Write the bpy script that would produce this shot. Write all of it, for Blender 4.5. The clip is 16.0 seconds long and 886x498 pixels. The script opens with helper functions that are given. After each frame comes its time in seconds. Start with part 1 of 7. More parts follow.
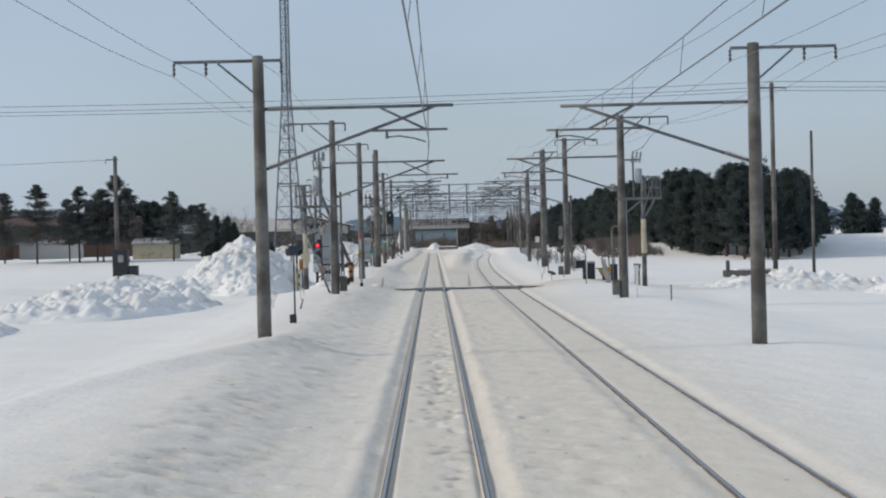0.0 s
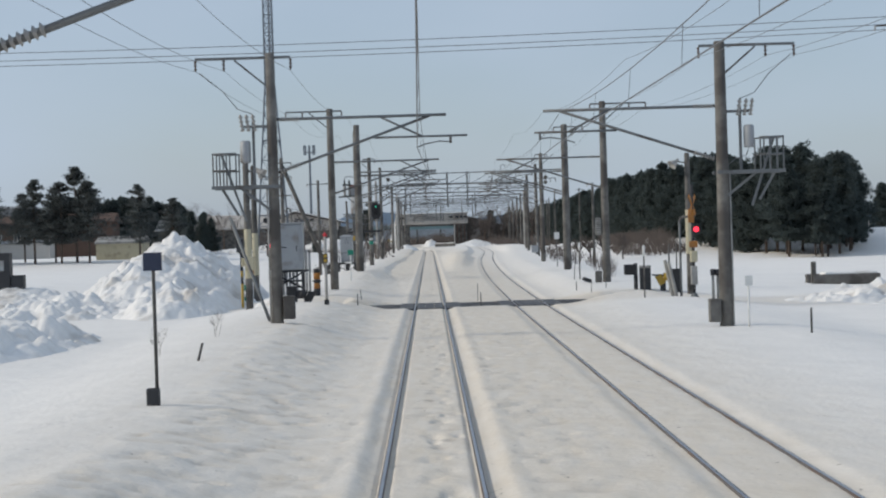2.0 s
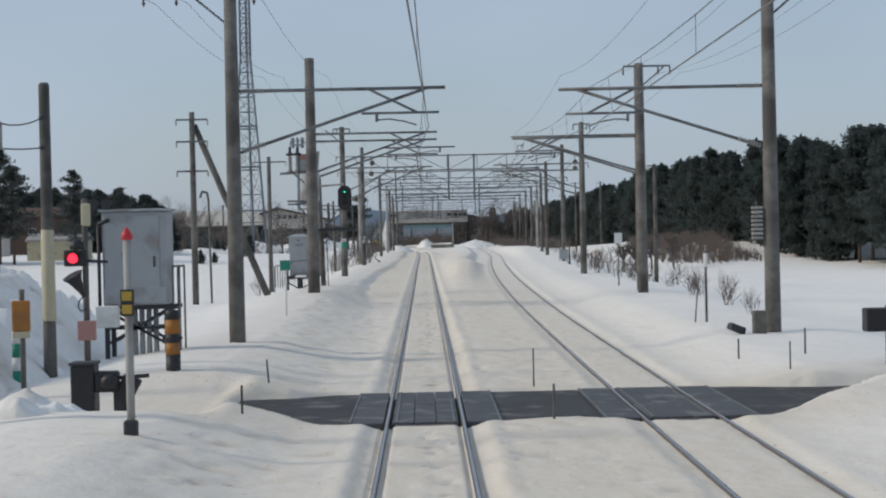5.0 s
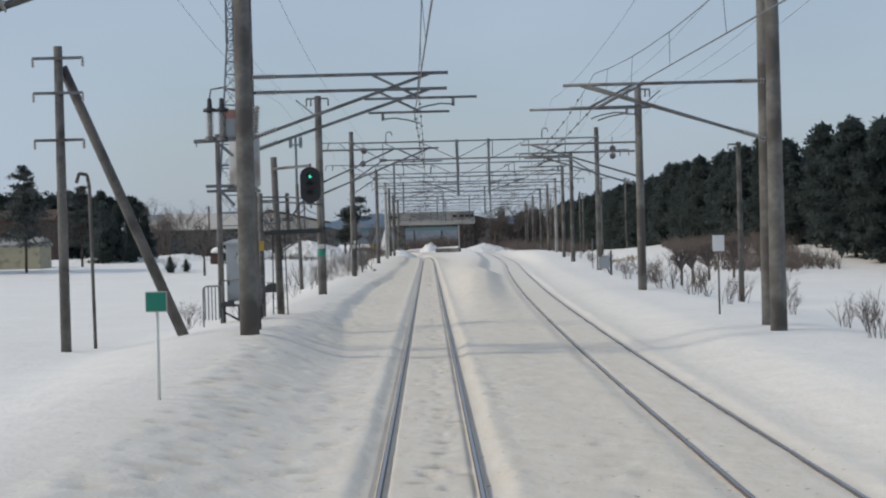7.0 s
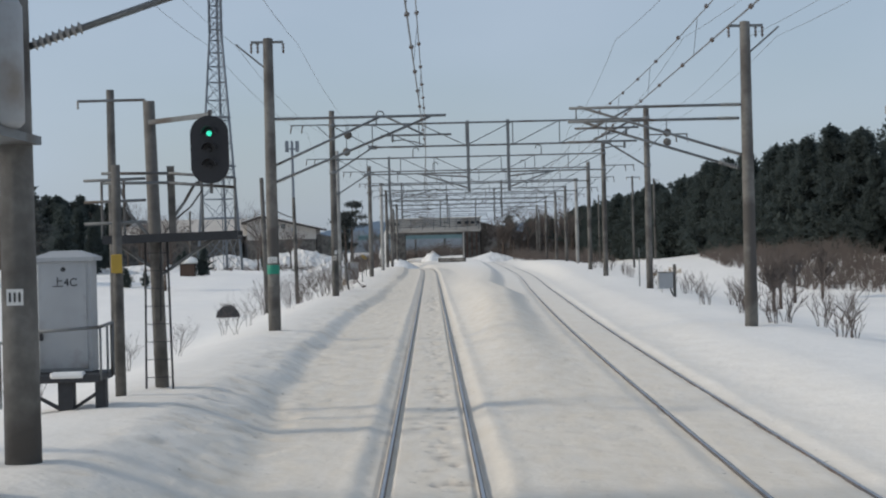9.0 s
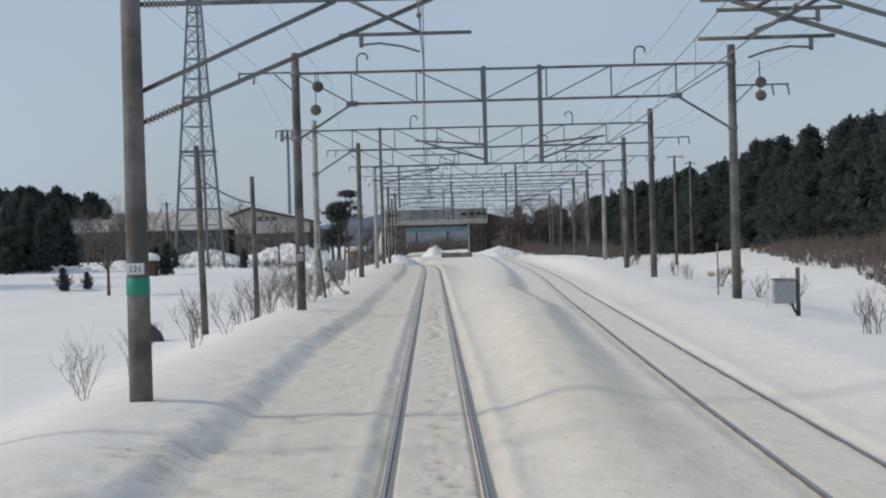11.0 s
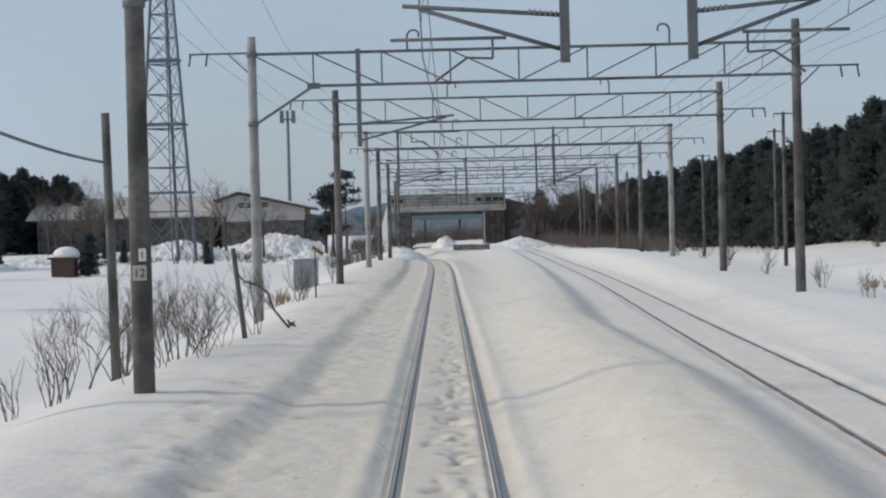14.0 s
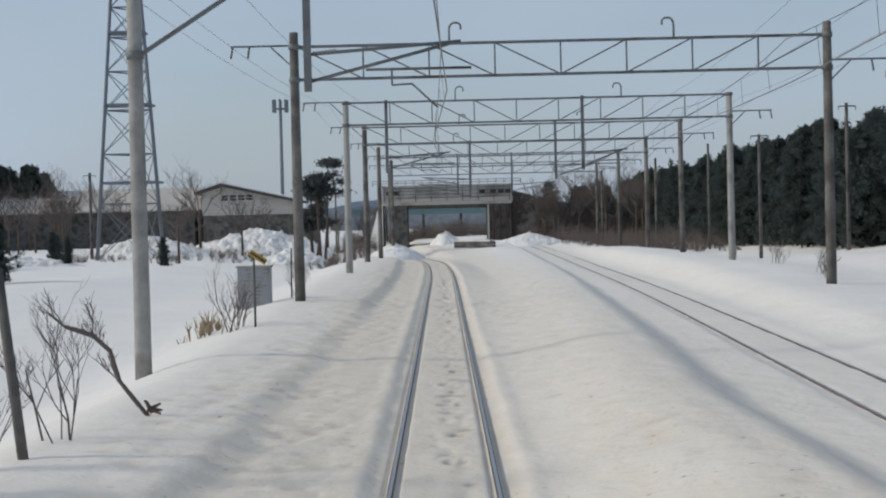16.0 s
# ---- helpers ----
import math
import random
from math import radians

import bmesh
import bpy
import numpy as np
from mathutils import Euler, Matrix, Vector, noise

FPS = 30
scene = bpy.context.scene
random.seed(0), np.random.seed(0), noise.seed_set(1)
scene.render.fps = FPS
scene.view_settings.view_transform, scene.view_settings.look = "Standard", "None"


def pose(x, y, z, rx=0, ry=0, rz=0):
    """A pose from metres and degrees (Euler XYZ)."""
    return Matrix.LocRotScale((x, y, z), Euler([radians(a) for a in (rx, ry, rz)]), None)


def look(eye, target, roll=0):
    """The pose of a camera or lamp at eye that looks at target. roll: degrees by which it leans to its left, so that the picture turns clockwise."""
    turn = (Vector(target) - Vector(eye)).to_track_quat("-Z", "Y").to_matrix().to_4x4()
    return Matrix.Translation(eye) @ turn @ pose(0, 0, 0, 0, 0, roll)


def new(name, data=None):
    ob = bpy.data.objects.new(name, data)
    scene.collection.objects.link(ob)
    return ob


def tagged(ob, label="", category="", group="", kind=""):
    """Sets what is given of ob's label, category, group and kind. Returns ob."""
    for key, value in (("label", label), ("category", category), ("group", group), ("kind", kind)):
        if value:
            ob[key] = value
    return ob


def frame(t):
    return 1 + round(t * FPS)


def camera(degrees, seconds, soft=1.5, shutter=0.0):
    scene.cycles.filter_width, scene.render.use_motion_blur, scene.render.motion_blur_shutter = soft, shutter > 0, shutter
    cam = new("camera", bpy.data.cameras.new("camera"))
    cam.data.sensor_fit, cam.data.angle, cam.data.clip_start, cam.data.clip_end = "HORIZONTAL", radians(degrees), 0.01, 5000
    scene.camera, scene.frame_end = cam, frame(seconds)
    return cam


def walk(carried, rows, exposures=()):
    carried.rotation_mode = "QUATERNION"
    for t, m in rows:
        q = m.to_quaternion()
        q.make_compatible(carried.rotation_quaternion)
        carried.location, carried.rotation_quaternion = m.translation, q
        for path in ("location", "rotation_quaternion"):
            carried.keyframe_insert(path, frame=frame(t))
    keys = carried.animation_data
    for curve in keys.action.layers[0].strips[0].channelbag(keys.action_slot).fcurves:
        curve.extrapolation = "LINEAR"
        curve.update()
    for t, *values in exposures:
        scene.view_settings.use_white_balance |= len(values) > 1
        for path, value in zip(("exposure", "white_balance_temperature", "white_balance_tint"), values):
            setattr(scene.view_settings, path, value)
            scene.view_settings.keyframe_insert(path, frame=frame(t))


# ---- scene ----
cam = camera(31.28, 16.0, soft=2.1)
ROWS = [
    (0.0, 0.046, 14.06, 2.81, -0.350, -0.465, 1.41),
    (0.5, 0.046, 19.95, 2.81, -0.368, -0.600, 1.54),
    (1.0, 0.046, 25.86, 2.81, -0.403, -0.641, 1.59),
    (1.5, 0.046, 31.75, 2.81, -0.486, -0.677, 1.59),
    (2.0, 0.046, 37.70, 2.81, -0.505, -0.610, 1.77),
    (2.5, 0.046, 43.66, 2.81, -0.541, -0.650, 1.48),
    (3.0, 0.046, 49.60, 2.81, -0.516, -0.614, 1.53),
    (3.5, 0.046, 55.52, 2.81, -0.519, -0.611, 1.58),
    (4.0, 0.046, 61.49, 2.81, -0.566, -0.679, 1.50),
    (4.5, 0.046, 67.45, 2.81, -0.627, -0.563, 1.38),
    (5.0, 0.046, 73.33, 2.81, -0.674, -0.640, 1.24),
    (7.5, 0.046, 101.75, 2.81, -0.517, -0.426, 1.51),
    (8.0, 0.046, 107.35, 2.81, -0.514, -0.222, 1.27),
    (8.5, 0.046, 112.90, 2.81, -0.462, -0.162, 1.17),
    (9.0, 0.046, 118.40, 2.81, -0.457, -0.230, 1.41),
    (11.5, 0.046, 145.79, 2.81, -0.354, -0.502, 1.59),
    (12.0, 0.046, 151.21, 2.81, -0.363, -0.515, 1.70),
    (12.5, 0.046, 156.57, 2.81, -0.319, -0.480, 1.66),
    (13.0, 0.046, 161.87, 2.81, -0.197, -0.556, 1.54),
    (13.5, 0.046, 167.09, 2.81, -0.066, -0.776, 1.54),
    (14.0, 0.046, 172.23, 2.81, -0.012, -0.877, 1.46),
    (14.5, 0.046, 177.34, 2.81, -0.036, -0.961, 1.45),
    (15.0, 0.046, 182.35, 2.81, 0.001, -1.052, 1.25),
    (15.5, 0.046, 187.27, 2.81, 0.008, -1.063, 1.24),
    (16.0, 0.046, 192.15, 2.81, -0.018, -1.074, 1.38),
]
EXPOSURES = [(0.0, 0.24), (3.0, 0.21), (5.0, 0.15), (9.0, 0.17), (13.0, 0.17), (16.0, 0.12)]
walk(cam, [(t, pose(x, y, z, 90 + pitch, roll, yaw)) for t, x, y, z, yaw, pitch, roll in ROWS], EXPOSURES)

# ---- world, sun and exposure ----
SUN_EL, SUN_AZ = radians(31), radians(-92)      # the sun stands low on the west side of the line
world = bpy.data.worlds.new("sky")
scene.world = world
world.use_nodes = True
wn, wl = world.node_tree.nodes, world.node_tree.links
wn.clear()
w_out = wn.new("ShaderNodeOutputWorld")
w_bg = wn.new("ShaderNodeBackground")
w_sky = wn.new("ShaderNodeTexSky")
w_sky.sky_type, w_sky.sun_disc = "NISHITA", False
w_sky.sun_elevation, w_sky.sun_rotation = SUN_EL, SUN_AZ
w_sky.air_density, w_sky.dust_density, w_sky.ozone_density = 1.0, 1.5, 2.0
w_mix = wn.new("ShaderNodeMix")
w_mix.data_type = "RGBA"
w_co, w_map, w_cloud, w_thick = (wn.new(k) for k in ("ShaderNodeTexCoord", "ShaderNodeMapping", "ShaderNodeTexNoise", "ShaderNodeMapRange"))
w_map.inputs["Scale"].default_value = (2.2, 2.2, 6.5)
w_cloud.inputs["Scale"].default_value, w_cloud.inputs["Detail"].default_value, w_cloud.inputs["Roughness"].default_value = 1.3, 5, 0.45
w_thick.inputs[1].default_value, w_thick.inputs[2].default_value = 0.3, 0.72
w_thick.inputs[3].default_value, w_thick.inputs[4].default_value = 0.46, 0.9
wl.new(w_co.outputs["Generated"], w_map.inputs[0])
wl.new(w_map.outputs[0], w_cloud.inputs["Vector"])
wl.new(w_cloud.outputs[0], w_thick.inputs[0])
wl.new(w_thick.outputs[0], w_mix.inputs[0])
w_mix.inputs[7].default_value = (4.12, 4.95, 6.08, 1)          # high thin cloud
wl.new(w_sky.outputs[0], w_mix.inputs[6])
wl.new(w_mix.outputs[2], w_bg.inputs[0])
w_bg.inputs[1].default_value = 0.095
wl.new(w_bg.outputs[0], w_out.inputs[0])
sun = new("sun", bpy.data.lights.new("sun", "SUN"))
sun.data.energy, sun.data.angle, sun.data.color = 1.55, radians(6), (1.0, 0.9, 0.745)
SUN_DIR = Vector((math.sin(SUN_AZ) * math.cos(SUN_EL), math.cos(SUN_AZ) * math.cos(SUN_EL), math.sin(SUN_EL)))
sun.matrix_world = look(SUN_DIR * 60, (0, 0, 0))


# ---- materials ----
def material(name, colour, rough=0.7, metal=0.0, vary=0.15, scale=6.0, bump=0.15, bump_scale=40.0, dark=None, stain=0.0, stain_scale=1.2, spec=0.4):
    """A surface with grain and blotches, and stains of a second colour."""
    m = bpy.data.materials.new(name)
    m.use_nodes = True
    n, l = m.node_tree.nodes, m.node_tree.links
    b = n["Principled BSDF"]
    b.inputs["Roughness"].default_value, b.inputs["Metallic"].default_value = rough, metal
    b.inputs["Specular IOR Level"].default_value = spec
    co = n.new("ShaderNodeTexCoord")
    info = n.new("ShaderNodeObjectInfo")
    big, small = n.new("ShaderNodeTexNoise"), n.new("ShaderNodeTexNoise")
    big.inputs["Scale"].default_value, small.inputs["Scale"].default_value = scale * 0.35, scale * 3
    big.inputs["Detail"].default_value = small.inputs["Detail"].default_value = 6
    off = n.new("ShaderNodeVectorMath")
    off.operation = "ADD"
    spread = n.new("ShaderNodeMath")
    spread.operation = "MULTIPLY"
    spread.inputs[1].default_value = 40
    l.new(info.outputs["Random"], spread.inputs[0])
    l.new(co.outputs["Object"], off.inputs[0])
    l.new(spread.outputs[0], off.inputs[1])
    for t in (big, small):
        l.new(off.outputs[0], t.inputs["Vector"])
    add = n.new("ShaderNodeMath")
    add.operation = "ADD"
    l.new(big.outputs[0], add.inputs[0])
    l.new(small.outputs[0], add.inputs[1])
    ramp = n.new("ShaderNodeMapRange")
    ramp.inputs[1].default_value, ramp.inputs[2].default_value = 0.6, 1.4
    ramp.inputs[3].default_value, ramp.inputs[4].default_value = 1 - vary, 1 + vary
    l.new(add.outputs[0], ramp.inputs[0])
    mul = n.new("ShaderNodeMix")
    mul.data_type, mul.blend_type = "RGBA", "MULTIPLY"
    mul.inputs[0].default_value = 1
    mul.inputs[6].default_value = (*colour, 1)
    l.new(ramp.outputs[0], mul.inputs[7])
    last = mul.outputs[2]
    if dark:
        st = n.new("ShaderNodeTexNoise")
        st.inputs["Scale"].default_value, st.inputs["Detail"].default_value = stain_scale, 8
        l.new(off.outputs[0], st.inputs["Vector"])
        sr = n.new("ShaderNodeMapRange")
        sr.inputs[1].default_value, sr.inputs[2].default_value = 0.62 - stain * 0.35, 0.78 - stain * 0.35
        l.new(st.outputs[0], sr.inputs[0])
        mx = n.new("ShaderNodeMix")
        mx.data_type = "RGBA"
        l.new(sr.outputs[0], mx.inputs[0])
        l.new(last, mx.inputs[6])
        mx.inputs[7].default_value = (*dark, 1)
        last = mx.outputs[2]
    l.new(last, b.inputs["Base Color"])
    if bump:
        bt, bn = n.new("ShaderNodeTexNoise"), n.new("ShaderNodeBump")
        bt.inputs["Scale"].default_value, bt.inputs["Detail"].default_value = bump_scale, 5
        l.new(off.outputs[0], bt.inputs["Vector"])
        l.new(bt.outputs[0], bn.inputs["Height"])
        bn.inputs["Strength"].default_value, bn.inputs["Distance"].default_value = bump, 0.02
        l.new(bn.outputs[0], b.inputs["Normal"])
    return m


def glowing(name, colour, strength):
    m = bpy.data.materials.new(name)
    m.use_nodes = True
    b = m.node_tree.nodes["Principled BSDF"]
    b.inputs["Base Color"].default_value = (*colour, 1)
    b.inputs["Emission Color"].default_value = (*colour, 1)
    b.inputs["Emission Strength"].default_value = strength
    return m


def foliage(name, colour, vary, scale):
    """Needles that let part of the light through."""
    m = material(name, colour, 1.0, 0, vary, scale, 0, spec=0.02)
    n, l = m.node_tree.nodes, m.node_tree.links
    b, out = n["Principled BSDF"], n["Material Output"]
    tint = b.inputs["Base Color"].links[0].from_socket
    thin, mix = n.new("ShaderNodeBsdfTranslucent"), n.new("ShaderNodeMixShader")
    l.new(tint, thin.inputs["Color"])
    mix.inputs[0].default_value = 0.5
    l.new(b.outputs[0], mix.inputs[1])
    l.new(thin.outputs[0], mix.inputs[2])
    l.new(mix.outputs[0], out.inputs["Surface"])
    return m


def snow_material():
    """Old snow: clean in the fields, grey and rusty where trains throw dust between and beside the rails; dents also
    carry painted shade.
    """
    m = material("snow", (0.85, 0.832, 0.80), 0.85, 0, 0.05, 1.2, 0.3, 9.0, spec=0.2)
    n, l = m.node_tree.nodes, m.node_tree.links
    b = n["Principled BSDF"]
    base = b.inputs["Base Color"].links[0].from_socket
    at = n.new("ShaderNodeAttribute")
    at.attribute_name = "dirt_shade"
    co = n.new("ShaderNodeTexCoord")
    ns = n.new("ShaderNodeTexNoise")
    stretch = n.new("ShaderNodeMapping")
    stretch.inputs["Scale"].default_value = (2.2, 0.5, 1)
    l.new(co.outputs["Object"], stretch.inputs[0])
    l.new(stretch.outputs[0], ns.inputs["Vector"])
    ns.inputs["Scale"].default_value, ns.inputs["Detail"].default_value = 1.6, 8
    mr = n.new("ShaderNodeMapRange")
    mr.inputs[1].default_value, mr.inputs[2].default_value, mr.inputs[3].default_value = 0.2, 0.75, 0.6
    l.new(ns.outputs[0], mr.inputs[0])
    mu = n.new("ShaderNodeMath")
    mu.operation = "MULTIPLY"
    l.new(at.outputs["Fac"], mu.inputs[0])
    l.new(mr.outputs[0], mu.inputs[1])
    mx = n.new("ShaderNodeMix")
    mx.data_type = "RGBA"
    l.new(mu.outputs[0], mx.inputs[0])
    l.new(base, mx.inputs[6])
    mx.inputs[7].default_value = (0.68, 0.61, 0.51, 1)
    spk, spr = n.new("ShaderNodeTexNoise"), n.new("ShaderNodeMapRange")
    spk.inputs["Scale"].default_value, spk.inputs["Detail"].default_value = 7.0, 3
    l.new(co.outputs["Object"], spk.inputs["Vector"])
    spr.inputs[1].default_value, spr.inputs[2].default_value, spr.inputs[4].default_value = 0.69, 0.75, 0.8
    l.new(spk.outputs[0], spr.inputs[0])
    sm = n.new("ShaderNodeMath")
    sm.operation = "MULTIPLY"
    l.new(spr.outputs[0], sm.inputs[0])
    l.new(at.outputs["Fac"], sm.inputs[1])
    m2 = n.new("ShaderNodeMix")
    m2.data_type = "RGBA"
    l.new(sm.outputs[0], m2.inputs[0])
    l.new(mx.outputs[2], m2.inputs[6])
    m2.inputs[7].default_value = (0.2, 0.17, 0.14, 1)
    # darkest dents: grime and hollow shade laid over the snow colour
    gr, m3 = n.new("ShaderNodeAttribute"), n.new("ShaderNodeMix")
    gr.attribute_name, m3.data_type = "grime_shade", "RGBA"
    l.new(gr.outputs["Fac"], m3.inputs[0])
    l.new(m2.outputs[2], m3.inputs[6])
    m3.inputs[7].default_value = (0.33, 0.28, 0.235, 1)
    l.new(m3.outputs[2], b.inputs["Base Color"])
    bump1 = b.inputs["Normal"].links[0].from_node
    bump1.inputs["Distance"].default_value = 0.05
    coarse, bump2 = n.new("ShaderNodeTexNoise"), n.new("ShaderNodeBump")
    coarse.inputs["Scale"].default_value, coarse.inputs["Detail"].default_value = 2.2, 5
    l.new(co.outputs["Object"], coarse.inputs["Vector"])
    l.new(coarse.outputs[0], bump2.inputs["Height"])
    patch, pr = n.new("ShaderNodeTexNoise"), n.new("ShaderNodeMapRange")
    patch.inputs["Scale"].default_value, patch.inputs["Detail"].default_value = 0.22, 3
    l.new(co.outputs["Object"], patch.inputs["Vector"])
    pr.inputs[1].default_value, pr.inputs[2].default_value, pr.inputs[3].default_value, pr.inputs[4].default_value = 0.38, 0.62, 0.1, 0.34
    l.new(patch.outputs[0], pr.inputs[0])
    l.new(pr.outputs[0], bump2.inputs["Strength"])
    bump2.inputs["Distance"].default_value = 0.13
    l.new(bump1.outputs[0], bump2.inputs["Normal"])
    l.new(bump2.outputs[0], b.inputs["Normal"])
    return m


SNOW = snow_material()
PILE = material("ploughed_snow", (0.80, 0.79, 0.77), 0.9, 0, 0.07, 1.5, 0.7, 7.0, dark=(0.55, 0.52, 0.48), stain=0.25, stain_scale=0.7, spec=0.2)
RAIL_TOP = material("polished_steel", (0.42, 0.43, 0.46), 0.32, 0.9, 0.1, 3, 0.05)
RAIL_SIDE = material("rusty_steel", (0.13, 0.12, 0.118), 0.8, 0.1, 0.3, 8, 0.3, dark=(0.14, 0.10, 0.08), stain=0.4)
CONCRETE = material("weathered_concrete", (0.165, 0.158, 0.146), 0.9, 0, 0.34, 2.5, 0.4, 30, dark=(0.085, 0.078, 0.072), stain=0.55, stain_scale=0.9)
PALE_CONCRETE = material("pale_concrete", (0.34, 0.335, 0.32), 0.9, 0, 0.14, 2.5, 0.3, 30, dark=(0.2, 0.195, 0.185), stain=0.35, stain_scale=0.9)
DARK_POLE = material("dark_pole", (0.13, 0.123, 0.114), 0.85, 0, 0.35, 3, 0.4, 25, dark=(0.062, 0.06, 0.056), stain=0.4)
CREAM = material("cream_band_paint", (0.46, 0.42, 0.30), 0.7, 0, 0.1, 4, 0.1, dark=(0.3, 0.26, 0.19), stain=0.2)
STEEL = material("galvanised_steel", (0.17, 0.18, 0.185), 0.6, 0.35, 0.2, 5, 0.15, dark=(0.10, 0.085, 0.075), stain=0.3)
TOWER = material("tower_steel", (0.17, 0.195, 0.225), 0.7, 0.2, 0.12, 2, 0.1)
WIRE = material("wire", (0.16, 0.165, 0.17), 0.6, 0.3, 0.1, 2, 0)
PORCELAIN = material("insulator_porcelain", (0.34, 0.33, 0.31), 0.35, 0, 0.12, 6, 0.05)
DARK_INS = material("brown_insulator", (0.11, 0.085, 0.075), 0.4, 0, 0.15, 6, 0.05)
CABINET = material("grey_cabinet_paint", (0.34, 0.355, 0.37), 0.55, 0.1, 0.07, 1.5, 0.05, dark=(0.22, 0.20, 0.18), stain=0.22, stain_scale=1.5)
DARK_METAL = material("dark_metal", (0.045, 0.046, 0.05), 0.6, 0.2, 0.2, 5, 0.1)
BLACK = material("black_paint", (0.026, 0.026, 0.029), 0.5, 0, 0.2, 5, 0.1)
ORANGE = material("orange_paint", (0.36, 0.15, 0.03), 0.6, 0, 0.12, 5, 0.1, dark=(0.25, 0.12, 0.04), stain=0.2)
YELLOW = material("yellow_paint", (0.44, 0.29, 0.05), 0.6, 0, 0.12, 5, 0.1, dark=(0.3, 0.2, 0.05), stain=0.2)
WHITE = material("white_paint", (0.68, 0.68, 0.66), 0.6, 0, 0.06, 5, 0.05, dark=(0.45, 0.43, 0.4), stain=0.15)
GREEN = material("green_paint", (0.02, 0.22, 0.15), 0.5, 0, 0.1, 5, 0.05)
NAVY = material("navy_paint", (0.03, 0.04, 0.075), 0.5, 0, 0.1, 5, 0.05)
RED = material("red_paint", (0.5, 0.03, 0.04), 0.5, 0, 0.1, 5, 0.05)
PINK = material("faded_red_paint", (0.36, 0.19, 0.17), 0.6, 0, 0.1, 5, 0.05)
RED_GLOW = glowing("red_lamp", (1.0, 0.03, 0.06), 1.6)
GREEN_GLOW = glowing("green_lamp", (0.05, 0.85, 0.55), 0.8)
ASPHALT = material("wet_asphalt", (0.05, 0.05, 0.053), 0.75, 0, 0.3, 3, 0.4, 30, dark=(0.15, 0.145, 0.14), stain=0.25, stain_scale=1.5)
PANEL = material("crossing_panel", (0.085, 0.09, 0.098), 0.75, 0, 0.18, 3, 0.3, 25, dark=(0.2, 0.2, 0.2), stain=0.25, stain_scale=2)
BARK = material("bark", (0.10, 0.075, 0.06), 0.95, 0, 0.3, 6, 0.5, 18)
TWIG = material("bare_twig", (0.125, 0.105, 0.095), 0.9, 0, 0.2, 6, 0)
NEEDLE = foliage("dark_needles", (0.088, 0.107, 0.102), 0.2, 0.25)
PINE = foliage("pine_needles", (0.11, 0.12, 0.116), 0.2, 0.5)
DRY = material("dry_grass", (0.3, 0.235, 0.16), 0.95, 0, 0.3, 2, 0)
BRUSH = material("winter_brush", (0.112, 0.094, 0.086), 0.95, 0, 0.35, 2, 0)
PALE_WALL = material("pale_siding", (0.48, 0.45, 0.41), 0.8, 0, 0.08, 1, 0.1)
GREY_WALL = material("grey_siding", (0.30, 0.31, 0.32), 0.8, 0, 0.1, 1, 0.1)
BROWN_WALL = material("brown_siding", (0.10, 0.065, 0.05), 0.85, 0, 0.15, 1, 0.1)
ROOF = material("dark_roof", (0.075, 0.065, 0.06), 0.7, 0.1, 0.15, 1, 0.1)
GREY_ROOF = material("frosted_roof", (0.36, 0.38, 0.39), 0.7, 0.1, 0.1, 1, 0.1)
WINDOW = material("window_glass", (0.04, 0.05, 0.06), 0.15, 0, 0.1, 1, 0)
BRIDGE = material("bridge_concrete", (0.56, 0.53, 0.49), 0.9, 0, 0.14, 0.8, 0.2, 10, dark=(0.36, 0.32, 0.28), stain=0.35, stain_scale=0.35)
EARTH = material("dark_earth", (0.075, 0.064, 0.056), 0.95, 0, 0.35, 0.8, 0.5, 4, dark=(0.2, 0.19, 0.18), stain=0.3, stain_scale=0.6)
# wooded hills tinted blue: the haze of distance is painted into this colour
HAZED_HILL = material("hazed_hill", (0.20, 0.26, 0.33), 1.0, 0, 0.15, 0.02, 0)


# ---- mesh helpers ----
def tube(bm, a, b, r0, r1=None, seg=8, caps=True):
    """A round bar from a to b."""
    a, b = Vector(a), Vector(b)
    r1 = r0 if r1 is None else r1
    w = (b - a).normalized()
    u = w.orthogonal().normalized()
    v = w.cross(u)
    rings = []
    for p, r in ((a, r0), (b, r1)):
        rings.append([bm.verts.new(p + (u * math.cos(i * math.tau / seg) + v * math.sin(i * math.tau / seg)) * r) for i in range(seg)])
    for i in range(seg):
        j = (i + 1) % seg
        bm.faces.new((rings[0][i], rings[0][j], rings[1][j], rings[1][i])).smooth = seg > 5
    if caps:
        bm.faces.new(rings[0][::-1])
        bm.faces.new(rings[1])


def path_tube(bm, pts, r, seg=6):
    for a, b in zip(pts, pts[1:]):
        tube(bm, a, b, r, r, seg)


def block(bm, c, size, rz=0.0, bevel=0.0, tilt=None):
    """A box of that size with its middle at c."""
    m = Matrix.Translation(c) @ Matrix.Rotation(rz, 4, "Z")
    if tilt:
        m = m @ tilt
    made = bmesh.ops.create_cube(bm, size=1, matrix=m @ Matrix.Diagonal((*size, 1)))
    if bevel:
        edges = {e for v in made["verts"] for e in v.link_edges}
        bmesh.ops.bevel(bm, geom=list(edges), offset=bevel, segments=2, affect="EDGES", profile=0.5)


def beam(bm, a, b, w, h):
    """A square-edged bar from a to b."""
    a, b = Vector(a), Vector(b)
    d = b - a
    q = d.to_track_quat("Y", "Z").to_matrix().to_4x4()
    bmesh.ops.create_cube(bm, size=1, matrix=Matrix.Translation((a + b) / 2) @ q @ Matrix.Diagonal((w, d.length, h, 1)))


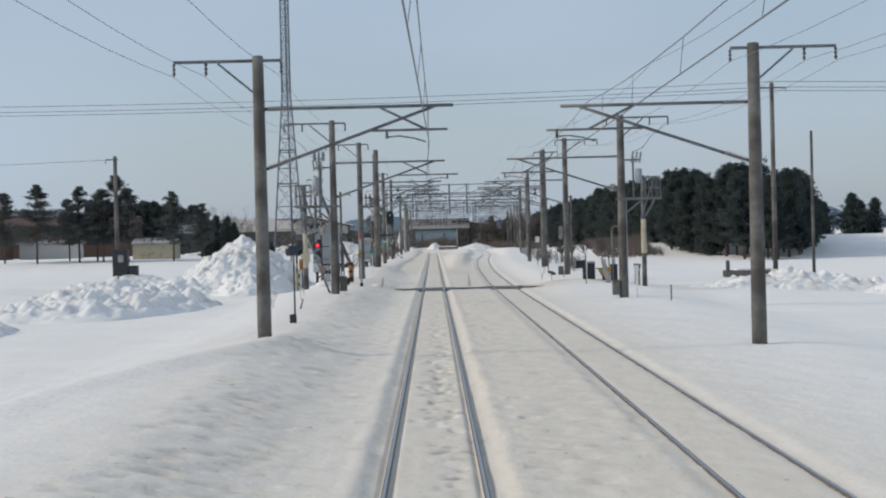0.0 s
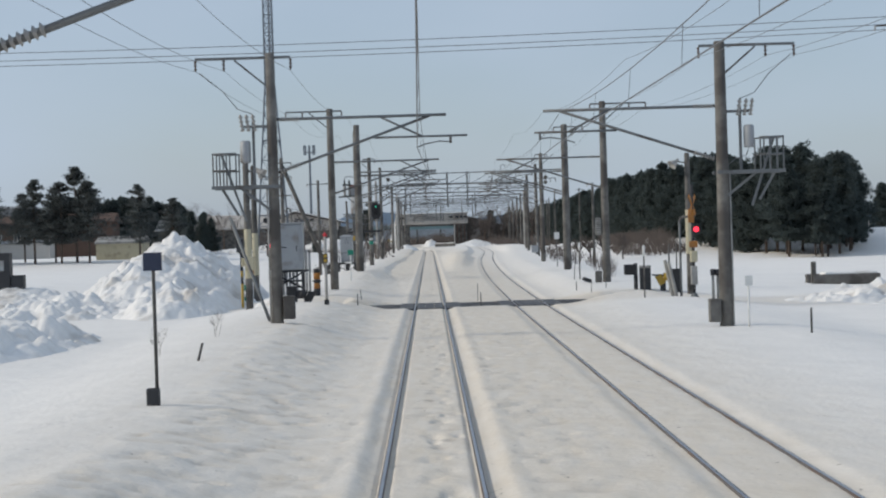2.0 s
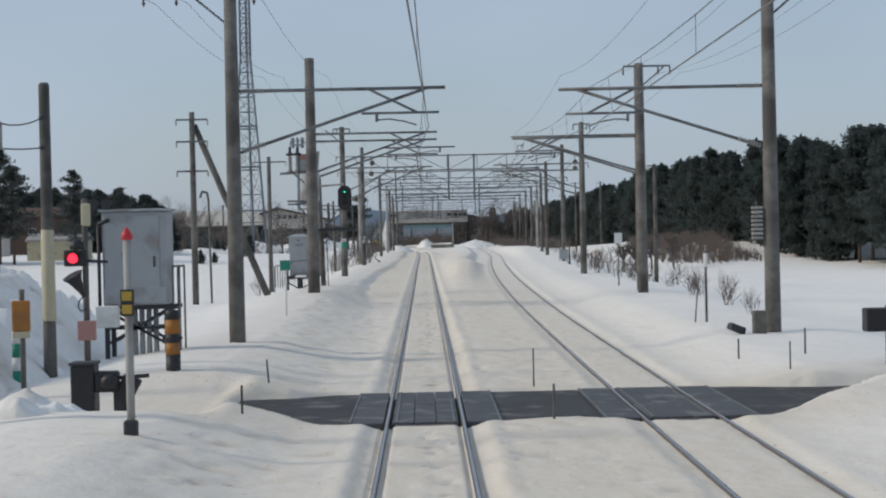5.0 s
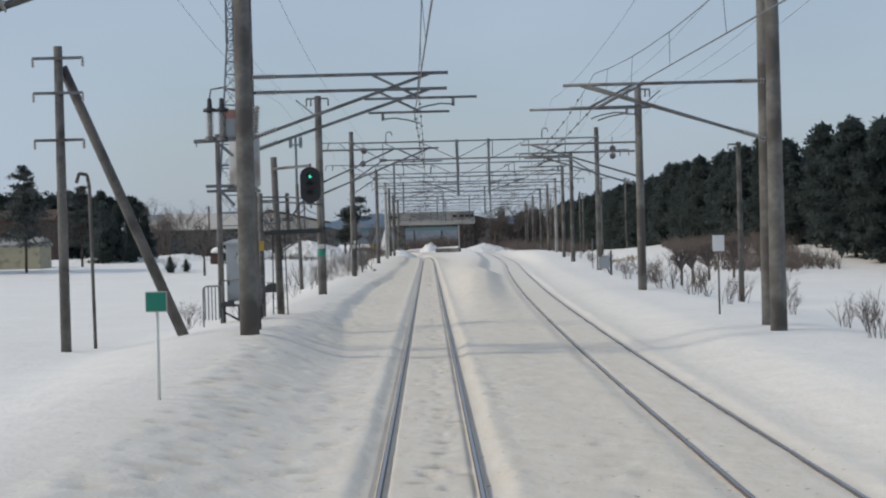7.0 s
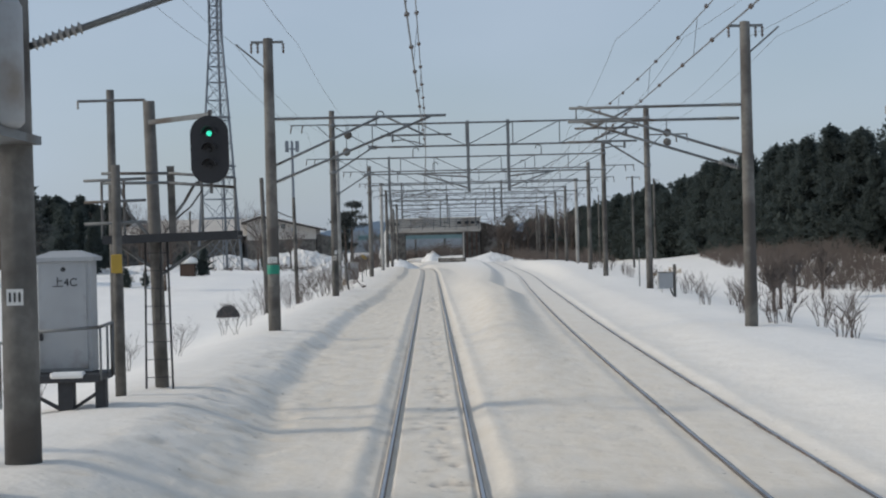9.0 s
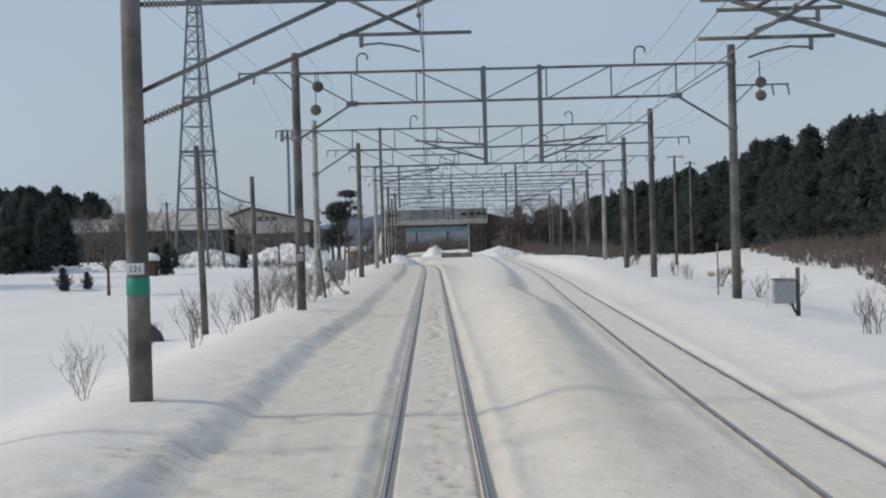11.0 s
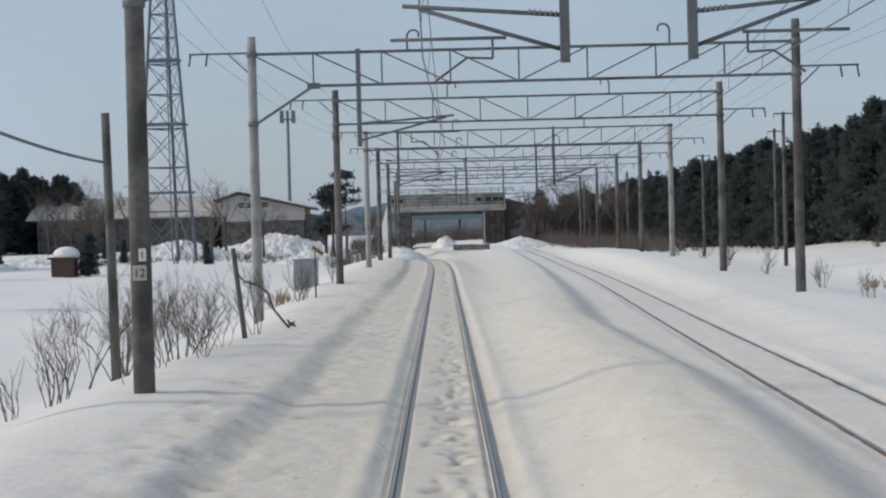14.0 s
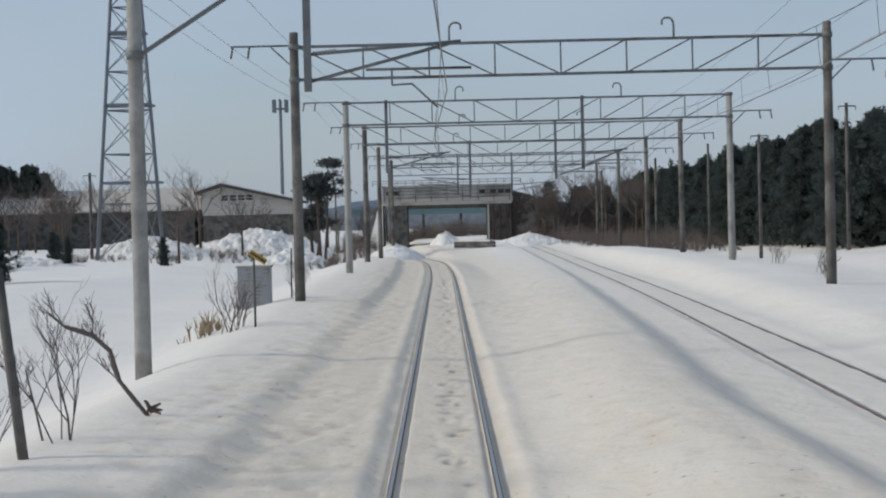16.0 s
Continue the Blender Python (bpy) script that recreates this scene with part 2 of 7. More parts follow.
def lathe(bm, base, profile, seg=12, axis=None):
    """A turned shape: (radius, height) pairs up from base."""
    rot = Vector((0, 0, 1)).rotation_difference(Vector(axis).normalized()).to_matrix() if axis else Matrix.Identity(3)
    rings = [[bm.verts.new(Vector(base) + rot @ Vector((r * math.cos(i * math.tau / seg), r * math.sin(i * math.tau / seg), z))) for i in range(seg)] for r, z in profile]
    for A, B in zip(rings, rings[1:]):
        for i in range(seg):
            j = (i + 1) % seg
            bm.faces.new((A[i], A[j], B[j], B[i])).smooth = True
    bm.faces.new(rings[0][::-1])
    bm.faces.new(rings[-1])


def insulator(bm, a, b, r=0.07, discs=4):
    """A string of sheds from a to b."""
    a, b = Vector(a), Vector(b)
    L = (b - a).length
    prof = []
    for k in range(discs):
        z = L * k / discs
        prof += [(r * 0.45, z + 0.001), (r, z + L * 0.3 / discs), (r * 0.5, z + L * 0.6 / discs)]
    lathe(bm, a, prof + [(r * 0.4, L)], 8, b - a)


def part(name, bm, mat, parent=None, label=""):
    me = bpy.data.meshes.new(name)
    bm.to_mesh(me)
    bm.free()
    me.materials.append(mat)
    ob = new(name, me)
    if parent:
        ob.parent = parent
    if label:
        ob["label"] = label
    return ob


def thing(name, at, label, category, group="", rz=0.0):
    ob = new(name)
    ob.empty_display_size = 0.2
    ob.matrix_basis = pose(*at, 0, 0, rz)
    return tagged(ob, label, category, group)


def make(name, mat, parent, build, label=""):
    bm = bmesh.new()
    build(bm)
    return part(name, bm, mat, parent, label)


# ---- the lie of the land ----
rng = np.random.default_rng(7)
LATTICE = rng.random((256, 256))


def vnoise(x, y):
    """Smooth value noise on arrays, 0 to 1."""
    xi, yi = np.floor(x).astype(int), np.floor(y).astype(int)
    fx, fy = x - xi, y - yi
    fx, fy = fx * fx * (3 - 2 * fx), fy * fy * (3 - 2 * fy)
    g = lambda i, j: LATTICE[i % 256, j % 256]
    return (g(xi, yi) * (1 - fx) + g(xi + 1, yi) * fx) * (1 - fy) + (g(xi, yi + 1) * (1 - fx) + g(xi + 1, yi + 1) * fx) * fy


def fbm(x, y, octaves=4):
    s, a = 0, 0.5
    for k in range(octaves):
        s = s + a * (vnoise(x * 2 ** k + 17 * k, y * 2 ** k + 31 * k) - 0.5)
        a *= 0.5
    return s


def smooth(a, b, v):
    t = np.clip((v - a) / (b - a), 0, 1)
    return t * t * (3 - 2 * t)


def eased(y, ys_, vs_):
    return sum(np.interp(np.asarray(y, float) + d, ys_, vs_) for d in (-9, -6, -3, 0, 3, 6, 9)) / 7


def right_track(y):
    """Middle of the other track, which draws away from ours towards the station."""
    return eased(y, [-400, 92, 100, 115, 130, 145, 160, 175, 190, 205, 220, 235, 250, 270, 300, 340, 400, 2000],
                 [3.78, 3.78, 3.81, 3.94, 4.1, 4.34, 4.64, 5.04, 5.54, 6.1, 6.75, 7.42, 8.0, 8.65, 9.35, 9.9, 10.3, 10.3])


def right_rise(y):
    return eased(y, [-400, 95, 130, 160, 190, 202, 215, 235, 255, 290, 2000], [0, 0, -0.02, 0.06, 0.13, 0.09, 0.02, -0.05, -0.12, -0.3, -0.5])


def our_track(y):
    return -0.00038 * np.clip(y - 262, 0, 130) ** 2


def our_rise(y):
    return -0.75 * smooth(285, 345, y)


CROSS = (96.7, 101.1)            # the road's edges


def ground(x, y):
    """Height of the snow."""
    x, y = np.asarray(x, float), np.asarray(y, float)
    ox, rx = our_track(y), right_track(y)
    u, w = x - ox, x - rx
    far = smooth(130, 165, y)
    z0 = our_rise(y)
    # left bank and the field behind it; past the signal a plough has cut its face steep
    bank = np.interp(y, [20, 51, 62, 80, 95, 110, 124, 133, 145, 165, 197, 211, 234, 244, 270], [0.36, 0.45, 0.28, 0.5, 0.42, 0.34, 0.45, 0.6, 0.44, 0.31, 0.27, 0.22, 0.1, 0.26, 0.3])
    toe = -1.5 - 1.35 * smooth(120, 160, y) + 0.6 * smooth(180, 200, y) + 0.25 * smooth(225, 255, y) + 0.3 * fbm(x * 0 + 9, y * 0.25, 3)
    face = smooth(toe, -4.0, u) * (1 - far) + far * (0.74 * smooth(toe, toe - 0.65, u) + 0.26 * smooth(toe - 0.3, toe - 1.7, u))
    drop = 0.35 + 0.35 * smooth(110, 170, y) + 0.35 * np.exp(-((y - 217) / 14) ** 2)
    left = 0.012 + bank * face - drop * smooth(-4.7 + 0.3 * np.exp(-((y - 223) / 13) ** 2), -8.6, u)
    left = left + 0.6 * smooth(-14, -30, u) * (1 - far) + 0.2 * far * smooth(-18, -40, u)
    # between the tracks
    brow = -2.3 - 0.8 * smooth(195, 215, y) + 0.25 * fbm(x * 0 + 4, y * 0.2, 3)
    plateau = 0.42 * smooth(138, 188, y) * smooth(0.95, np.maximum(rx - ox + brow - 0.3, 1.4), u) * smooth(brow + 1.25, brow, w)
    between = 0.015 + plateau + (right_rise(y) - z0) * smooth(1.0, 2.6, u)
    # beyond the other track
    rr = right_rise(y) - z0
    bankr = 0.16 * smooth(90, 115, y) - 0.1 * (1 - smooth(60, 100, y)) + np.interp(y, [0, 52, 80, 110, 135, 163, 197, 224, 243, 268, 300, 340], [0.1, 0.1, 0.12, 0.18, 0.12, 0.04, 0.04, 0.14, 0.38, 0.58, 0.58, 0.2])
    right = rr + 0.015 + bankr * smooth(1.2, 3.2, w) - (0.45 + 0.25 * far) * smooth(4.8, 9.8, w) + 0.9 * smooth(183, 222, y) * smooth(10, 24, w) - 0.25 * smooth(60, 110, y) * smooth(205, 185, y) * smooth(10, 18, w)
    right = right + 0.8 * smooth(203, 222, y) * (1 - 0.75 * smooth(262, 300, y)) * smooth(5, 12, w)
    left = left + 0.6 * smooth(228, 255, y) * smooth(-11, -19, u)
    z = np.where(u < 0, left, np.where(w < -0.6, between, right))
    near = np.exp(-(u / 1.6) ** 2) + np.exp(-(w / 1.6) ** 2)
    bumps = 0.35 * fbm(x * 0.16, y * 0.1) * smooth(3.5, 9, np.minimum(abs(u), abs(w) + 2)) + 0.035 * fbm(x * 0.7, y * 0.3) * (1 - 0.75 * np.clip(near, 0, 1)) + 0.035 * fbm(x * 2.6, y * 1.3)
    # a ploughed lip of snow beside the first mast
    d_ = (x + 4.6) * 0.95 - (y - 48) * 0.16 + 0.35 * np.sin(y * 0.35)
    z = z + (0.14 * np.exp(-(d_ / 0.6) ** 2) - 0.1 * smooth(0.0, -1.5, d_)) * smooth(20, 27, y) * smooth(58, 48, y) * smooth(-1.8, -3.2, x)
    rough = 0.06 * (abs(fbm(x * 1.3 + 5, y * 0.8, 4)) - 0.12) * smooth(-1.3, -2.2, u) * smooth(-5.2, -3.8, u)
    z = z + bumps + rough + z0
    # the swept strip at each rail, with its edge of thrown-up snow
    for c, h, deep in ((u, z0, 1.0), (w, right_rise(y), 0.45)):
        a = abs(c)
        edge = 0.84 + 0.10 * fbm(x * 0 + 3, y * 0.5, 3)
        cut = smooth(edge + 0.10, edge - 0.16, a)
        bed = h - 0.012 - 0.02 * deep + 0.03 * fbm(x * 3, y * 2.2, 3) - 0.02 * deep * smooth(0.5, 0.6, a) - 0.035 * deep * np.exp(-((a - 0.63) / 0.03) ** 2) - 0.04 * deep * np.exp(-((a - 0.503) / 0.03) ** 2)
        z = z * (1 - cut) + bed * cut + 0.015 * deep ** 2 * np.exp(-((a - edge - 0.14) / 0.12) ** 2)
    # the road
    c0 = CROSS[0] + 1.6 * smooth(4.9, 6.6, x) + 2.0 * smooth(6.2, 8.2, x) + 1.1 * smooth(-1.3, -2.6, x) + 0.3 * np.exp(-((x - 2.0) / 0.8) ** 2) + 0.35 * fbm(x * 1.3, y * 0 + 2, 3)
    c1 = CROSS[1] - 0.35 * smooth(4.9, 7.0, x) - 0.5 * smooth(-1.3, -2.8, x) + 0.3 * fbm(x * 1.1, y * 0 + 7, 3)
    road = smooth(c0 - 0.22, c0 + 0.05, y) * smooth(c1 + 0.22, c1 - 0.05, y)
    span = smooth(-3.6, -2.9, x) * smooth(10.0, 8.4, x)
    z = z * (1 - road * span) + (-0.22) * road * span
    lane = smooth(CROSS[0] - 1.5, CROSS[0] + 0.5, y) * smooth(CROSS[1] + 1.2, CROSS[1] - 0.5, y) * (1 - span) * smooth(60, 30, abs(x))
    z = z * (1 - lane) + np.minimum(z, 0.02 + 0.05 * fbm(x * 0.8, y * 0.8)) * lane
    return z


def gz(x, y):
    return float(ground(np.array([x]), np.array([y]))[0])


def spaced(*runs):
    out = []
    for a, b, s in runs:
        out += list(np.arange(a, b, s))
    return np.array(out)


xs = spaced((-2600, -600, 400), (-600, -200, 80), (-200, -60, 14), (-60, -24, 2.0), (-24, -8, 0.6), (-8, -4.2, 0.2), (-4.2, -1.3, 0.09), (-1.3, 1.3, 0.03), (1.3, 2.9, 0.09),
            (2.9, 6.9, 0.07), (6.9, 10, 0.2), (10, 24, 0.6), (24, 60, 2.0), (60, 200, 14), (200, 600, 80), (600, 2601, 400))
ys = spaced((-300, -20, 40), (-20, 10, 4), (10, 24, 0.3), (24, 130, 0.11), (130, 235, 0.13), (235, 300, 0.3), (300, 420, 1.5), (420, 700, 12), (700, 4000, 300))
GX, GY = np.meshgrid(xs, ys)
GZ = ground(GX, GY)
# lumps and footmarks between the rails, hollows darkened for dust and painted shade
marks = np.zeros_like(GZ)
for k in range(2400):
    fy, fx = rng.uniform(14, 300), rng.normal(0.14, 0.16)
    if CROSS[0] - 0.5 < fy < CROSS[1] + 0.5 or abs(fx) > 0.38:
        continue
    i, j = np.searchsorted(ys, fy), np.searchsorted(xs, fx + float(our_track(fy)))
    h, w = rng.uniform(-0.085, 0.025) * (0.35 + 0.65 * (vnoise(fy * 0.09, 4.0) > 0.42)), rng.uniform(0.05, 0.13)
    sl = np.s_[max(i - 4, 0):i + 5, max(j - 8, 0):j + 9]
    blob = np.exp(-((GX[sl] - xs[j]) / w) ** 2 - ((GY[sl] - fy) / rng.uniform(0.09, 0.16)) ** 2)
    GZ[sl] += h * blob
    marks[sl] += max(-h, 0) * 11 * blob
# dark dashes in dents: grime plus the hollow's shade put into the colour
grime_shade = np.zeros_like(GZ)
for fy in np.arange(14.0, 300.0, 0.58):
    if CROSS[0] - 0.5 < fy < CROSS[1] + 0.5:
        continue
    for _ in range(rng.integers(0, 4) if vnoise(np.array([fy * 0.12]), np.array([4.0]))[0] > 0.35 else rng.integers(0, 2)):
        fx, fq = rng.normal(0.12, 0.17), fy + rng.normal(0, 0.07)
        i, j = np.searchsorted(ys, fq), np.searchsorted(xs, fx + float(our_track(fq)))
        sl = np.s_[max(i - 3, 0):i + 4, max(j - 8, 0):j + 9]
        blob = np.exp(-((GX[sl] - xs[j]) / rng.uniform(0.05, 0.13)) ** 2 - ((GY[sl] - ys[i]) / rng.uniform(0.07, 0.12)) ** 2)
        GZ[sl] -= rng.uniform(0.02, 0.06) * blob
        grime_shade[sl] += rng.uniform(0.25, 0.9) * blob
# footmarks, clods and thrown lumps beside the track, dents tinted with dust and painted shade
trails = [(rng.uniform(14, 290), rng.uniform(-3.9, -1.3)) for _ in range(300)] + [(rng.uniform(14, 290), rng.uniform(1.15, 2.7)) for _ in range(130)]
for cy, cx in trails:
    for k in range(rng.integers(5, 26)):
        fy, fx = cy + rng.normal(0, 3.0), cx + rng.normal(0, 0.32)
        if CROSS[0] - 0.6 < fy < CROSS[1] + 0.6 or abs(fx) < 1.0:
            continue
        i, j = np.searchsorted(ys, fy), np.searchsorted(xs, fx)
        sl = np.s_[max(i - 5, 0):i + 6, max(j - 6, 0):j + 7]
        h = rng.choice([-1, -1, 0.7]) * rng.uniform(0.015, 0.055) * (0.45 if fx > 0 and fy > 130 else 1)
        blob = np.exp(-((GX[sl] - fx) / rng.uniform(0.07, 0.2)) ** 2 - ((GY[sl] - fy) / rng.uniform(0.07, 0.14)) ** 2)
        GZ[sl] += h * blob
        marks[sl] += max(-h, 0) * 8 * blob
        grime_shade[sl] += max(-h, 0) * 6 * blob * (rng.random() < 0.35)
u_, w_ = GX - our_track(GY), GX - right_track(GY)
# track dirt, with the dents' dust and painted shade added from marks
dirt_shade = 0.26 * np.exp(-(u_ / 0.75) ** 4) + 0.1 * np.exp(-(w_ / 0.75) ** 4) + 0.44 * np.exp(-(abs(u_) / 5.0) ** 4) + 0.2 * np.exp(-(w_ / 3.4) ** 4) + 0.12 * np.exp(-(u_ / 14) ** 2) + np.clip(marks, 0, 0.75)
dirt_shade += 0.38 * np.exp(-((abs(u_) - 0.70) / 0.08) ** 2) + 0.08 * np.exp(-((abs(w_) - 0.68) / 0.07) ** 2)
dirt_shade += 0.34 * smooth(125, 165, GY) * smooth(-3.2, -2.3, u_) * smooth(-0.8, -1.1, u_)
dirt_shade += 0.36 * np.exp(-((GY - 98.6) / 3.4) ** 4) * smooth(2.3, 3.2, abs(GX - 1.2)) * smooth(34, 20, abs(GX))
dirt_shade += 0.9 * np.exp(-((GX - 1.48) / 0.3) ** 4 - ((GY - 94.9) / 0.28) ** 4)
nx, ny = len(xs), len(ys)
idx = np.arange(nx * ny).reshape(ny, nx)
quads = np.stack([idx[:-1, :-1], idx[:-1, 1:], idx[1:, 1:], idx[1:, :-1]], -1).reshape(-1, 4)
me = bpy.data.meshes.new("ground")
me.vertices.add(nx * ny)
me.vertices.foreach_set("co", np.stack([GX, GY, GZ], -1).astype(np.float32).ravel())
me.loops.add(quads.size)
me.loops.foreach_set("vertex_index", quads.astype(np.int32).ravel())
me.polygons.add(len(quads))
me.polygons.foreach_set("loop_start", np.arange(0, quads.size, 4, dtype=np.int32))
me.polygons.foreach_set("use_smooth", np.ones(len(quads), bool))
me.update(calc_edges=True)
me.attributes.new("dirt_shade", "FLOAT", "POINT").data.foreach_set("value", np.clip(dirt_shade * 1.4, 0, 1).astype(np.float32).ravel())
me.attributes.new("grime_shade", "FLOAT", "POINT").data.foreach_set("value", np.clip(grime_shade, 0, 0.85).astype(np.float32).ravel())
me.materials.append(SNOW)
tagged(new("ground", me), "snow-covered ground, dusty along the railway track", "snow", kind="structure")


# ---- rails ----
def rail(track, rise, side, y0, y1, label):
    """One rail: a polished head on a rusty web and foot."""
    ob = thing("rail", (0, 0, 0), label, "rail", "rails of the two tracks")
    yy = spaced((y0, 100, 4), (100, y1, 2))
    for name, mat, prof in (("running_surface", RAIL_TOP, [(-0.019, -0.004), (-0.017, 0), (0.017, 0), (0.019, -0.004)]),
                            ("rail_web", RAIL_SIDE, [(-0.019, -0.003), (-0.031, -0.007), (-0.033, -0.036), (-0.009, -0.05), (-0.009, -0.12), (-0.063, -0.145), (0.063, -0.145), (0.009, -0.12), (0.009, -0.05), (0.033, -0.036), (0.031, -0.007), (0.019, -0.003)])):
        bm = bmesh.new()
        rows_ = [[bm.verts.new((float(track(y)) + side * 0.566 + a, y, float(rise(y)) + b)) for a, b in prof] for y in yy]
        for A, B in zip(rows_, rows_[1:]):
            for k in range(len(prof) - (name == "rail_web")):
                q = (k + 1) % len(prof)
                bm.faces.new((A[k], A[q], B[q], B[k]))
        part(name, bm, mat, ob)


for side in (-1, 1):
    rail(our_track, our_rise, side, -20, 420, "worn steel rail with polished head set in snow")
    rail(right_track, right_rise, side, -20, 420, "steel rail of the neighbouring track set in snow")


# ---- overhead line masts ----
def mast_pole(ob, height, r0=0.19, r1=0.145, mat=CONCRETE, bands=False):
    make("pole", mat, ob, lambda bm: lathe(bm, (0, 0, -0.5), [(r0, 0), (r0 * 0.97, 1.5), ((r0 + r1) / 2, height / 2 + 0.5), (r1, height + 0.48), (r1 * 0.7, height + 0.5)], 14))
    if bands:
        for z in (1.3, 2.6, height * 0.62):
            make("band", STEEL, ob, lambda bm: lathe(bm, (0, 0, z), [(r0 * 1.01, 0), (r0 * 1.06, 0.005), (r0 * 1.06, 0.05), (r0 * 1.01, 0.055)], 14))


def top_arm(ob, z, s, out, inn):
    """The feeder arm at a mast's top, with its pins; s: the side of the line (-1 left)."""
    def arm(bm):
        beam(bm, (s * out, 0, z), (-s * inn, 0, z), 0.07, 0.07)
        beam(bm, (s * 0.95, 0, z - 0.05), (s * 0.12, 0, z - 0.75), 0.05, 0.05)
    make("feeder_arm", STEEL, ob, arm)
    for x in (s * out, s * out * 0.62, -s * inn):
        make("insulator", DARK_INS, ob, lambda bm: insulator(bm, (x, 0.04, z - 0.03), (x, 0.04, z - 0.33), 0.05, 3))


def bracket(ob, s, reach, low=0.6, zb=5.93, z0=0.0, dy=0.06, fall=1.43, ext=0.0, twin=False):
    """The cantilever that holds contact and carrier wire over a track; reach: from the mast to the track's middle."""
    e = lambda d, z: (-s * d, dy, zb - z0 + z)
    make("top_tube", STEEL, ob, lambda bm: tube(bm, e(0.12, 0), e(reach + 0.6, 0), 0.04))
    make("strut", STEEL, ob, lambda bm: tube(bm, e(0.12, -fall), e(reach + 0.15, -0.02), 0.038))
    if twin:
        make("strut", STEEL, ob, lambda bm: tube(bm, e(0.12, 0.5 - fall), e(reach * 0.7, -0.02), 0.038))
    make("lower_tube", STEEL, ob, lambda bm: tube(bm, e(reach - 1.35, -0.57), e(reach + 0.45 + low + ext, -0.57), 0.03))
    make("cross_tube", STEEL, ob, lambda bm: tube(bm, e(reach - 1.2, 0), e(reach - 0.05, -0.57), 0.03))
    make("insulator", PORCELAIN, ob, lambda bm: insulator(bm, e(0.2, 0.03 - fall), e(0.75, 0.03 - fall + 0.55 * fall / reach), 0.075, 8))
    make("insulator", PORCELAIN, ob, lambda bm: insulator(bm, e(0.2, 0), e(0.75, 0), 0.075, 8))
    a, d = (reach + 0.7, -1) if low > 0.3 else (reach - 1.0, 1)
    make("hanger", STEEL, ob, lambda bm: tube(bm, e(a, -0.55), e(a, -0.77), 0.035))
    make("steady_arm", STEEL, ob, lambda bm: path_tube(bm, [e(a, -0.73), e(a + d * 0.3, -0.71), e(a + d * 0.65, -0.77), e(a + d * 0.92, -0.86)], 0.018))


def mast(x, y, top, s, reach, arm=(2.0, 0.55), low=0.0, fat=1.0, mat=CONCRETE, label="weathered concrete overhead-line mast with steel cantilever", carry=True, zb=5.93, fall=1.43, ext=0.0, twin=False):
    z0 = gz(x, y)
    ob = thing("catenary_mast", (x, y, z0), label, "catenary mast", "catenary masts beside the tracks")
    mast_pole(ob, top - z0, 0.19 * fat, 0.145 * fat, mat)
    if arm:
        top_arm(ob, top - z0 - 0.12, s, *arm)
    if carry:
        bracket(ob, s, reach, low, zb, z0, 0.06, fall, ext, twin)
    return ob


mast(-4.02, 51.7, 7.2, -1, 4.02, fat=0.9)
mast(-4.08, 80.2, 7.75, -1, 4.08, low=0.7, fat=0.85, zb=5.97)
mast(-4.33, 110.0, 8.6, -1, 4.33, zb=6.15)
mast(-4.13, 132.7, 9.4, -1, 4.13, arm=None, fat=1.2, zb=6.55, low=0.8)
mast(-4.63, 165.4, 9.0, -1, 4.63, arm=(0.5, 0.45), zb=6.6, low=0.3, fall=1.88, twin=True)
mast(7.84, 52.1, 7.28, 1, 4.06, low=0.5, zb=5.87)
mast(7.91, 79.8, 7.67, 1, 4.13, low=0.4, zb=5.95)
mast(8.13, 110.1, 8.58, 1, 4.29, zb=6.05)
mast(8.40, 134.0, 9.1, 1, 4.3, arm=(1.2, 0.6), fat=1.1, zb=6.3, ext=1.1)
mast(8.66, 136.2, 9.3, 1, 4.5, arm=None, fat=1.1, zb=6.5)
mast(9.04, 162.9, 8.83, 1, 4.4, arm=(0.5, 0.45), zb=6.5)
bracket(mast(9.04, 163.35, 6.9, 1, 4.4, arm=None, carry=False, fat=0.5, mat=STEEL, label="slim steel bracket post beside the mast"), 1, 4.4, 0.2, 6.15, gz(9.04, 163.35))


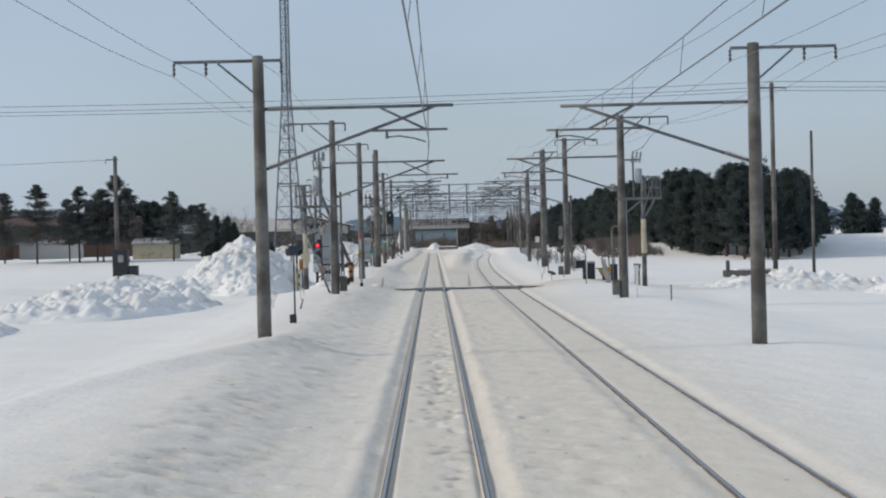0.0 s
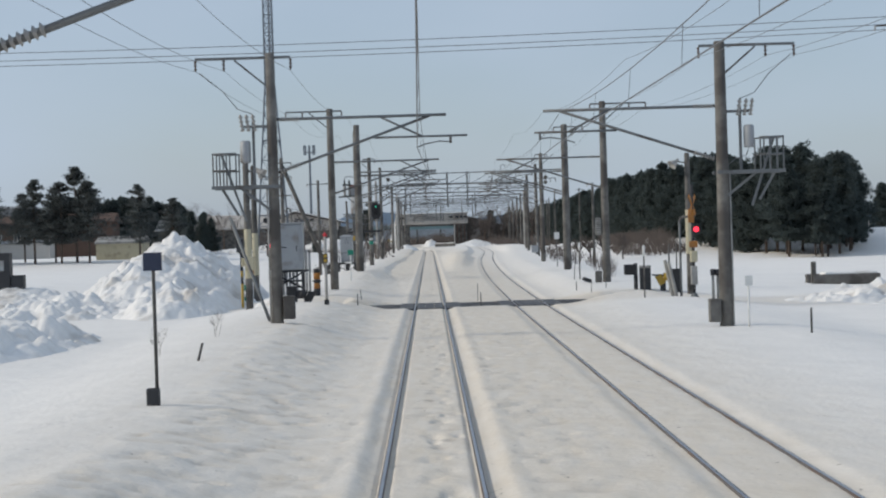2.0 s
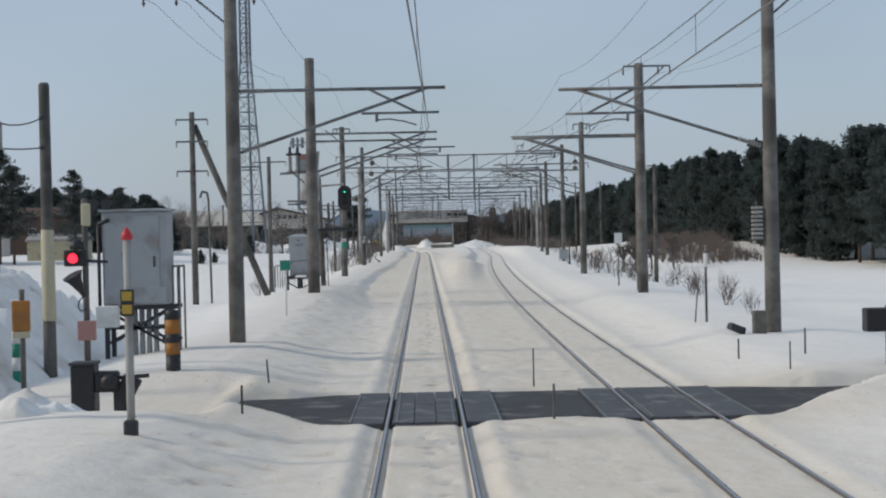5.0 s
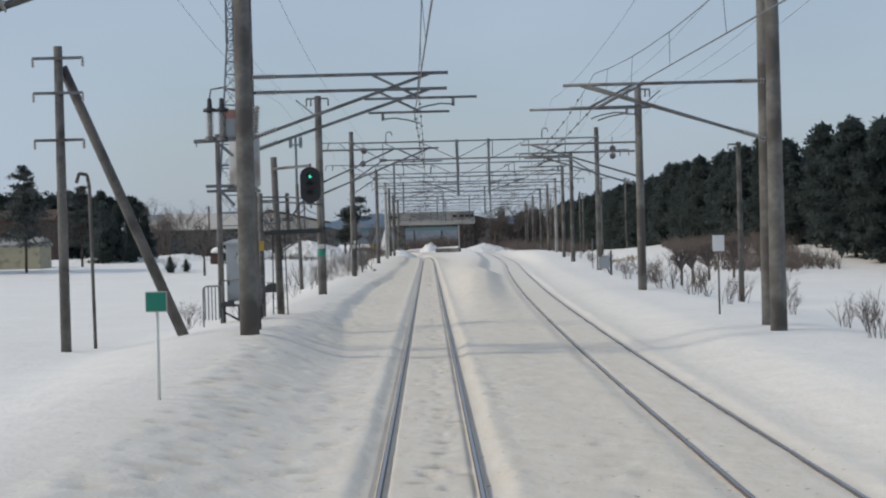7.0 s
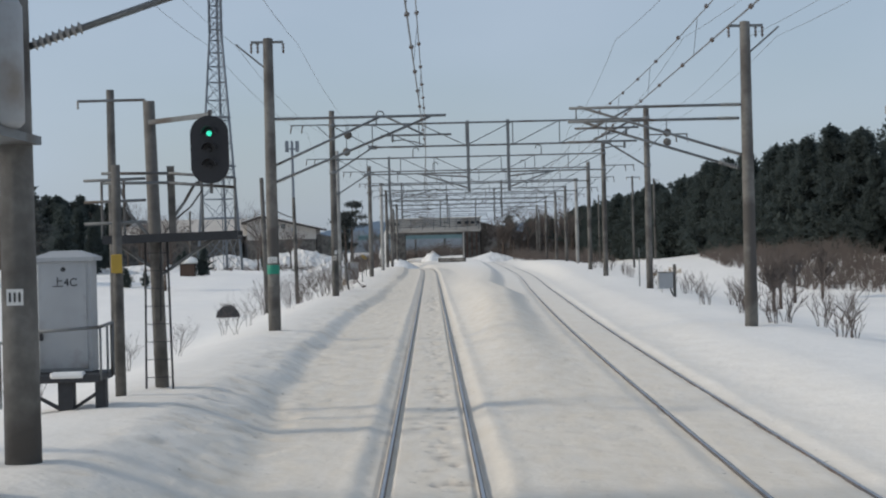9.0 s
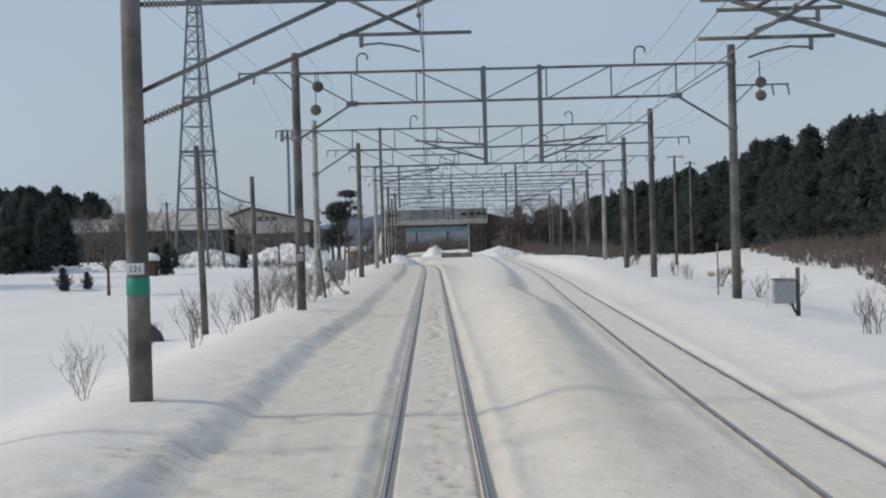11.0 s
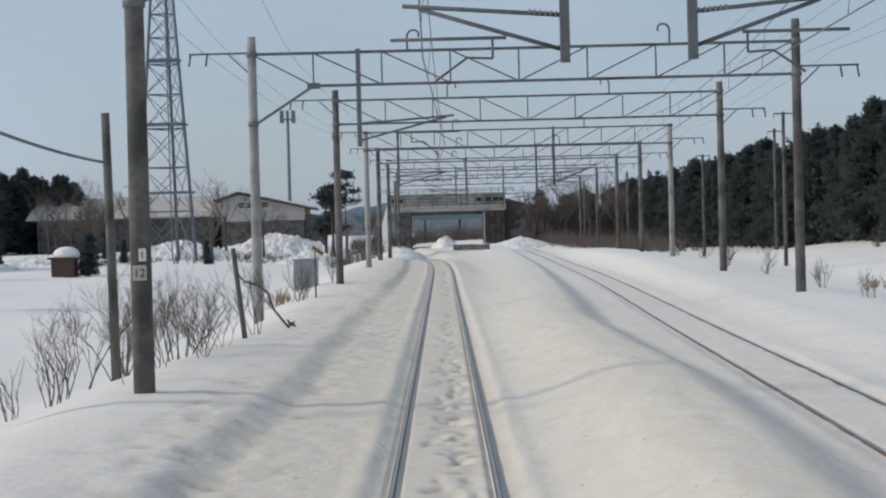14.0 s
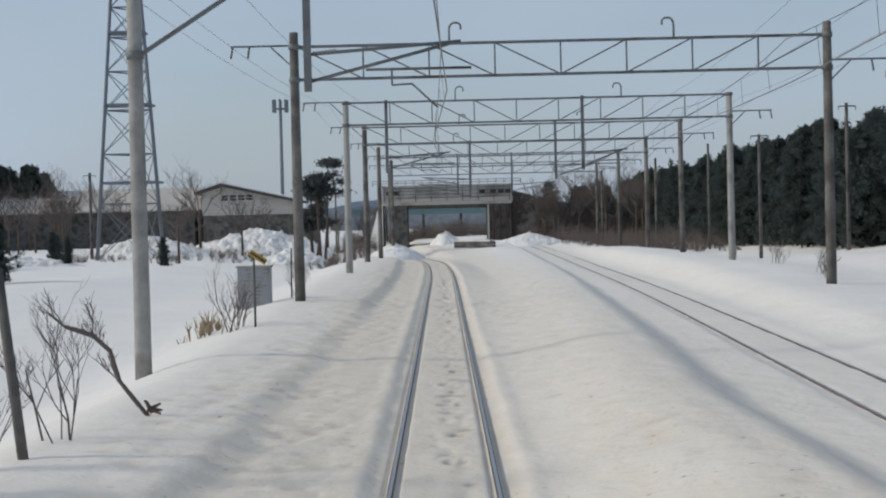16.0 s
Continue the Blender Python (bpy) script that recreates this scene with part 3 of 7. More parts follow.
# ---- portal gantries ----
def gantry(y, xl, xr, zt=8.52, zb=7.45, drops=(), lt=9.2, rt=9.1, left_mat=CONCRETE, right_mat=CONCRETE, arms=True, hooks=(), knees=(0, 0), bay=2.1):
    """Two masts joined over both tracks by a lattice beam; knees: whether a brace runs from the left and the right mast up to the beam."""
    ob = thing("catenary_gantry", (0, y, 0), "steel lattice gantry on two concrete masts over both tracks", "gantry", "gantries over the tracks")
    for x, top, mat in ((xl, lt, left_mat), (xr, rt, right_mat)):
        z0 = gz(x, y)
        make("pole", mat, ob, lambda bm: lathe(bm, (x, 0, z0 - 0.5), [(0.175, 0), (0.17, 1.5), (0.158, 5), (0.14, top - z0 + 0.48), (0.1, top - z0 + 0.5)], 14))
        for z in (zt, zb if not knees[x > 0] else zb - 1.2):
            make("clamp", STEEL, ob, lambda bm: lathe(bm, (x, 0, z - 0.09), [(0.15, 0), (0.18, 0.01), (0.18, 0.17), (0.15, 0.18)], 14))
    el, er = xl + (2.0 if knees[0] else 0.1), xr - (2.0 if knees[1] else 0.1)
    make("chord", STEEL, ob, lambda bm: beam(bm, (xl + 0.1, 0, zt), (xr - 0.1, 0, zt), 0.09, 0.09))
    make("chord", STEEL, ob, lambda bm: beam(bm, (el, 0, zb), (er, 0, zb), 0.09, 0.09))
    for on, a, b in ((knees[0], xl + 0.1, el), (knees[1], xr - 0.1, er)):
        if on:
            make("knee_brace", STEEL, ob, lambda bm: beam(bm, (a, 0, zb - 1.2), (b, 0, zb), 0.08, 0.08))
            make("diagonal", STEEL, ob, lambda bm: beam(bm, (a, 0.03, zt - 0.05), (b, 0.03, zb), 0.045, 0.045))
            make("gusset", STEEL, ob, lambda bm: block(bm, (b, 0, zb), (0.42, 0.02, 0.2), 0, 0.005))
    n = round((er - el) / bay)
    px = [el + (er - el) * k / n for k in range(n + 1)]
    for k, x in enumerate(px):
        if 0.5 < x - xl and 0.5 < xr - x:
            make("post", STEEL, ob, lambda bm: beam(bm, (x, 0, zb), (x, 0, zt), 0.05, 0.05))
        if k < n:
            a, b = (x, px[k + 1]) if k < n // 2 else (px[k + 1], x)
            make("diagonal", STEEL, ob, lambda bm: beam(bm, (a, 0.03, zt), (b, 0.03, zb), 0.045, 0.045))
    for x, low, d, track in drops:
        def drop(bm):
            beam(bm, (x, -0.09, low), (x, -0.09, zt + 0.1), 0.15, 0.11)
        make("drop_post", STEEL, ob, drop)
        def arm(bm):
            tube(bm, (x, 0, low + 0.75), (track - d * 0.5, 0, low + 0.95), 0.035)
            tube(bm, (x, 0, low + 0.2), (track - d * 0.25, 0, low + 0.9), 0.035)
            tube(bm, (x + (track - x) * 0.45, 0, low + 0.42), (track - d * 0.7, 0, low + 0.42), 0.028)
            path_tube(bm, [(track + d * 0.9, 0, low + 0.4), (track + d * 0.9, 0, low + 0.1), (track + d * 0.5, 0, low + 0.12), (track, 0, 5.07)], 0.02)
        make("cantilever", STEEL, ob, arm)
        make("insulator", PORCELAIN, ob, lambda bm: insulator(bm, (x - d * 0.1, 0, low + 0.77), (x - d * 0.6, 0, low + 0.82), 0.055, 6))
    for x in hooks:
        def hook(bm):
            e = -1 if x > 4 and not all(knees) else 1
            path_tube(bm, [(x, 0, zt), (x, 0, zt + 0.5), (x + e * 0.06, 0, zt + 0.62), (x + e * 0.16, 0, zt + 0.67), (x + e * 0.3, 0, zt + 0.66), (x + e * 0.38, 0, zt + 0.58), (x + e * 0.38, 0, zt + 0.44)], 0.035)
        make("feeder_hook", STEEL, ob, hook)
    if arms:
        for x, d, za in ((xl, -1, zt + 0.05), (xr, 1, zt - 0.82)):
            def side(bm):
                beam(bm, (x, 0, za), (x + d * 2.05, 0, za), 0.06, 0.06)
                beam(bm, (x, 0, za - 0.75), (x + d * 0.75, 0, za - 0.04), 0.045, 0.045)
            make("feeder_arm", STEEL, ob, side)
            for k in (1.45, 2.0):
                make("insulator", DARK_INS, ob, lambda bm: insulator(bm, (x + d * k, 0.02, za - 0.03), (x + d * (k + 0.06), 0.02, za - 0.4), 0.05, 4))
    return ob


def rt_(y):
    return float(right_track(y))


gantry(197.1, -4.71, 10.93, zt=8.75, zb=7.62, drops=((2.03, 5.3, 1, 0.0), (4.03, 5.3, -1, rt_(197))), lt=9.5, rt=9.4, left_mat=DARK_POLE, hooks=(-2.5, 7.45), knees=(1, 1), bay=2.33)
gantry(224.0, -6.05, 11.72, drops=((-2.58, 5.43, -1, 0.0),), lt=9.1, rt=9.25, left_mat=PALE_CONCRETE, hooks=(-0.97, 7.6), knees=(1, 0))
gantry(243.7, -4.65, 12.68, drops=(), lt=9.0, rt=8.95, hooks=(0.4, 7.7))
gantry(268.6, -4.5, 14.0, drops=((-2.55, 5.1, -1, 0.0), (6.9, 5.06, -1, rt_(268))), lt=8.6, rt=8.6, left_mat=PALE_CONCRETE, right_mat=PALE_CONCRETE, hooks=(0.8, 8.8))
gantry(289.0, -4.6, 14.7, drops=((7.05, 5.1, -1, rt_(289)),), lt=8.4, rt=8.5, hooks=(1.2, 8.8))
gantry(310.0, -4.6, 15.3, drops=((2.2, 5.0, 1, -0.9),), lt=8.3, rt=8.4, hooks=(1.0,))
gantry(333.0, -4.4, 15.8, drops=((1.5, 5.0, 1, -1.5), (6.3, 5.0, -1, rt_(333))), lt=8.2, rt=8.3)
gantry(357.0, -5.4, 16.2, drops=((3.0, 5.0, 1, -2.5),), lt=8.1, rt=8.2)


# ---- wires ----
def wire(name, pts, label, sag=0.0, r=0.011, group="overhead wires", steps=8):
    """A wire from support to support with its sag in each span."""
    ob = thing(name, (0, 0, 0), label, "wire", group)
    def run(bm):
        full = []
        for (a, b) in zip(pts, pts[1:]):
            a, b = Vector(a), Vector(b)
            s = sag(a, b) if callable(sag) else sag
            for k in range(steps):
                t = k / steps
                full.append(a.lerp(b, t) - Vector((0, 0, 4 * s * t * (1 - t))))
        full.append(Vector(pts[-1]))
        path_tube(bm, full, r, 5)
    make("strand", WIRE, ob, run)
    return ob


CONTACT_Z = [5.05, 5.05, 5.06, 5.1, 5.25, 5.65, 5.53, 5.45, 5.4, 5.35, 5.3, 5.25, 5.2, 5.1, 5.0, 4.3]
SUP = [-10, 22, 51.7, 80.2, 110, 133.5, 165, 197.2, 224, 243.5, 268, 289, 310, 333, 357, 395]
STAGGER = [0.2, -0.25, 0.0, -0.2, 0.2, -0.2, -0.02, -0.2, 0.2, -0.2, 0.2, -0.2, 0.2, -0.2, 0.2, -0.2]
for tr in (our_track, right_track):
    cps = [(float(tr(y)) + STAGGER[k], y, CONTACT_Z[k]) for k, y in enumerate(SUP)]
    mps = [(float(tr(y)) + STAGGER[k] * 0.5, y, CONTACT_Z[k] + 0.86) for k, y in enumerate(SUP)]
    wire("contact_wire", cps, "copper contact wire hung above the track", 0.0, 0.012)
    m_ob = wire("carrier_wire", mps, "steel carrier wire hung above the contact wire", 0.32, 0.009)
    for k in range(len(SUP) - 1):
        for f in (0.12, 0.3, 0.5, 0.7, 0.88):
            a, b = Vector(mps[k]).lerp(Vector(mps[k + 1]), f), Vector(cps[k]).lerp(Vector(cps[k + 1]), f)
            a.z -= 4 * 0.32 * f * (1 - f)
            make("dropper", WIRE, m_ob, lambda bm: tube(bm, a, b, 0.006, seg=4))
    for lo, hi, pts, sg in ((5, 6, mps, 0.32), (5, 6, cps, 0.0)):
        for f in [0.04 + 0.1 * q for q in range(9)]:
            p = Vector(pts[lo]).lerp(Vector(pts[hi]), f + (0.03 if sg else 0))
            p.z -= 4 * sg * f * (1 - f)
            make("bead", DARK_INS, m_ob, lambda bm: bmesh.ops.create_icosphere(bm, subdivisions=1, radius=0.04, matrix=Matrix.Translation(p)))
for off in (-6.05, -5.3, -3.55):
    wire("feeder_wire", [(off, y, z) for y, z in ((-10, 7.0), (22, 6.85), (51.7, 6.75), (80.2, 7.3), (110, 8.2), (134.6, 8.9), (163, 8.5))] + [(off + 0.2, 196, 8.3), (off - 1, 224, 8.2), (off + 0.2, 266, 8.2), (off, 310, 8.2)], "feeder wire strung along the masts", 0.35, 0.006)
for off in (9.95, 9.15, 7.3, 5.4):
    wire("feeder_wire", [(off, y, z) for y, z in ((-10, 7.0), (22, 6.9), (52.1, 6.85), (79.8, 7.25), (110.1, 8.15), (134, 8.7), (162.9, 8.4))] + [(off + 1.6, 196, 8.3), (off + 3, 224, 8.2), (off + 5, 266, 8.2), (off + 6.5, 310, 8.2)], "feeder wire strung along the masts", 0.35, 0.006)


# ---- snow heaps ----
def heap(x, y, rx, ry, h, rz=0.0, seed=0, label="heap of ploughed snow with broken lumps", lump=0.2):
    """A ploughed-up bank: steep, lumpy and uneven."""
    z0 = gz(x, y)
    ob = thing("snow_heap", (x, y, z0), label, "snow heap", rz=rz)
    n = 150 if rx > 2.9 else 80
    g = np.linspace(-1.15, 1.15, n)
    A, B = np.meshgrid(g, g)
    wob = 0.35 * fbm(A * 1.7 + seed * 3.1, B * 1.7 + seed, 3)
    R = np.sqrt(A ** 2 + B ** 2) * (1 + wob)
    base = np.clip(1 - R, -0.2, 1)
    chunk = abs(fbm(A * rx * 1.1 + 9 + seed, B * ry * 1.1 + 5, 4)) * 2
    fine = fbm(A * rx * 3.1 + 4, B * ry * 3.1 + seed, 4) + 0.55 * abs(fbm(A * rx * 2.3 + 40, B * ry * 2.0 + seed, 3)) + 0.35 * fbm(A * rx * 7 + 4, B * ry * 7 + seed, 3)
    Zh = h * np.where(base > 0, np.maximum(base, 1e-6) ** 0.75, base)
    Zh = Zh + np.clip(base * 4, 0, 1) * (lump * (chunk - 0.25) * 2.0 + lump * 1.0 * fine)
    idx_ = np.arange(n * n).reshape(n, n)
    Q = np.stack([idx_[:-1, :-1], idx_[:-1, 1:], idx_[1:, 1:], idx_[1:, :-1]], -1).reshape(-1, 4)
    Q = Q[base.ravel()[Q].max(1) > -0.15]
    me_ = bpy.data.meshes.new("snow")
    me_.from_pydata(np.stack([A * rx, B * ry, Zh - 0.12], -1).reshape(-1, 3).tolist(), [], Q.tolist())
    me_.polygons.foreach_set("use_smooth", np.ones(len(Q), bool))
    me_.materials.append(PILE)
    new("snow", me_).parent = ob
    return ob


heap(-11.3, 108.5, 4.4, 13.0, 3.1, 4, 3, "tall heap of ploughed snow beside the crossing", 0.34)
heap(-9.9, 99.5, 2.0, 4.5, 1.2, 10, 9, lump=0.25)
heap(-9.4, 95.3, 2.2, 2.8, 1.3, 0, 31, lump=0.28)
heap(-5.6, 95.7, 1.0, 0.9, 0.5, 0, 32, "small clod heap thrown up at the crossing", 0.18)
heap(-13.0, 78, 4.5, 7.0, 1.3, -15, 5, "low bank of ploughed snow in broken lumps", 0.35)
heap(-17.5, 66, 3.5, 5.0, 1.2, 10, 6, "low bank of ploughed snow in broken lumps", 0.35)
heap(-16.6, 101.5, 4.6, 3.4, 1.2, 0, 38, "low bank of ploughed snow round the cabinet", 0.2)
heap(-13.5, 97, 4.0, 4.0, 1.0, 0, 8, "low bank of ploughed snow in broken lumps", 0.3)
heap(19, 98, 6, 3.5, 1.0, 0, 11, "low bank of ploughed snow in broken lumps", 0.3)
heap(26, 93, 5, 3.5, 1.1, 0, 12, "low bank of ploughed snow in broken lumps", 0.3)
heap(0.4, 380, 2.0, 3.0, 1.7, 0, 14, "rounded heap of snow below the bridge", 0.15)
heap(-4.3, 334, 2.8, 6, 1.5, 0, 15, "rounded bank of snow beside the rails", 0.1)


# ---- trees ----
def pine_meshes(seed, h, r, low=0.38):
    """A pine: bare trunk, crooked limbs, and needle clumps at the limb ends."""
    rr = np.random.default_rng(seed)
    bm, cm = bmesh.new(), bmesh.new()
    tube(bm, (0, 0, -0.4), (0.1, 0, h * 0.55), 0.16, 0.11, 8)
    tube(bm, (0.1, 0, h * 0.55), (0, 0.1, h * 0.95), 0.11, 0.03, 7)
    # boughs in tiers, widest low down, with flat plates of needles along them
    for k in range(92):
        f = rr.uniform(0, 1) ** 1.1
        z = h * (low + (0.98 - low) * f)
        a = rr.uniform(0, math.tau)
        L = (r * (1.0 - f) ** 0.75 * (0.75 + 0.25 * min(1, f * 6)) + 0.25) * rr.uniform(0.55, 1.1)
        root, tip = Vector((0.05, 0.05, z)), Vector((L * math.cos(a), L * math.sin(a), z + (0.02 + 0.3 * f) * L))
        tube(bm, root, tip, 0.045, 0.012, 4)
        for e in (0.3, 0.55, 0.78, 1.0):
            c = root.lerp(tip, e)
            w_ = 0.34 * (1.15 - 0.6 * f)
            for q in range(26):
                pt = c + Vector((rr.normal(0, w_), rr.normal(0, w_), rr.normal(0, w_ * 0.42)))
                o1, o2 = Vector(rr.normal(0, 0.13, 3)), Vector(rr.normal(0, 0.06, 3))
                cm.faces.new([cm.verts.new(pt - o2), cm.verts.new(pt + o1), cm.verts.new(pt + o2)])
    out = []
    for nm, b_, m_ in (("trunk", bm, BARK), ("crown", cm, PINE)):
        me_ = bpy.data.meshes.new(nm)
        b_.to_mesh(me_)
        b_.free()
        me_.materials.append(m_)
        out.append(me_)
    return out


def tree(kind, x, y, scale, rz, label, group):
    ob = thing("conifer_tree", (x, y, gz(x, y)), label, "tree", group, rz)
    ob.scale = (scale, scale, scale)
    for nm, me_ in zip(("trunk", "crown"), kind):
        c = new(nm, me_)
        c.parent = ob
    return ob


def edge_meshes(seed, h, r, blunt, low=0.03):
    """A close-grown conifer: branches from the ground up, full sides and a short uneven tip."""
    rr = np.random.default_rng(seed)
    bm = bmesh.new()
    tube(bm, (0, 0, -0.4), (0, 0, h * 0.96), 0.15, 0.02, 7)
    trunk = bpy.data.meshes.new("trunk")
    bm.to_mesh(trunk)
    bm.free()
    trunk.materials.append(BARK)
    # boughs in loose whorls, each with tufts of needles along its outer part
    nb, nt, nq = 96, 8, 24
    f = rr.uniform(0, 1, nb) ** 0.8
    a = rr.uniform(0, math.tau, nb)
    form = (1 - f ** 1.5) ** 0.9 if blunt < 1 else (1 - f) ** (0.8 * blunt)
    L = (r * form * (0.6 + 0.4 * np.minimum(1, f * 5)) + 0.15) * rr.uniform(0.5, 1.15, nb)
    rise = 0.05 + 0.55 * f + rr.uniform(-0.2, 0.25, nb)
    u = rr.uniform(0.25, 1.0, (nb, nt))
    bend = 0.35 * np.sin(f * 3 + seed)
    c = np.stack([(L * np.cos(a))[:, None] * u + bend[:, None], (L * np.sin(a))[:, None] * u - 0.6 * bend[:, None], (h * (low + (0.96 - low) * f))[:, None] + (L * rise)[:, None] * u ** 1.5], -1)
    c = (c[:, :, None, :] + rr.normal(0, 1, (nb, nt, nq, 3)) * np.array([0.25, 0.25, 0.15])).reshape(-1, 3)
    lead = rr.uniform(0, 1, 170)
    c = np.concatenate([c, np.stack([rr.normal(0, 0.3, 170) * (1.1 - lead) + bend[np.argmax(f)], rr.normal(0, 0.3, 170) * (1.1 - lead) - 0.6 * bend[np.argmax(f)], h * (0.84 + 0.17 * lead)], -1)])
    n_in = 2000
    g, q = rr.uniform(0, 0.93, n_in), rr.uniform(0, math.tau, n_in)
    d = r * 0.5 * (1 - g ** 1.2) * rr.uniform(0, 1, n_in) ** 0.5
    c = np.concatenate([c, np.stack([d * np.cos(q), d * np.sin(q), h * (low + (1 - low) * g)], -1)])
    n = len(c)
    s = rr.uniform(0.05, 0.13, n)[:, None]
    s[-n_in:] *= 2.4
    o1 = rr.normal(0, 1, (n, 3)) * s * np.array([0.8, 0.8, 0.9])
    o2 = rr.normal(0, 1, (n, 3)) * s * 0.5
    vv = np.stack([c - o1 * 0.7 - o2, c - o1 * 0.5 + o2, c + o1 * 1.3], 1).reshape(-1, 3)
    crown = bpy.data.meshes.new("crown")
    crown.from_pydata(vv.tolist(), [], np.arange(3 * n).reshape(-1, 3).tolist())
    crown.materials.append(NEEDLE)
    return trunk, crown


REDPINE = [pine_meshes(40 + s, 11, 3.5 + 0.3 * (s % 2), 0.26) for s in range(5)]
rt = random.Random(5)


def inside(px, py, poly):
    c = False
    for (x1, y1), (x2, y2) in zip(poly, poly[1:] + poly[:1]):
        if (y1 > py) != (y2 > py) and px < (x2 - x1) * (py - y1) / (y2 - y1) + x1:
            c = not c
    return c


def wood_height(x, y):
    """Height that the wood has grown to at a place: uneven over some ten metres."""
    return 9.3 - 0.35 * smooth(250, 275, y) + 1.3 * math.exp(-((x - 36) / 5) ** 2 - ((y - 197) / 16) ** 2) + 1.7 * float(fbm(np.array([x * 0.09 + 3]), np.array([y * 0.06 + 1]), 3)[0]) + 1.0 * smooth(225, 195, y)


WOOD = [(24.5, 400), (24.5, 300), (27, 250), (30.5, 205), (35, 184), (41.5, 192), (46, 207), (50, 235), (65, 300), (70, 400)]
EDGE = [edge_meshes(60 + s_, 10, 2.7 + 0.3 * (s_ % 3), (0.8, 1.05, 0.9, 0.8, 1.3, 0.9, 1.1)[s_]) for s_ in range(7)]
OPEN = [edge_meshes(90 + s_, 10, 2.9, 0.85, 0.17) for s_ in range(3)]
ROUND = edge_meshes(81, 9, 4.6, 0.8)
planted, deep = [], []
cell = {}
for k in range(16000):
    x, y = rt.uniform(22, 76), rt.uniform(182, 400)
    key = (int(x / 1.7), int(y / 1.7))
    if not inside(x, y, WOOD) or any((key[0] + i, key[1] + j) in cell for i in (-1, 0, 1) for j in (-1, 0, 1) if abs(i) + abs(j) < 2):
        continue
    cell[key] = True
    edge_near = not (inside(x - 4.5, y, WOOD) and inside(x, y - 9, WOOD))
    (planted if edge_near and len(planted) < 190 else deep).append((x, y))
for x, y in planted:
    tree(rt.choice(OPEN if y < 203 and x > 33 else EDGE), x, y, 0.1 * wood_height(x, y) * rt.choice((0.7, 0.8, 0.86, 0.9, 0.92, 0.94, 0.97)), rt.uniform(0, 360), "dark green conifer at the edge of the dense wood", "conifers of the wood")
# the trees behind the edge, one close-grown mass
rn = np.random.default_rng(11)
P_ = np.array(deep)
n_t = len(P_)
gz_ = ground(P_[:, 0], P_[:, 1])
hh_ = np.array([float(wood_height(x, y)) for x, y in deep]) * rn.uniform(0.72, 1.06, n_t)
rr_ = rn.uniform(2.2, 3.2, n_t)
q_n, q_t = 40, 13
foot_ = (0.06 + 0.16 * smooth(225, 205, P_[:, 1]))[:, None]
f_ = rn.uniform(0, 1, (n_t, q_n)) ** 0.8
a_ = rn.uniform(0, math.tau, (n_t, q_n))
d_w = rr_[:, None] * ((1 - f_ ** 1.35) * rn.uniform(0.5, 1.1, (n_t, q_n)) + 0.03) * rn.uniform(0.2, 1, (n_t, q_n)) ** 0.5
c_ = np.stack([P_[:, :1] + d_w * np.cos(a_), P_[:, 1:] + d_w * np.sin(a_), gz_[:, None] + hh_[:, None] * (foot_ + (1 - foot_) * f_)], -1)
c_ = (c_[:, :, None, :] + rn.normal(0, 1, (n_t, q_n, q_t, 3)) * (1.15 - 0.75 * f_)[:, :, None, None] * np.array([0.34, 0.34, 0.3])).reshape(-1, 3)
a_, f_ = np.repeat(a_.ravel(), q_t), np.repeat(f_.ravel(), q_t)
s_w = (rn.uniform(0.1, 0.24, len(c_)) * (1.15 - 0.55 * f_))[:, None]
o1 = np.stack([np.cos(a_.ravel()), np.sin(a_.ravel()), rn.uniform(-0.7, 0.3, len(c_))], -1) * s_w
o2 = rn.normal(0, 1, (len(c_), 3)) * s_w * 0.5
o2[:, 2] *= 1.4
vv = np.stack([c_ - o1 * 0.6 - o2 * 0.5, c_ - o1 * 0.4 + o2, c_ + o1 * 1.1 + o2 * 0.2, c_ + o1 * 0.5 - o2 * 0.8], 1).reshape(-1, 3)
wm = bpy.data.meshes.new("deep_wood")
wm.vertices.add(len(vv))
wm.vertices.foreach_set("co", vv.astype(np.float32).ravel())
wm.loops.add(len(vv))
wm.loops.foreach_set("vertex_index", np.arange(len(vv), dtype=np.int32))
wm.polygons.add(len(vv) // 4)
wm.polygons.foreach_set("loop_start", np.arange(0, len(vv), 4, dtype=np.int32))
wm.update(calc_edges=True)
wm.materials.append(NEEDLE)
tagged(new("deep_wood", wm), "close-grown dark conifer wood behind its edge", "wood", kind="stuff")
for k in range(12):
    x, y = rt.uniform(12, 27), rt.uniform(398, 412)
    tree(rt.choice(EDGE), x, y, rt.uniform(0.65, 0.85), rt.uniform(0, 360), "dark conifer behind the bridge embankment", "conifers behind the bridge")
for x, y, s in ((74.2, 320, 0.86), (77.0, 326, 0.8), (80.3, 318, 0.95), (83, 322, 0.8), (86.5, 324, 0.85)):
    tree(ROUND, x, y, s, rt.uniform(0, 360), "dark conifer standing apart in the snowfield", "conifers apart")
for x, y, h_, k in ((-63.5, 249, 10.6, 0), (-58.0, 246, 11.6, 1), (-54.6, 252, 9.4, 2), (-52.0, 247, 11.2, 3), (-50.0, 250, 10.0, 4), (-48.3, 246, 10.8, 0), (-46.7, 248, 12.7, 1), (-44.6, 246, 10.9, 2),
                    (-38.0, 246, 10.2, 3), (-36.2, 262, 8.6, 4), (-67.5, 254, 10.0, 2)):
    tree(REDPINE[k], x, y, h_ / 11, x * 37, "dark pine with a bare trunk in the snowfield", "pines in the snowfield")
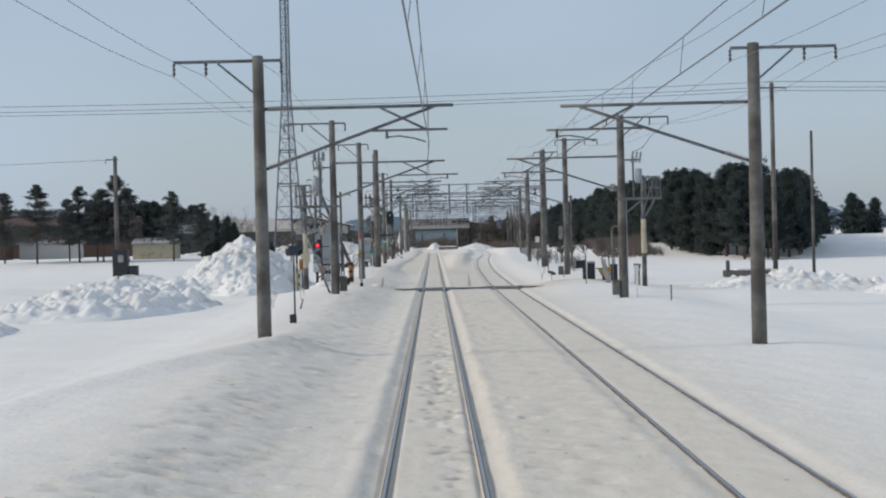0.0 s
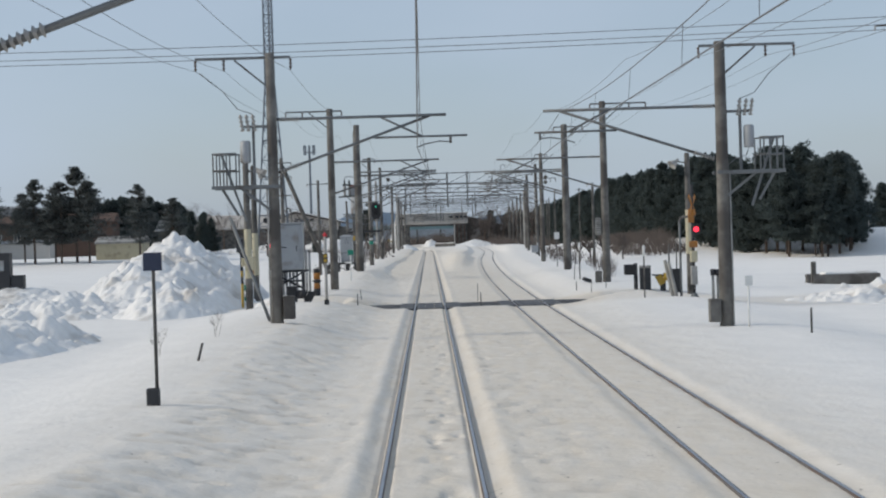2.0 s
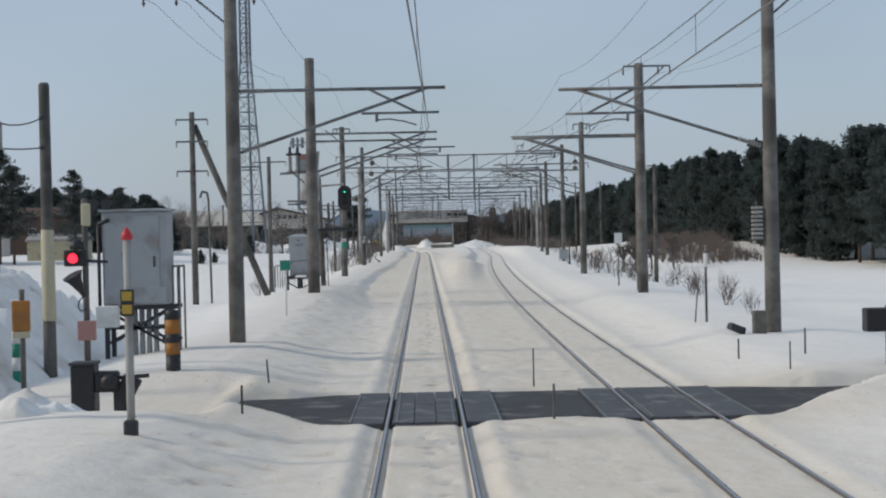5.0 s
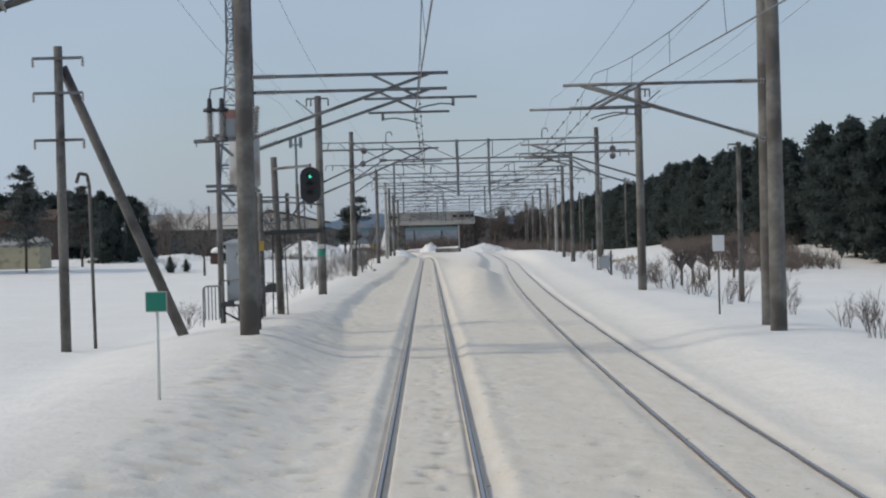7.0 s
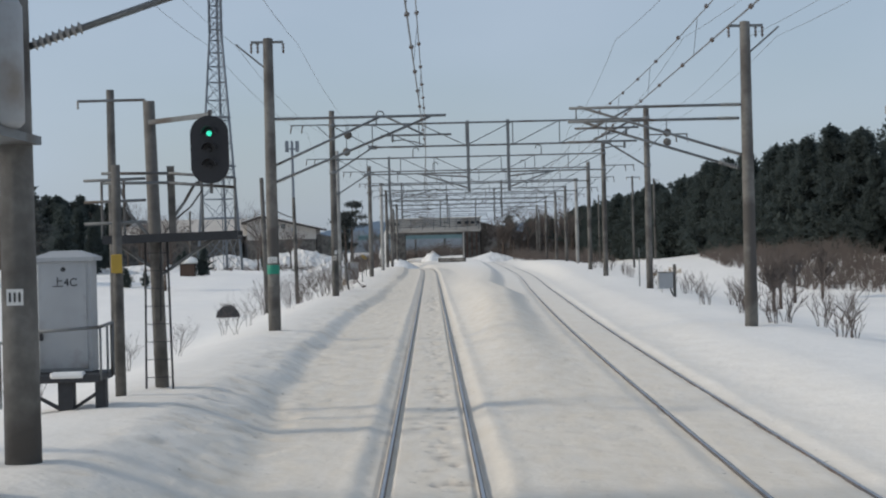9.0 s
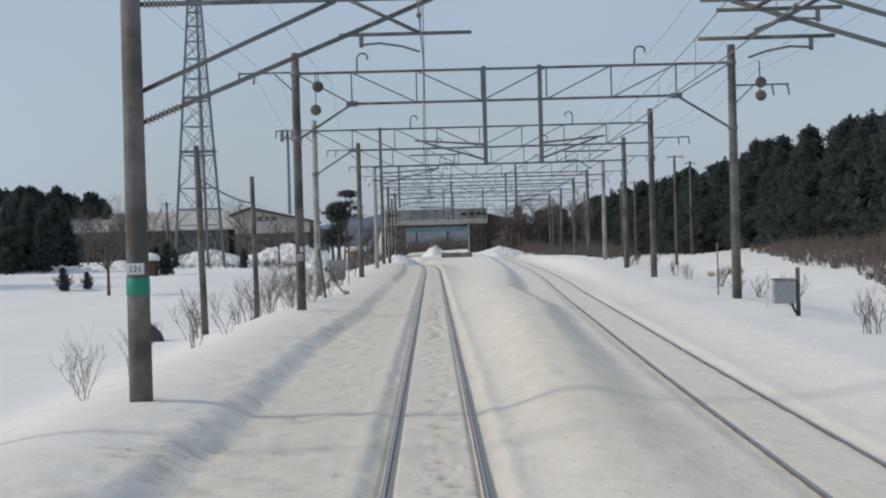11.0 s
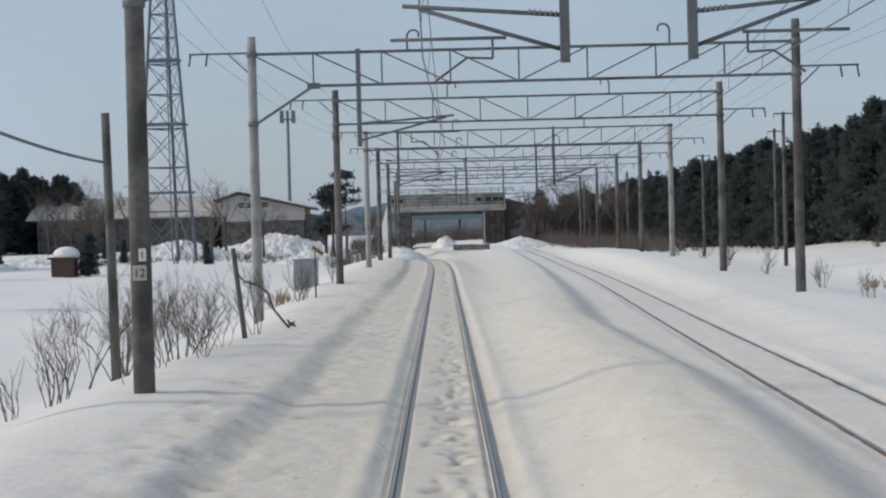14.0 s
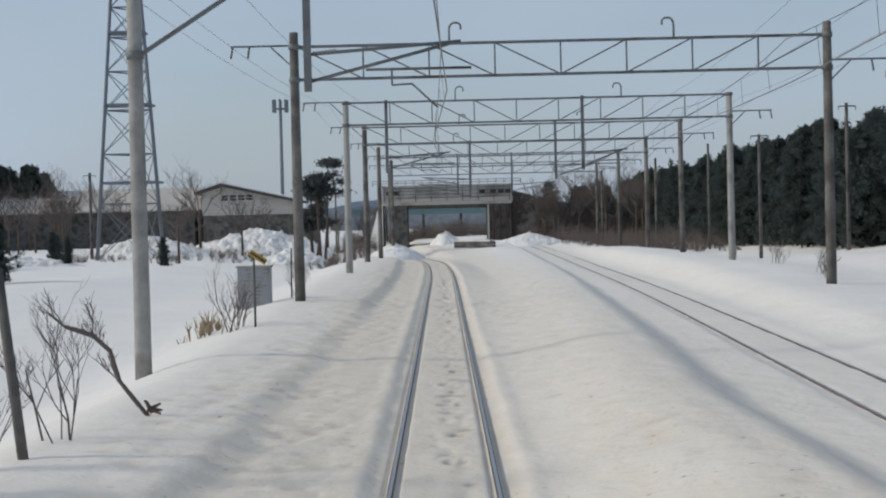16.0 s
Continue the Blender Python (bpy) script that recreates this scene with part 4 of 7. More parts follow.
for k in range(9):
    x, y = -40.5 + 0.8 * k + rt.uniform(-0.4, 0.4), rt.uniform(282, 294)
    tree(rt.choice(EDGE), x, y, rt.uniform(0.56, 0.76) - 0.012 * k, rt.uniform(0, 360), "dark conifer in a low clump in the snowfield", "conifers of the low clump")
for k in range(44):
    x, y = rt.uniform(-92, -60), rt.uniform(424, 448)
    tree(rt.choice(EDGE), x, y, (1.1 + 0.32 * smooth(-60, -68, x)) * rt.uniform(0.82, 1.05), rt.uniform(0, 360), "tall dark conifer in a clump beyond the snowfield", "conifers beyond the field")


def lattice_tower(x, y, h, w0, w1, waist):
    ob = thing("lattice_tower", (x, y, gz(x, y)), "tall grey steel lattice mast with antennas", "tower")
    wz = lambda z: w0 + (w1 - w0) * min(z / waist, 1)
    levels, z = [0], 0
    while z < h:
        z += max(1.3, wz(z) * (0.85 if z < waist else 1.0))
        levels.append(min(z, h))
    corner = lambda i, z: Vector(((-1, 1, 0.1)[i] * wz(z) / 2, (-0.29, -0.29, 0.58)[i] * wz(z), z))
    for i in range(3):
        make("leg", TOWER, ob, lambda bm: [tube(bm, corner(i, a), corner(i, b), 0.19, 0.16, 8) for a, b in ((0, waist), (waist, h))])
        def face(bm):
            j = (i + 1) % 3
            for a, b in zip(levels, levels[1:]):
                tube(bm, corner(i, b), corner(j, b), 0.075, seg=5)
                tube(bm, corner(i, a), corner(j, b), 0.045, seg=5)
                tube(bm, corner(j, a), corner(i, b), 0.045, seg=5)
        make("bracing", TOWER, ob, face)
    for z in (7.5, 15, 22):
        make("work_platform", TOWER, ob, lambda bm: block(bm, (0, -0.1, z), (wz(z) * 1.02, wz(z) * 0.7, 0.22), 0, 0.03))
    make("ladder", TOWER, ob, lambda bm: tube(bm, (0.3, 0, 0), (0.2, 0, h), 0.07, seg=5))
    return ob


lattice_tower(-30.0, 346, 56, 6.4, 1.7, 34)


# ---- road bridge ahead ----
BR_Y = 385.0
br = thing("road_bridge", (0.65, BR_Y, 0), "old concrete road bridge with railings over the tracks", "bridge")
make("deck", BRIDGE, br, lambda bm: block(bm, (0, 5, 5.75), (15.8, 10, 2.3)))
make("cornice", PALE_WALL, br, lambda bm: block(bm, (0, 0.0, 5.15), (16, 0.35, 0.5)))
make("parapet", BRIDGE, br, lambda bm: block(bm, (0, 0.05, 6.95), (16.2, 0.3, 0.18)))
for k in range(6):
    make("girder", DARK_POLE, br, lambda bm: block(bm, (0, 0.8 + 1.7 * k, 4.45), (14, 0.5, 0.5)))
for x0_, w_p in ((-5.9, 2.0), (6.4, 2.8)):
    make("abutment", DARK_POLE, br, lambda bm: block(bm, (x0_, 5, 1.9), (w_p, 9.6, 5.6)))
for x0_ in (5.0, 5.6, 6.4, 7.2):
    make("pilaster", BROWN_WALL if x0_ > 5.2 else PALE_WALL, br, lambda bm: block(bm, (x0_, 0.1, 2.0), (0.22, 0.3, 5.0), 0, 0.03))
for z in (7.3, 7.6):
    make("railing_bar", STEEL, br, lambda bm: beam(bm, (-9, 0.1, z), (9, 0.1, z), 0.07, 0.07))
for k in range(19):
    make("railing_post", STEEL, br, lambda bm: beam(bm, (-9 + k, 0.1, 7.0), (-9 + k, 0.1, 7.62), 0.08, 0.08))
for z in (5.5, 5.9, 6.3, 6.65):
    make("guard_bar", STEEL, br, lambda bm: beam(bm, (-7.8, -0.2, z), (7.8, -0.2, z), 0.06, 0.07))
for k in range(9):
    make("guard_post", STEEL, br, lambda bm: beam(bm, (-7.6 + 1.9 * k, -0.2, 5.0), (-7.6 + 1.9 * k, -0.2, 6.9), 0.09, 0.09))
for x0_ in (-7.0, -6.2, 4.3, 5.6, 6.6, 7.4):
    make("sign_board", DARK_METAL, br, lambda bm: block(bm, (x0_, -0.3, 6.1), (0.7, 0.05, 0.5), 0, 0.01))
for d in (-1, 1):
    e = 9.6 if d < 0 else 30
    def slope(bm):
        P = [(d * 7.9, 0.6, -1.5), (d * 7.9, 9.4, -1.5), (d * 7.9, 9.4, 6.2), (d * 7.9, 0.6, 6.2), (d * e, -6, -1.5), (d * e, 16, -1.5), (d * e, 9, 0.2), (d * e, 1, 0.2)]
        v = [bm.verts.new(p) for p in P]
        for f in ((0, 1, 2, 3), (4, 5, 6, 7), (0, 3, 7, 4), (1, 2, 6, 5), (3, 2, 6, 7)):
            bm.faces.new([v[i] for i in f])
        bmesh.ops.recalc_face_normals(bm, faces=bm.faces)
    make("embankment", EARTH if d > 0 else SNOW, br, slope)


# ---- buildings ----
def house(name, x, y, w, d, h, roof_h, wall, roof, label, windows=(), rz=0, overhang=0.5):
    z0 = gz(x, y)
    ob = thing(name, (x, y, z0), label, "building", rz=rz)
    make("wall", wall, ob, lambda bm: block(bm, (0, 0, h / 2 - 0.3), (w, d, h + 0.6)))
    def rf(bm):
        a, b = w / 2 + overhang, d / 2 + overhang
        P = [(-a, -b, h), (a, -b, h), (a, b, h), (-a, b, h), (-a, 0, h + roof_h), (a, 0, h + roof_h)]
        v = [bm.verts.new(p) for p in P] + [bm.verts.new((p[0], p[1], p[2] - 0.25)) for p in P[:4]]
        for f in ((0, 1, 5, 4), (2, 3, 4, 5), (0, 4, 3), (1, 2, 5), (9, 8, 7, 6), (0, 6, 7, 1), (1, 7, 8, 2), (2, 8, 9, 3), (3, 9, 6, 0)):
            bm.faces.new([v[i] for i in f])
    make("roof", roof, ob, rf)
    for wx, wz_, ww, wh in windows:
        win = make("window", WINDOW, ob, lambda bm: block(bm, (wx, -d / 2 - 0.02, wz_), (ww, 0.06, wh)))
        make("window_frame", WHITE, win, lambda bm: [block(bm, (wx + a, -d / 2 - 0.05, wz_ + b), (c, 0.08, e)) for a, b, c, e in ((0, wh / 2, ww + 0.1, 0.08), (0, -wh / 2, ww + 0.1, 0.08), (ww / 2, 0, 0.08, wh), (-ww / 2, 0, 0.08, wh), (0, 0, 0.06, wh))])
    return ob


def gable_house(x, y):
    """A low house seen at its gable end: pale boards above, grey-brown below, and a dark lean-to."""
    z0 = gz(x, y)
    ob = thing("gable_house", (x, y, z0), "pale house with a low dark gabled roof and brown lower wall", "building")
    def prism(bm, prof, y0_, y1_):
        a = [bm.verts.new((px_, y0_, pz)) for px_, pz in prof]
        b = [bm.verts.new((px_, y1_, pz)) for px_, pz in prof]
        bm.faces.new(a)
        bm.faces.new(b[::-1])
        for i in range(len(prof)):
            j = (i + 1) % len(prof)
            bm.faces.new((a[i], b[i], b[j], a[j]))
        bmesh.ops.recalc_face_normals(bm, faces=bm.faces)
    make("wall", PALE_WALL, ob, lambda bm: prism(bm, [(-5, 4.6), (8.6, 4.6), (8.6, 6.5), (-2, 8.9), (-5, 8.0)], 0, 12))
    make("lower_wall", CONCRETE, ob, lambda bm: prism(bm, [(-4.9, -1), (8.5, -1), (8.5, 4.6), (-4.9, 4.6)], 0.05, 11.9))
    make("roof", ROOF, ob, lambda bm: prism(bm, [(-6, 7.75), (-2, 8.95), (9.9, 6.2), (9.9, 6.6), (-2, 9.4), (-6, 8.15)], -1.0, 13))
    make("snow_layer", SNOW, ob, lambda bm: prism(bm, [(-5.9, 8.2), (-2, 9.42), (9.8, 6.62), (9.8, 6.8), (-2, 9.62), (-5.9, 8.38)], -0.8, 12.8))
    make("lean_to", DARK_POLE, ob, lambda bm: prism(bm, [(8.65, -1), (11.6, -1), (11.6, 4.9), (8.65, 5.6)], 1, 9))
    for k in range(4):
        win = make("window", WINDOW, ob, lambda bm: block(bm, (-1.6 + 1.25 * k, -0.03, 7.2), (0.95, 0.08, 0.85)))
        make("window_frame", WHITE, win, lambda bm: [block(bm, (-1.6 + 1.25 * k, -0.06, 7.2 + e), (1.05, 0.06, 0.07)) for e in (-0.44, 0, 0.44)])
    make("vent_box", CABINET, ob, lambda bm: block(bm, (4.2, -0.2, 6.5), (0.9, 0.4, 0.7), 0, 0.05))
    for k in range(5):
        make("porch_post", CONCRETE, ob, lambda bm: beam(bm, (-4.5 + 3.2 * k, -0.6, -1), (-4.5 + 3.2 * k, -0.6, 4.6), 0.22, 0.22))


gable_house(-31, 430)
# dark wall colour stands in for the shade inside the warehouse's open side
house("warehouse", -52, 440, 29, 16, 5.6, 3.4, DARK_POLE, PALE_WALL, "long warehouse, dark walls standing for its shaded open side, pale snow-dusted roof", [], overhang=1.5)
house("apartment_block", -116, 443, 30, 14, 12.5, 0.6, GREY_WALL, GREY_WALL, "grey flat-roofed building behind bare trees", [(-11 + 4.4 * k, 9.0, 1.8, 1.5) for k in range(6)])
house("dark_shed", -109, 390, 16, 10, 7.0, 1.6, BROWN_WALL, GREY_ROOF, "dark brown shed with snow on its roof", [(-2, 3, 1.6, 1.4)])
house("field_shed", -43.3, 262, 6.6, 5, 2.5, 0.8, CREAM, PALE_CONCRETE, "small beige shed behind the pines in the snowfield", [], overhang=0.15)
house("low_house", -93, 418, 36, 9, 8.2, 2.0, BROWN_WALL, BROWN_WALL, "long low reddish house behind the pines", [(-9 + 4.5 * k, 5, 1.6, 1.2) for k in range(5)])
house("white_garage", -92, 396, 14, 6, 3.8, 0.4, PALE_WALL, GREY_ROOF, "low pale garage beside the pines", [])


# ---- the level crossing ----
cr = tagged(new("road"), "dark wet asphalt road of the level crossing between snowbanks", "road", kind="structure")
def road_surface(bm):
    for a, b in ((-3.7, -1.14), (1.14, right_track(98) - 1.14), (right_track(98) + 1.14, 9.6)):
        n = 8
        for k in range(n):
            x0_, x1_ = a + (b - a) * k / n, a + (b - a) * (k + 1) / n
            P = [(x0_, CROSS[0] - 0.05, -0.16), (x1_, CROSS[0] - 0.05, -0.16), (x1_, CROSS[1] + 0.05, -0.16), (x0_, CROSS[1] + 0.05, -0.16)]
            v = [bm.verts.new(p) for p in P] + [bm.verts.new((p[0], p[1], p[2] + 0.125)) for p in P]
            for f in ((4, 5, 6, 7), (0, 1, 5, 4), (2, 3, 7, 6)):
                bm.faces.new([v[i] for i in f])
make("asphalt", ASPHALT, cr, road_surface)
for c in (0.0, float(right_track(98.5))):
    for x0_, x1_, lift in ((-1.13, -0.62, 0), (-0.49, -0.17, 1), (-0.16, 0.16, 1), (0.17, 0.49, 1), (0.62, 1.13, 0)):
        for y0_, y1_ in ((CROSS[0], CROSS[0] + 2.33), (CROSS[0] + 2.36, CROSS[1])):
            make("crossing_panel", PANEL, cr, lambda bm: block(bm, (c + (x0_ + x1_) / 2, (y0_ + y1_) / 2, -0.075), (x1_ - x0_, y1_ - y0_, 0.14), 0, 0.012))
    for e in (-0.43, 0.43, -1.12, 1.12):
        make("edge_angle", STEEL, cr, lambda bm: block(bm, (c + e, sum(CROSS) / 2, -0.001), (0.035, CROSS[1] - CROSS[0] - 0.04, 0.012)))
    make("end_beam", RAIL_SIDE, cr, lambda bm: block(bm, (c, CROSS[0] - 0.12, -0.09), (0.9, 0.16, 0.12), 0, 0.02))


def stick(x, y, h, r=0.02, mat=DARK_POLE, lean=(0, 0), label="thin dark marker stake in the snow", top=None, name="marker_stake"):
    z0 = gz(x, y)
    ob = thing(name, (x, y, z0), label, "stake", "stakes along the line")
    make("rod", mat, ob, lambda bm: tube(bm, (0, 0, -0.3), (lean[0], lean[1], h), r, r * 0.9, 7))
    if top:
        make("cap", top, ob, lambda bm: tube(bm, (lean[0] * 0.8, lean[1] * 0.8, h * 0.8), (lean[0] * 1.02, lean[1] * 1.02, h + 0.01), r * 1.5, r * 1.5, 8))
    return ob


stick(-2.69, 96.6, 0.42, 0.02)
stick(-2.73, 101.2, 0.42, 0.018, lean=(-0.05, 0))
stick(1.93, 101.4, 0.68, 0.016)
stick(1.90, 96.6, 0.52, 0.02)
stick(6.53, 101.5, 0.5, 0.016)
stick(9.4, 76.6, 0.62, 0.03, label="short dark post in deep snow")
stick(-4.75, 69.5, 0.35, 0.03, lean=(0.18, 0), label="dark stake leaning in the snow")
stick(7.25, 113.9, 1.75, 0.035, CONCRETE, label="white-topped grey marker post in the snow", top=WHITE)
stick(6.95, 114.0, 1.15, 0.02, DARK_POLE, (0.12, 0))
stick(7.85, 95.4, 1.9, 0.03, DARK_POLE, label="thin post with a white tip by the crossing", top=WHITE)
stick(9.8, 102.2, 1.9, 0.035, DARK_POLE)
stick(10.12, 102.3, 2.0, 0.03, DARK_POLE)
stick(-15.5, 92, 1.3, 0.04)
stick(10.4, 189.5, 1.2, 0.035, WHITE, label="white post beside the snowy track")
stick(-4.70, 209.9, 2.15, 0.065, DARK_POLE, (-0.26, 0), "dark leaning post in the snow")
stick(-5.2, 246.5, 1.7, 0.03, DARK_POLE, (0.02, 0))
stick(10.85, 200.4, 2.0, 0.03, STEEL, label="thin grey marker rod in the snow")
ob = thing("post_box", (10.12, 184.5, gz(10.12, 184.5)), "pale grey junction box hung on a short dark post", "junction box")
make("post", DARK_POLE, ob, lambda bm: tube(bm, (0.1, 0, -0.4), (0.1, 0, 1.35), 0.065, 0.06, 9))
make("box", CABINET, ob, lambda bm: block(bm, (-0.3, -0.02, 0.68), (0.62, 0.32, 0.66), 0, 0.03))
make("lid", PALE_CONCRETE, ob, lambda bm: block(bm, (-0.3, -0.02, 1.03), (0.68, 0.38, 0.05), 0, 0.015))
make("cable", BLACK, ob, lambda bm: path_tube(bm, [(-0.1, -0.05, 0.36), (-0.02, -0.05, 0.15), (0.08, -0.05, 0.02)], 0.035, 6))
stick(7.4, 104, 0.5, 0.02)
stick(6.2, 104.5, 0.4, 0.02)


def sign_post(x, y, h, plate_size, mat, label, rim=None, post=WHITE, foot=False, name="sign_post"):
    z0 = gz(x, y)
    ob = thing(name, (x, y, z0), label, "sign")
    make("post", post, ob, lambda bm: tube(bm, (0, 0, -0.3), (0, 0, h), 0.028, seg=8))
    w, hh = plate_size
    if rim:
        make("rim", rim, ob, lambda bm: block(bm, (0, -0.035, h - hh / 2), (w + 0.03, 0.02, hh + 0.03), 0, 0.006))
    make("plate", mat, ob, lambda bm: block(bm, (0, -0.055, h - hh / 2), (w, 0.02, hh), 0, 0.006))
    if foot:
        make("foot_block", DARK_METAL, ob, lambda bm: block(bm, (-0.06, 0, 0.12), (0.2, 0.16, 0.3), 0, 0.03))
    return ob


sign_post(-4.2, 62.0, 2.35, (0.29, 0.28), NAVY, "dark marker post with a small square navy plate", post=DARK_POLE, foot=True)
sign_post(-4.07, 120.0, 1.62, (0.30, 0.28), GREEN, "small green square sign on a thin white post", rim=PALE_WALL)

# the gate light post with a striped yellow tag
ob = thing("crossing_lamp_post", (-3.57, 92.6, gz(-3.57, 92.6)), "pale grey post with red cap and yellow tag", "post")
make("post", PALE_CONCRETE, ob, lambda bm: tube(bm, (0, 0, -0.3), (0, 0, 2.38), 0.05, seg=10))
make("cap", RED, ob, lambda bm: lathe(bm, (0, 0, 2.38), [(0.055, 0), (0.075, 0.02), (0.06, 0.08), (0.015, 0.15)], 10), "bright red cap")
make("tag_box", BLACK, ob, lambda bm: block(bm, (0.0, -0.06, 1.62), (0.16, 0.07, 0.32), 0, 0.01))
make("tag_face", YELLOW, ob, lambda bm: (block(bm, (0, -0.1, 1.70), (0.12, 0.012, 0.11)), block(bm, (0, -0.1, 1.54), (0.12, 0.012, 0.11))))
make("foot_block", DARK_METAL, ob, lambda bm: block(bm, (0.0, -0.02, 0.06), (0.17, 0.14, 0.26), 0, 0.03))


def relay_hut():
    x, y = -6.27, 108.3
    z0 = gz(x, y)
    ob = thing("relay_cabinet", (x, y, z0), "grey steel relay cabinet standing on a lattice stand", "equipment cabinet")
    ob.scale = (1.18, 1.18, 1.18)
    b = (1.35 - z0) / 1.18
    make("body", CABINET, ob, lambda bm: block(bm, (0, 0, b + 0.86), (1.2, 0.72, 1.72), 0, 0.02))
    make("door", CABINET, ob, lambda bm: (block(bm, (-0.05, -0.375, b + 0.9), (1.0, 0.03, 1.5), 0, 0.008)))
    make("skirt", CABINET, ob, lambda bm: block(bm, (0, -0.38, b + 0.18), (1.16, 0.03, 0.3), 0, 0.008))
    make("handle", DARK_METAL, ob, lambda bm: block(bm, (0.36, -0.41, b + 0.8), (0.03, 0.04, 0.2), 0, 0.008))
    make("roof", CABINET, ob, lambda bm: block(bm, (0, 0, b + 1.75), (1.3, 0.82, 0.05), 0, 0.015))
    for sx in (-0.55, 0.55):
        for sy in (-0.3, 0.3):
            make("leg", DARK_METAL, ob, lambda bm: beam(bm, (sx, sy, -0.3), (sx, sy, b), 0.08, 0.08))
    for sy in (-0.3, 0.3):
        make("brace", DARK_METAL, ob, lambda bm: (beam(bm, (-0.55, sy, 0.2), (0.55, sy, b - 0.1), 0.05, 0.05), beam(bm, (0.55, sy, 0.2), (-0.55, sy, b - 0.1), 0.05, 0.05)))
        make("rail", DARK_METAL, ob, lambda bm: (beam(bm, (-0.6, sy, b - 0.05), (0.75, sy, b - 0.05), 0.07, 0.07), beam(bm, (-0.55, sy, 0.5), (0.55, sy, 0.5), 0.05, 0.05)))
    for k in range(5):
        make("conduit", CABINET, ob, lambda bm: tube(bm, (-0.2 + 0.13 * k, -0.1, -0.2), (-0.2 + 0.13 * k, -0.1, b), 0.05, seg=8))
    for px in (0.68, 0.8):
        make("hand_rail", STEEL, ob, lambda bm: path_tube(bm, [(px, -0.3, -0.2), (px, -0.3, b + 0.7), (px, 0.3, b + 0.7), (px, 0.3, -0.2)], 0.02))
    make("side_pipe", BLACK, ob, lambda bm: path_tube(bm, [(-0.66, -0.38, b - 0.1), (-0.66, -0.38, b + 1.5), (-0.45, -0.4, b + 1.58)], 0.035))
    make("junction_box", WHITE, ob, lambda bm: block(bm, (-0.5, -0.5, b - 0.2), (0.42, 0.16, 0.4), 0, 0.02))
    for k in (-0.2, 0.05):
        make("horn", BLACK, ob, lambda bm: lathe(bm, (-0.55 + k, -0.3, b + 1.85), [(0.02, -0.12), (0.05, -0.04), (0.11, 0.12)], 10, (0, -1, 0.2)))


relay_hut()


def crossing_post(x, y, h, label):
    """A slim pole with a red lamp, horn and boxes."""
    z0 = gz(x, y)
    ob = thing("crossing_signal", (x, y, z0), label, "crossing signal")
    make("post", DARK_POLE, ob, lambda bm: tube(bm, (0, 0, -0.3), (0, 0, h), 0.06, 0.055, 10))
    make("lamp_board", BLACK, ob, lambda bm: block(bm, (-0.16, -0.09, 2.2), (0.42, 0.1, 0.3), 0, 0.02))
    make("lamp", RED_GLOW, ob, lambda bm: lathe(bm, (-0.2, -0.145, 2.2), [(0.095, 0), (0.09, 0.02), (0.05, 0.035)], 16, (0, -1, 0)), "lit red lamp")
    make("lamp_hood", BLACK, ob, lambda bm: [block(bm, (-0.2 + 0.115 * math.sin(a), -0.2, 2.2 + 0.115 * math.cos(a)), (0.05, 0.12, 0.014), 0, 0, Matrix.Rotation(a, 4, "Y")) for a in (-1.4, -1.0, -0.5, 0, 0.5, 1.0, 1.4)])
    make("bell", BLACK, ob, lambda bm: lathe(bm, (-0.14, -0.06, 2.36), [(0.12, 0), (0.14, 0.05), (0.11, 0.14), (0.04, 0.19)], 14))
    make("horn", BLACK, ob, lambda bm: lathe(bm, (-0.02, -0.08, 1.5), [(0.04, 0), (0.06, 0.12), (0.13, 0.34), (0.2, 0.45)], 12, (-0.42, -0.3, 0.9)))
    make("horn_cable", BLACK, ob, lambda bm: path_tube(bm, [(-0.02, -0.1, 1.5), (-0.1, -0.12, 1.42), (-0.13, -0.12, 1.3), (-0.08, -0.12, 1.22), (0.0, -0.08, 1.25)], 0.014, 5))
    make("junction_box", PINK, ob, lambda bm: block(bm, (0.02, -0.1, 0.86), (0.32, 0.18, 0.36), 0, 0.02), "faded pink box")
    make("arm", DARK_METAL, ob, lambda bm: beam(bm, (0.0, -0.03, 2.15), (0.42, -0.03, 2.12), 0.05, 0.05))
    make("lamp_rear", CREAM, ob, lambda bm: block(bm, (0.03, -0.02, 3.0), (0.16, 0.14, 0.42), 0, 0.03))
    return ob


crossing_post(-6.24, 102.7, 3.3, "slim crossing signal post with a lit red lamp")


def banded_pole(x, y, h, label, lamp=0, band=1.1):
    z0 = gz(x, y)
    ob = thing("utility_pole", (x, y, z0), label, "pole", "banded poles at the crossing")
    make("pole", DARK_POLE, ob, lambda bm: lathe(bm, (0, 0, -0.4), [(0.135, 0), (0.125, 1.4), (0.105, h + 0.36), (0.08, h + 0.4)], 12))
    make("band", CREAM, ob, lambda bm: lathe(bm, (0, 0, band), [(0.137, 0), (0.138, 0.01), (0.128, 1.75), (0.12, 1.76)], 12), "faded cream band")
    if lamp:
        make("lamp_arm", STEEL, ob, lambda bm: tube(bm, (0, 0, h - 0.4), (lamp * 0.45, -0.1, h - 0.35), 0.025))
        make("floodlight", PALE_CONCRETE, ob, lambda bm: lathe(bm, (lamp * 0.4, -0.12, h - 0.3), [(0.0, -0.06), (0.06, -0.05), (0.075, 0.06), (0.1, 0.12), (0.2, 0.3), (0.21, 0.33), (0.17, 0.3), (0.0, 0.2)], 16, (lamp * 0.75, -0.25, -0.6)))
    return ob


